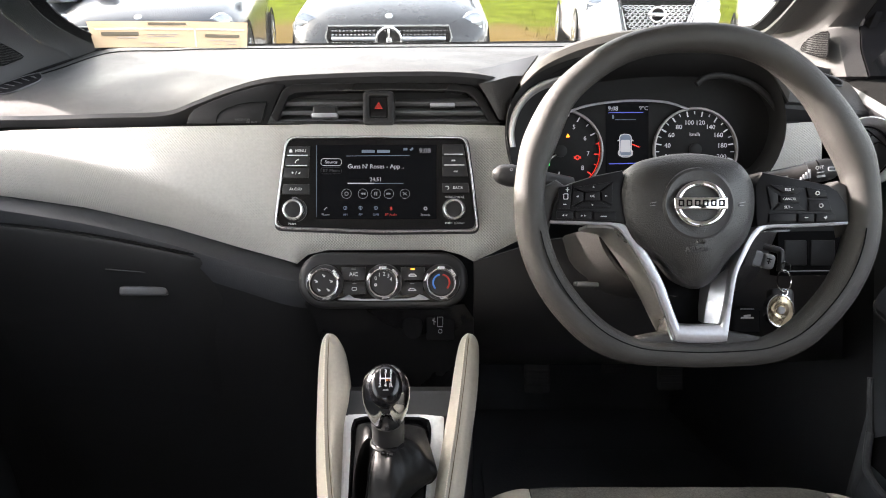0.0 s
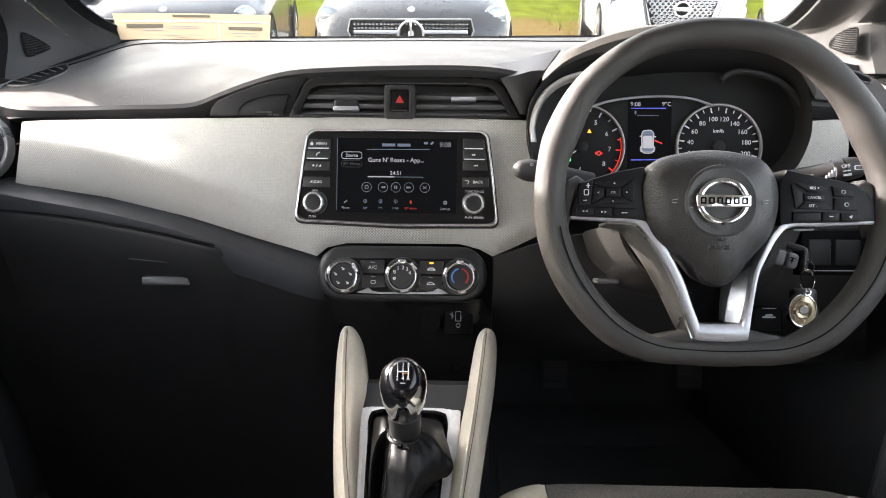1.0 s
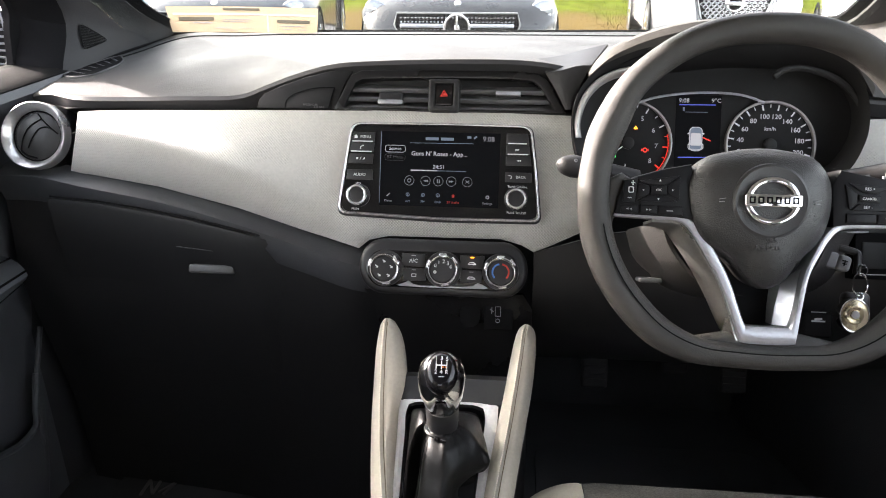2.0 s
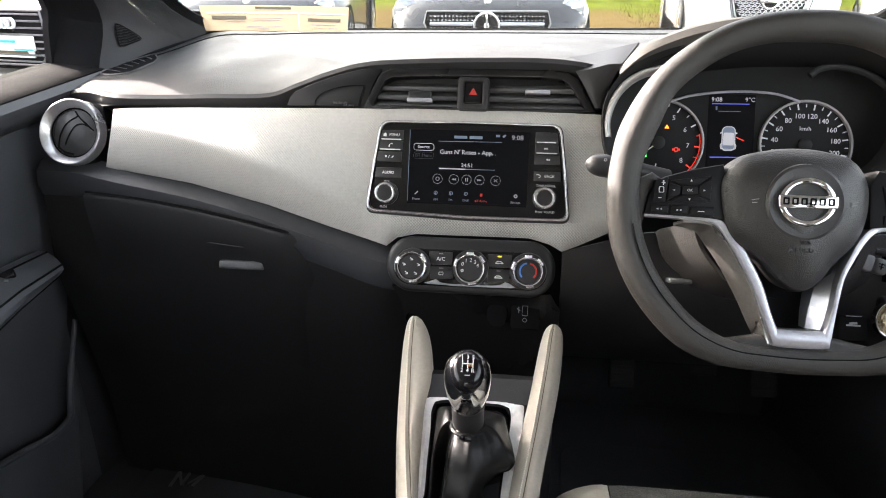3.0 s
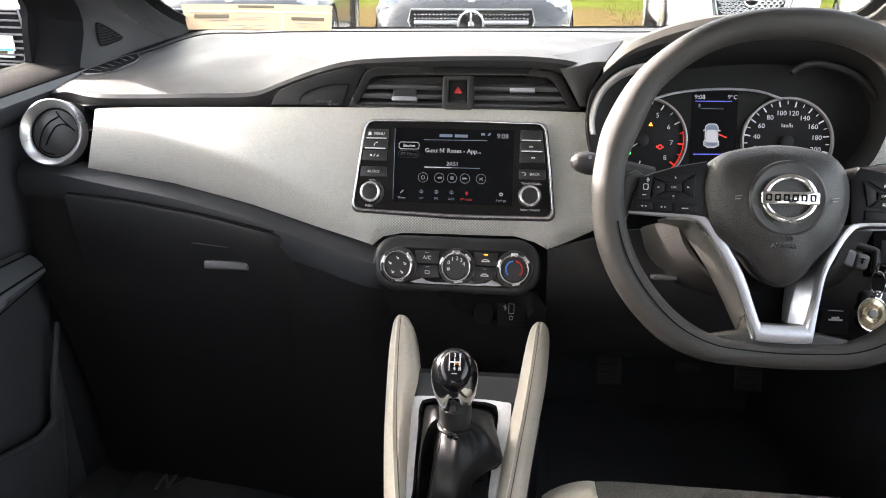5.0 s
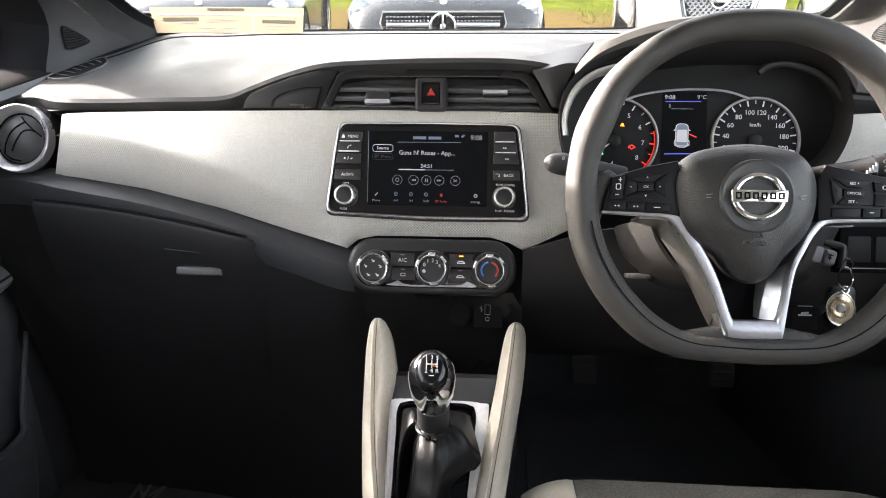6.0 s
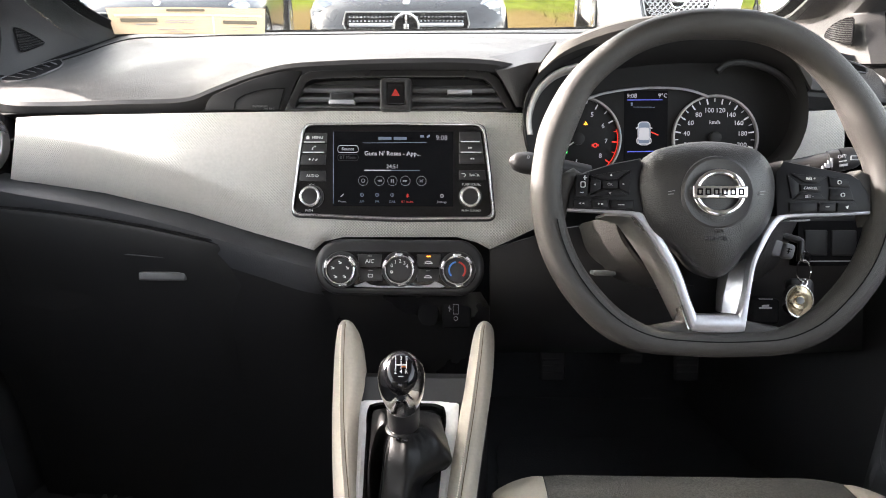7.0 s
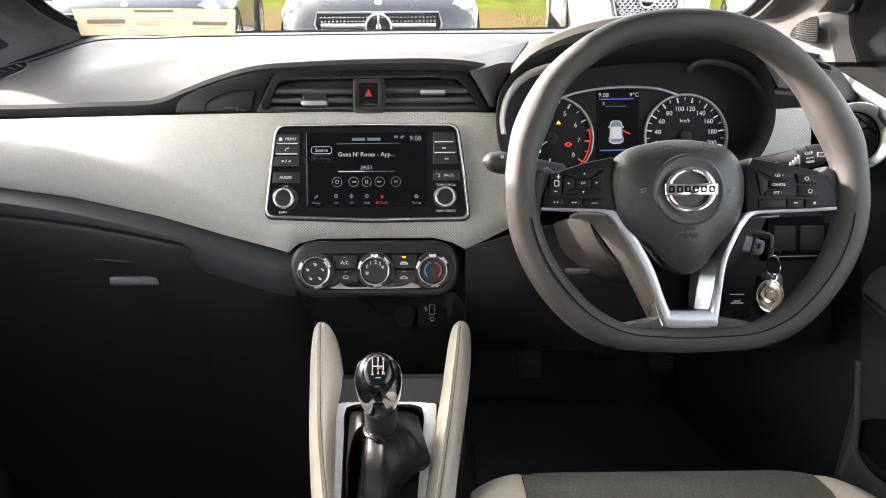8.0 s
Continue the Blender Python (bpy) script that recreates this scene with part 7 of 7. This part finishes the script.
for k in range(6):
    t = (k + 0.9) / 7.2
    a, b = Vector(SLOT[0]).lerp(Vector(SLOT[2]), t), Vector(SLOT[6]).lerp(Vector(SLOT[3]), t * 0.95)
    bar = [a + UPWARD * 0.003, b + Vector((0.008, 0, 0)) + UPWARD * 0.003]
    part("fin", skin([bar, [p + Vector((0.004, 0.002, -0.012)) for p in bar]], thick=0.001), SOFT, slot)

slot = thing("demister_slot", (0.6559, 0.2377, -0.098), "black demister slot with a satin rim in the dash", "air vent")
SLOT = [(0.615, 0.2508, -0.098), (0.6314, 0.2483, -0.098), (0.6461, 0.2434, -0.098), (0.6559, 0.2377, -0.098), (0.6568, 0.2329, -0.098), (0.6478, 0.2329, -0.098), (0.6314, 0.2386, -0.098), (0.6191, 0.2451, -0.098)]
sl = spline(SLOT, 32, True)
bm = bmesh.new()
bm.faces.new([bm.verts.new(p + UPWARD * 0.002) for p in sl])
part("well", bm, MATT, slot)
part("rim", tube([p + UPWARD * 0.002 for p in sl], 0.0016, 6, True), SATIN, slot, "satin rim")
foot = spline([(0.6294, 0.2756, -0.15), (0.6594, 0.2696, -0.15), (0.7007, 0.2694, -0.15), (0.7084, 0.266, -0.15), (0.6938, 0.2584, -0.15), (0.687, 0.2508, -0.15), (0.6724, 0.2568, -0.15), (0.6423, 0.2671, -0.15)], 32, True)
cm = sum(foot, Vector()) / 32
part("foot", skin([[p + Vector((0, -0.012, -0.02)) for p in foot], foot, [p.lerp(cm, 0.12) + Vector((0, 0.003, 0.002)) for p in foot], [p.lerp(cm, 0.95) + Vector((0, 0.004, 0.003)) for p in foot]], ring=True, cap=True), PILLAR, pillar_right, "flared foot of the trim")

# ---- dealer card on the dash ----
card = thing("dealer_card", (-0.4648, 0.4305, -0.506), "cream printed card lying against the windscreen base", "card")


def card_at(u, v, lift=0.0):
    """A place on the card: u across, v up its face."""
    a, b, c_, d_ = (Vector(p) for p in ((-0.6049, 0.3995, -0.486), (-0.3147, 0.409, -0.526), (-0.633, 0.4578, -0.506), (-0.3191, 0.4684, -0.546)))
    p = a.lerp(b, u).lerp(c_.lerp(d_, u), v)
    return p + Vector((0, 0.25 * lift, lift)) + Vector((0, 0, 0.006 * math.sin(math.pi * u)))


def card_strip(u0, u1, v0, v1, lift, n=8):
    return skin([[card_at(u0 + (u1 - u0) * i / n, v, lift) for i in range(n + 1)] for v in (v0, v1)], thick=0.0006)


part("sheet", card_strip(0, 1, 0, 1, 0, 16), PAPER, card)
part("fold_line", join(card_strip(0.04, 0.30, 0.66, 0.72, 0.0015), card_strip(0.31, 0.66, 0.66, 0.71, 0.0015), card_strip(0.68, 0.98, 0.66, 0.71, 0.0015), card_strip(0.665, 0.672, 0.03, 0.66, 0.0015)), CARD, card, "white lines")
part("print", join(card_strip(0.07, 0.31, 0.43, 0.57, 0.0015), card_strip(0.73, 0.95, 0.38, 0.50, 0.0015), card_strip(0.38, 0.62, 0.84, 0.93, 0.0015)), INK, card, "dark name bars")
part("small_print", join(card_strip(0.16, 0.30, 0.33, 0.36, 0.0015), card_strip(0.36, 0.56, 0.47, 0.49, 0.0015), card_strip(0.36, 0.54, 0.39, 0.41, 0.0015), card_strip(0.30, 0.42, 0.14, 0.16, 0.0015), card_strip(0.38, 0.46, 0.06, 0.08, 0.0015), card_strip(0.47, 0.56, 0.15, 0.17, 0.0015), card_strip(0.75, 0.93, 0.25, 0.27, 0.0015), card_strip(0.77, 0.83, 0.13, 0.15, 0.0015), card_strip(0.87, 0.93, 0.13, 0.15, 0.0015)), GREY, card, "fine grey print")

# ---- footwell ----
for nm, x0, x1, lab in (("floor_mat", -0.60, -0.16, "black carpet mat with a pale mark"), ("floor_mat", 0.16, 0.60, "black carpet mat in the driver's footwell")):
    mat_ = thing(nm, (x0, 0.7, 0.302), lab, "floor mat", group="floor mats", space=W)
    part("mat", prism(rr((x0 + x1) / 2, 0.86, x1 - x0, 0.62, 0.05), 0.300, 0.310, 0.003), CARPET, mat_, space=W)
mark = thing("mat_badge", (-0.53, 0.97, 0.311), "pale woven mark on the passenger mat", "badge", space=W)
for k, (x0, y0, x1, y1) in enumerate(((-0.545, 0.945, -0.545, 0.985), (-0.545, 0.985, -0.525, 0.95), (-0.525, 0.95, -0.525, 0.99), (-0.515, 0.955, -0.495, 0.985), (-0.495, 0.985, -0.505, 0.95))):
    part("stroke", line(x0, y0, x1, y1, 0.005, 0.3095, 0.3125), LATCH, mark, space=W)
for nm, at in (("clutch_pedal", (0.2448, -0.2187, -0.286)), ("brake_pedal", (0.3851, -0.1941, -0.326)), ("accelerator_pedal", (0.4768, -0.2193, -0.306))):
    p_ = thing(nm, at, "dark metal foot pedal in the driver's footwell", "pedal", group="foot pedals")
    at = Vector(at)
    part("pad", moved(rbox(-0.022, 0.022, -0.026, 0.026, -0.006, 0.006, 0.006), Matrix.Translation(at)), RUBBER, p_)
    for k in (-0.012, 0.0, 0.012):
        part("rib", moved(rbox(-0.018, 0.018, -0.0025, 0.0025, 0.004, 0.008, 0.001), Matrix.Translation(at + Vector((0, k, 0)))), RUBBER, p_)
    part("arm", tube([at + Vector((0, 0.02, -0.006)), at + Vector((0, 0.12, -0.03)), at + Vector((0, 0.26, -0.02))], 0.007, 8), MATT, p_)

# ---- parked cars outside ----
def wheel_parts(car, x, y, r, sp):
    side = 1 if x > 0 else -1
    w = part("wheel", moved(lathe([(r * 0.7, -0.1), (r * 0.96, -0.1), (r, -0.07), (r, 0.07), (r * 0.96, 0.1), (r * 0.7, 0.1)], 32), pose(x, y, r, 0, 90 * side)), TYRE, car, "black tyre", space=sp)
    part("rim", moved(lathe([(r * 0.7, 0.04), (r * 0.68, 0.095), (r * 0.6, 0.09), (r * 0.2, 0.07), (0.001, 0.085)], 24), pose(x, y, r, 0, 90 * side)), SILVER, w, "alloy rim", space=sp)
    for k in range(10):
        a = 2 * math.pi * k / 10
        part("spoke", moved(rbox(0.02, r * 0.66, -0.022, 0.022, 0.085, 0.105, 0.006, 2), pose(x, y, r, 0, 90 * side) @ Matrix.Rotation(a, 4, "Z")), CHROME, w, space=sp)


def parked_car(at, turn, paint, label, hw, nose, grille_kind, lamp_kind):
    """A car with its front at y = 0, looking along -y; nose scales the bonnet's height."""
    car = thing("parked_car", pose(*at, 0, 0, turn), label, "car", group="parked cars", space=W)
    sp = PLACE[car]
    secs = [(0.0, 0.66, 0.24, 0.50, 0.60), (0.04, 0.80, 0.20, 0.55, 0.66), (0.16, 0.92, 0.18, 0.62, 0.735), (0.45, 0.985, 0.18, 0.70, 0.83), (0.9, 1.0, 0.20, 0.76, 0.915), (1.35, 1.0, 0.20, 0.82, 0.97), (1.8, 1.0, 0.2, 0.88, 1.0), (2.6, 1.0, 0.2, 0.92, 1.02), (3.6, 0.98, 0.22, 0.94, 1.05), (4.3, 0.92, 0.3, 0.9, 1.02), (4.55, 0.8, 0.4, 0.8, 0.92)]
    rows = []
    for y, w, lo, sh, top in secs:
        w, sh, top = w * hw, sh * nose, top * nose
        half = [(w * 0.9, lo), (w, lo + 0.12), (w * 0.985, sh * 0.72), (w, sh * 0.92), (w * 0.95, sh), (w * 0.80, top - (top - sh) * 0.35), (w * 0.55, top - 0.012), (w * 0.25, top), (0, top + 0.006)]
        rows.append([(-x, y, z) for x, z in half] + [(x, y, z) for x, z in half[-2::-1]])
    body = part("body", skin(rows, ring=True, cap=True), paint, car, space=sp, smooth=50)
    cab = []
    for y, w, z0, z1 in ((1.30, 0.80, 0.95, 0.98), (1.75, 0.80, 0.98, 1.20), (2.25, 0.74, 1.0, 1.40), (3.0, 0.72, 1.02, 1.44), (3.7, 0.72, 1.02, 1.36), (4.35, 0.74, 1.0, 1.06)):
        w, z0, z1 = w * hw * 1.02, z0 * nose - 0.03, z1 * nose
        cab.append([(-w * 1.12, y, z0), (-w * 1.04, y, z0 + (z1 - z0) * 0.5), (-w * 0.9, y, z1 - 0.04), (-w * 0.6, y, z1), (0, y, z1 + 0.012), (w * 0.6, y, z1), (w * 0.9, y, z1 - 0.04), (w * 1.04, y, z0 + (z1 - z0) * 0.5), (w * 1.12, y, z0)])
    part("glasshouse", skin(cab, ring=True, cap=True), TINT, car, "dark glass", space=sp)
    part("roof", skin([[(x * hw * 0.66, y, (1.395 + z) * nose - 0.03 * x * x) for x in np.linspace(-1, 1, 7)] for y, z in ((2.2, 0.035), (2.6, 0.065), (3.2, 0.065), (3.7, 0.0))], thick=0.02), paint, car, space=sp)
    for s in (-1, 1):
        m = part("mirror", rbox(s * hw * 1.02, s * hw * 1.02 + s * 0.2, 1.62, 1.74, 0.98 * nose, 1.12 * nose, 0.03) if s > 0 else rbox(-hw * 1.02 - 0.2, -hw * 1.02, 1.62, 1.74, 0.98 * nose, 1.12 * nose, 0.03), paint, car, "door mirror", space=sp)
        for y in (0.82, 3.62):
            wheel_parts(car, s * (hw - 0.09), y, 0.33, sp)
            part("arch", skin([[(s * (hw + 0.004), y + r * math.cos(a), 0.33 + r * math.sin(a)) for a in np.linspace(0, math.pi, 20)] for r in (0.345, 0.40)], thick=0.006), MATT, car, space=sp)
    F = sp @ Matrix(((1, 0, 0, 0), (0, 0, -1, 0), (0, 1, 0, 0), (0, 0, 0, 1)))  # outline plane: across, up, towards the front

    def plane(y):
        return F @ Matrix.Translation((0, 0, -y))

    # front: grille, lamps, bumper intake, plate
    if grille_kind == "dots":
        g0, g1, w0 = 0.49 * nose, 0.665 * nose, 0.53
        out = [(-w0 * 0.97, g0), (w0 * 0.97, g0), (w0 * 1.05, (g0 + g1) / 2), (w0, g1), (-w0, g1), (-w0 * 1.05, (g0 + g1) / 2)]
        gr = part("grille", prism(out, -0.1, 0.05), MATT, car, "dotted chrome grille", space=sp @ Matrix(((1, 0, 0, 0), (0, 0, -1, 0), (0, 1, 0, 0), (0, 0, 0, 1))))
        part("grille_frame", tube([(x, -0.055, z) for x, z in out], 0.008, 8, True, up=(0, 1, 0)), SATINGREY, gr, "chrome frame", space=sp)
        dots = []
        for r_ in range(5):
            z = g0 + 0.02 + r_ * 0.034
            for k in range(-15, 16):
                if abs(k) > 2 or r_ > 3:
                    dots.append(rbox(k * 0.033 - 0.009, k * 0.033 + 0.009, -0.062, -0.045, z - 0.006, z + 0.006, 0.003, 1))
        part("grille_dots", join(*dots), CHROME, gr, "rows of chrome studs", space=sp)
        part("wing", join(rbox(-w0 * 0.95, -0.115, -0.09, -0.05, g0 + 0.075, g0 + 0.108, 0.010), rbox(0.115, w0 * 0.95, -0.09, -0.05, g0 + 0.075, g0 + 0.108, 0.010)), SILVER, gr, "silver bar", space=sp)
        part("badge", join(moved(frame_plate(circle(0, 0, 0.122, 36), circle(0, 0, 0.098, 36), 0.05, 0.10, 0.008), Matrix(((1, 0, 0, 0), (0, 0, -1, 0), (0, 1, 0, g0 + 0.076), (0, 0, 0, 1)))), rbox(-0.010, 0.010, -0.09, -0.06, g0 + 0.07, g0 + 0.175, 0.005), rbox(-0.024, 0.024, -0.088, -0.06, g0 + 0.03, g0 + 0.10, 0.008)), CHROME, gr, "round chrome emblem", space=sp)
        part("bonnet_badge", moved(lathe([(0.035, 0.0), (0.033, 0.012), (0.02, 0.018), (0.001, 0.02)], 20), pose(0, 0.13, 0.722 * nose, 35)), CHROME, car, "small chrome emblem", space=sp)
    elif grille_kind == "mesh":
        g0, g1 = 0.42 * nose, 0.75 * nose
        out = [(-0.34, g0), (0.34, g0), (0.46, g1), (-0.46, g1)]
        gr = part("grille", prism(out, -0.12, 0.04), MATT, car, "black honeycomb grille", space=F)
        hexes = []
        for r_ in range(9):
            for k in range(-7, 8):
                x, z = k * 0.066 + (r_ % 2) * 0.033, g0 + 0.02 + r_ * 0.034
                if abs(x) < 0.32 + 0.12 * (z - g0) / (g1 - g0) and (x * x + (z - g0 - 0.2) ** 2) > 0.012:
                    hexes.append(frame_plate([(x + 0.036 * math.cos(a) , z + 0.019 * math.sin(a)) for a in np.arange(6) * math.pi / 3], [(x + 0.027 * math.cos(a), z + 0.013 * math.sin(a)) for a in np.arange(6) * math.pi / 3], 0.04, 0.055))
        part("honeycomb", join(*hexes), SILVER, gr, "grey honeycomb bars", space=F, smooth=0)
        part("badge", join(frame_plate(circle(0, g0 + 0.2, 0.105, 32, 0.1), circle(0, g0 + 0.2, 0.078, 32, 0.073), 0.04, 0.09, 0.006), rbox(-0.12, 0.12, g0 + 0.175, g0 + 0.225, 0.05, 0.095, 0.008)), CHROME, gr, "round chrome emblem with a bar", space=F)
        part("chrome_v", join(*[tube([(s * 0.50, g1 + 0.02, 0.06), (s * 0.40, g0 + 0.02, 0.075), (s * 0.30, g0 - 0.05, 0.07)], 0.022, 8) for s in (-1, 1)]), CHROME, gr, "chrome V trim", space=F)
    elif grille_kind == "slats":
        g1 = 0.78 * nose
        g0 = g1 - 0.46
        out = [(-0.34, g0), (0.34, g0), (0.43, g0 + 0.18), (0.40, g1), (-0.40, g1), (-0.43, g0 + 0.18)]
        gr = part("grille", prism(out, -0.1, 0.06), MATT, car, "black slatted grille", space=F)
        for k in range(8):
            z = g0 + 0.03 + k * 0.057
            w_ = np.interp(z, (g0, g0 + 0.18, g1), (0.34, 0.43, 0.40)) - 0.01
            part("slat", rbox(-w_, w_, z - 0.008, z + 0.008, 0.05, 0.085, 0.004, 2), LATCH, gr, "grey slat", space=F)
        part("grille_frame", tube([(x, z, 0.065) for x, z in out], 0.012, 8, True), LATCH, gr, "grey frame", space=F)
        part("badge", join(*[moved(frame_plate(circle(0, 0, 0.049, 28), circle(0, 0, 0.037, 28), 0.08, 0.11, 0.004), Matrix.Translation((k * 0.0600, g1 - 0.105, 0.002 * i))) for i, k in enumerate((-1.5, -0.5, 0.5, 1.5))]), RINGWHITE, gr, "pale emblem of joined rings", space=F)
        pl = part("plate", prism(rr(0.04, g1 - 0.275, 0.52, 0.125, 0.01), 0.08, 0.105), WHITE, gr, "white dealer plate", space=F)
        part("plate_bar", rbox(0.08, 0.295, g1 - 0.335, g1 - 0.318, 0.104, 0.108, 0.001, 1), TEAL, pl, "teal bar", space=F)
        part("plate_bar", rbox(-0.08, 0.11, g1 - 0.272, g1 - 0.247, 0.104, 0.108, 0.001, 1), TEAL, pl, "teal bar", space=F)
        part("plate_bar", rbox(-0.03, 0.10, g1 - 0.294, g1 - 0.285, 0.104, 0.108, 0.001, 1), GREY, pl, "grey bar", space=F)
    for s in (-1, 1):
        if lamp_kind == "oval":
            pts = [(s * (hw * 0.70 + 0.17 * math.cos(a) - 0.0), 0.70 * nose + 0.11 * math.sin(a)) for a in np.linspace(0, 2 * math.pi, 24, endpoint=False)]
        else:
            pts = [(s * hw * x, z * nose) for x, z in ((0.545, 0.535), (0.585, 0.62), (0.74, 0.712), (0.88, 0.752), (0.935, 0.728), (0.965, 0.632), (0.945, 0.54), (0.75, 0.515))]
        lm = part("headlight", moved(prism(spline([(p[0], p[1]) for p in pts], 28, True), -0.25, -0.015, 0.02), Matrix.Identity(4)), LAMP, car, "clear headlight", space=F @ pose(0, 0, 0, 0, s * 14))
        for k in (0.74, 0.86) if lamp_kind != "oval" else (0.64, 0.78):
            part("reflector", moved(lathe([(0.055, 0.0), (0.055, 0.02), (0.045, 0.03), (0.02, 0.01), (0.001, 0.005)], 20), Matrix.Translation((s * hw * k, (0.60 if lamp_kind != "oval" else 0.70) * nose, -0.02))), CHROME, lm, "round chrome reflector", space=F @ pose(0, 0, 0, 0, s * 14))
        if lamp_kind != "oval":
            for q, z0, z1 in ((0, 0.60, 0.69), (1, 0.575, 0.64)):
                strip = spline([(s * hw * (0.62 + 0.04 * q), z0 * nose - 0.01, 0.0), (s * hw * (0.76 + 0.03 * q), (z0 * 0.35 + z1 * 0.65) * nose, 0.0), (s * hw * 0.93, z1 * nose, 0.0)], 12)
                part("light_strip", tube([p + Vector((0, 0, -0.012)) for p in strip], 0.011, 6), WHITE, lm, "pale light strip", space=F @ pose(0, 0, 0, 0, s * 14))
    part("intake", rbox(-hw * 0.62, hw * 0.62, 0.27, 0.36, -0.1, 0.03, 0.02), MATT, car, "dark lower intake", space=F)
    part("number_plate", rbox(-0.26, 0.26, 0.38, 0.48, 0.04, 0.075, 0.006), WHITE, car, "white plate with dark bars", space=F)
    part("plate_bar", rbox(-0.2, 0.2, 0.405, 0.455, 0.07, 0.078, 0.002), INK, car, space=F)
    return car


parked_car((-0.395, 6.55, 0), 2, DARKPAINT, "dark grey saloon with a studded chrome grille", 0.94, 1.13, "dots", "swept")
parked_car((-2.72, 6.75, 0), 8, BLUEPAINT, "blue-black saloon with a long bonnet and alloy wheels", 0.90, 1.10, "dots", "swept")
parked_car((-4.56, 5.97, 0), -10, DARKPAINT, "black car with a slatted grille and a dealer plate", 0.90, 1.0, "slats", "swept")
parked_car((2.75, 9.3, 0), -4, WHITEPAINT, "white crossover with a black honeycomb grille", 0.91, 1.18, "mesh", "swept")
parked_car((3.45, 5.3, 0), -16, WHITEPAINT, "white hatchback with oval headlights", 0.86, 1.02, "none", "oval")
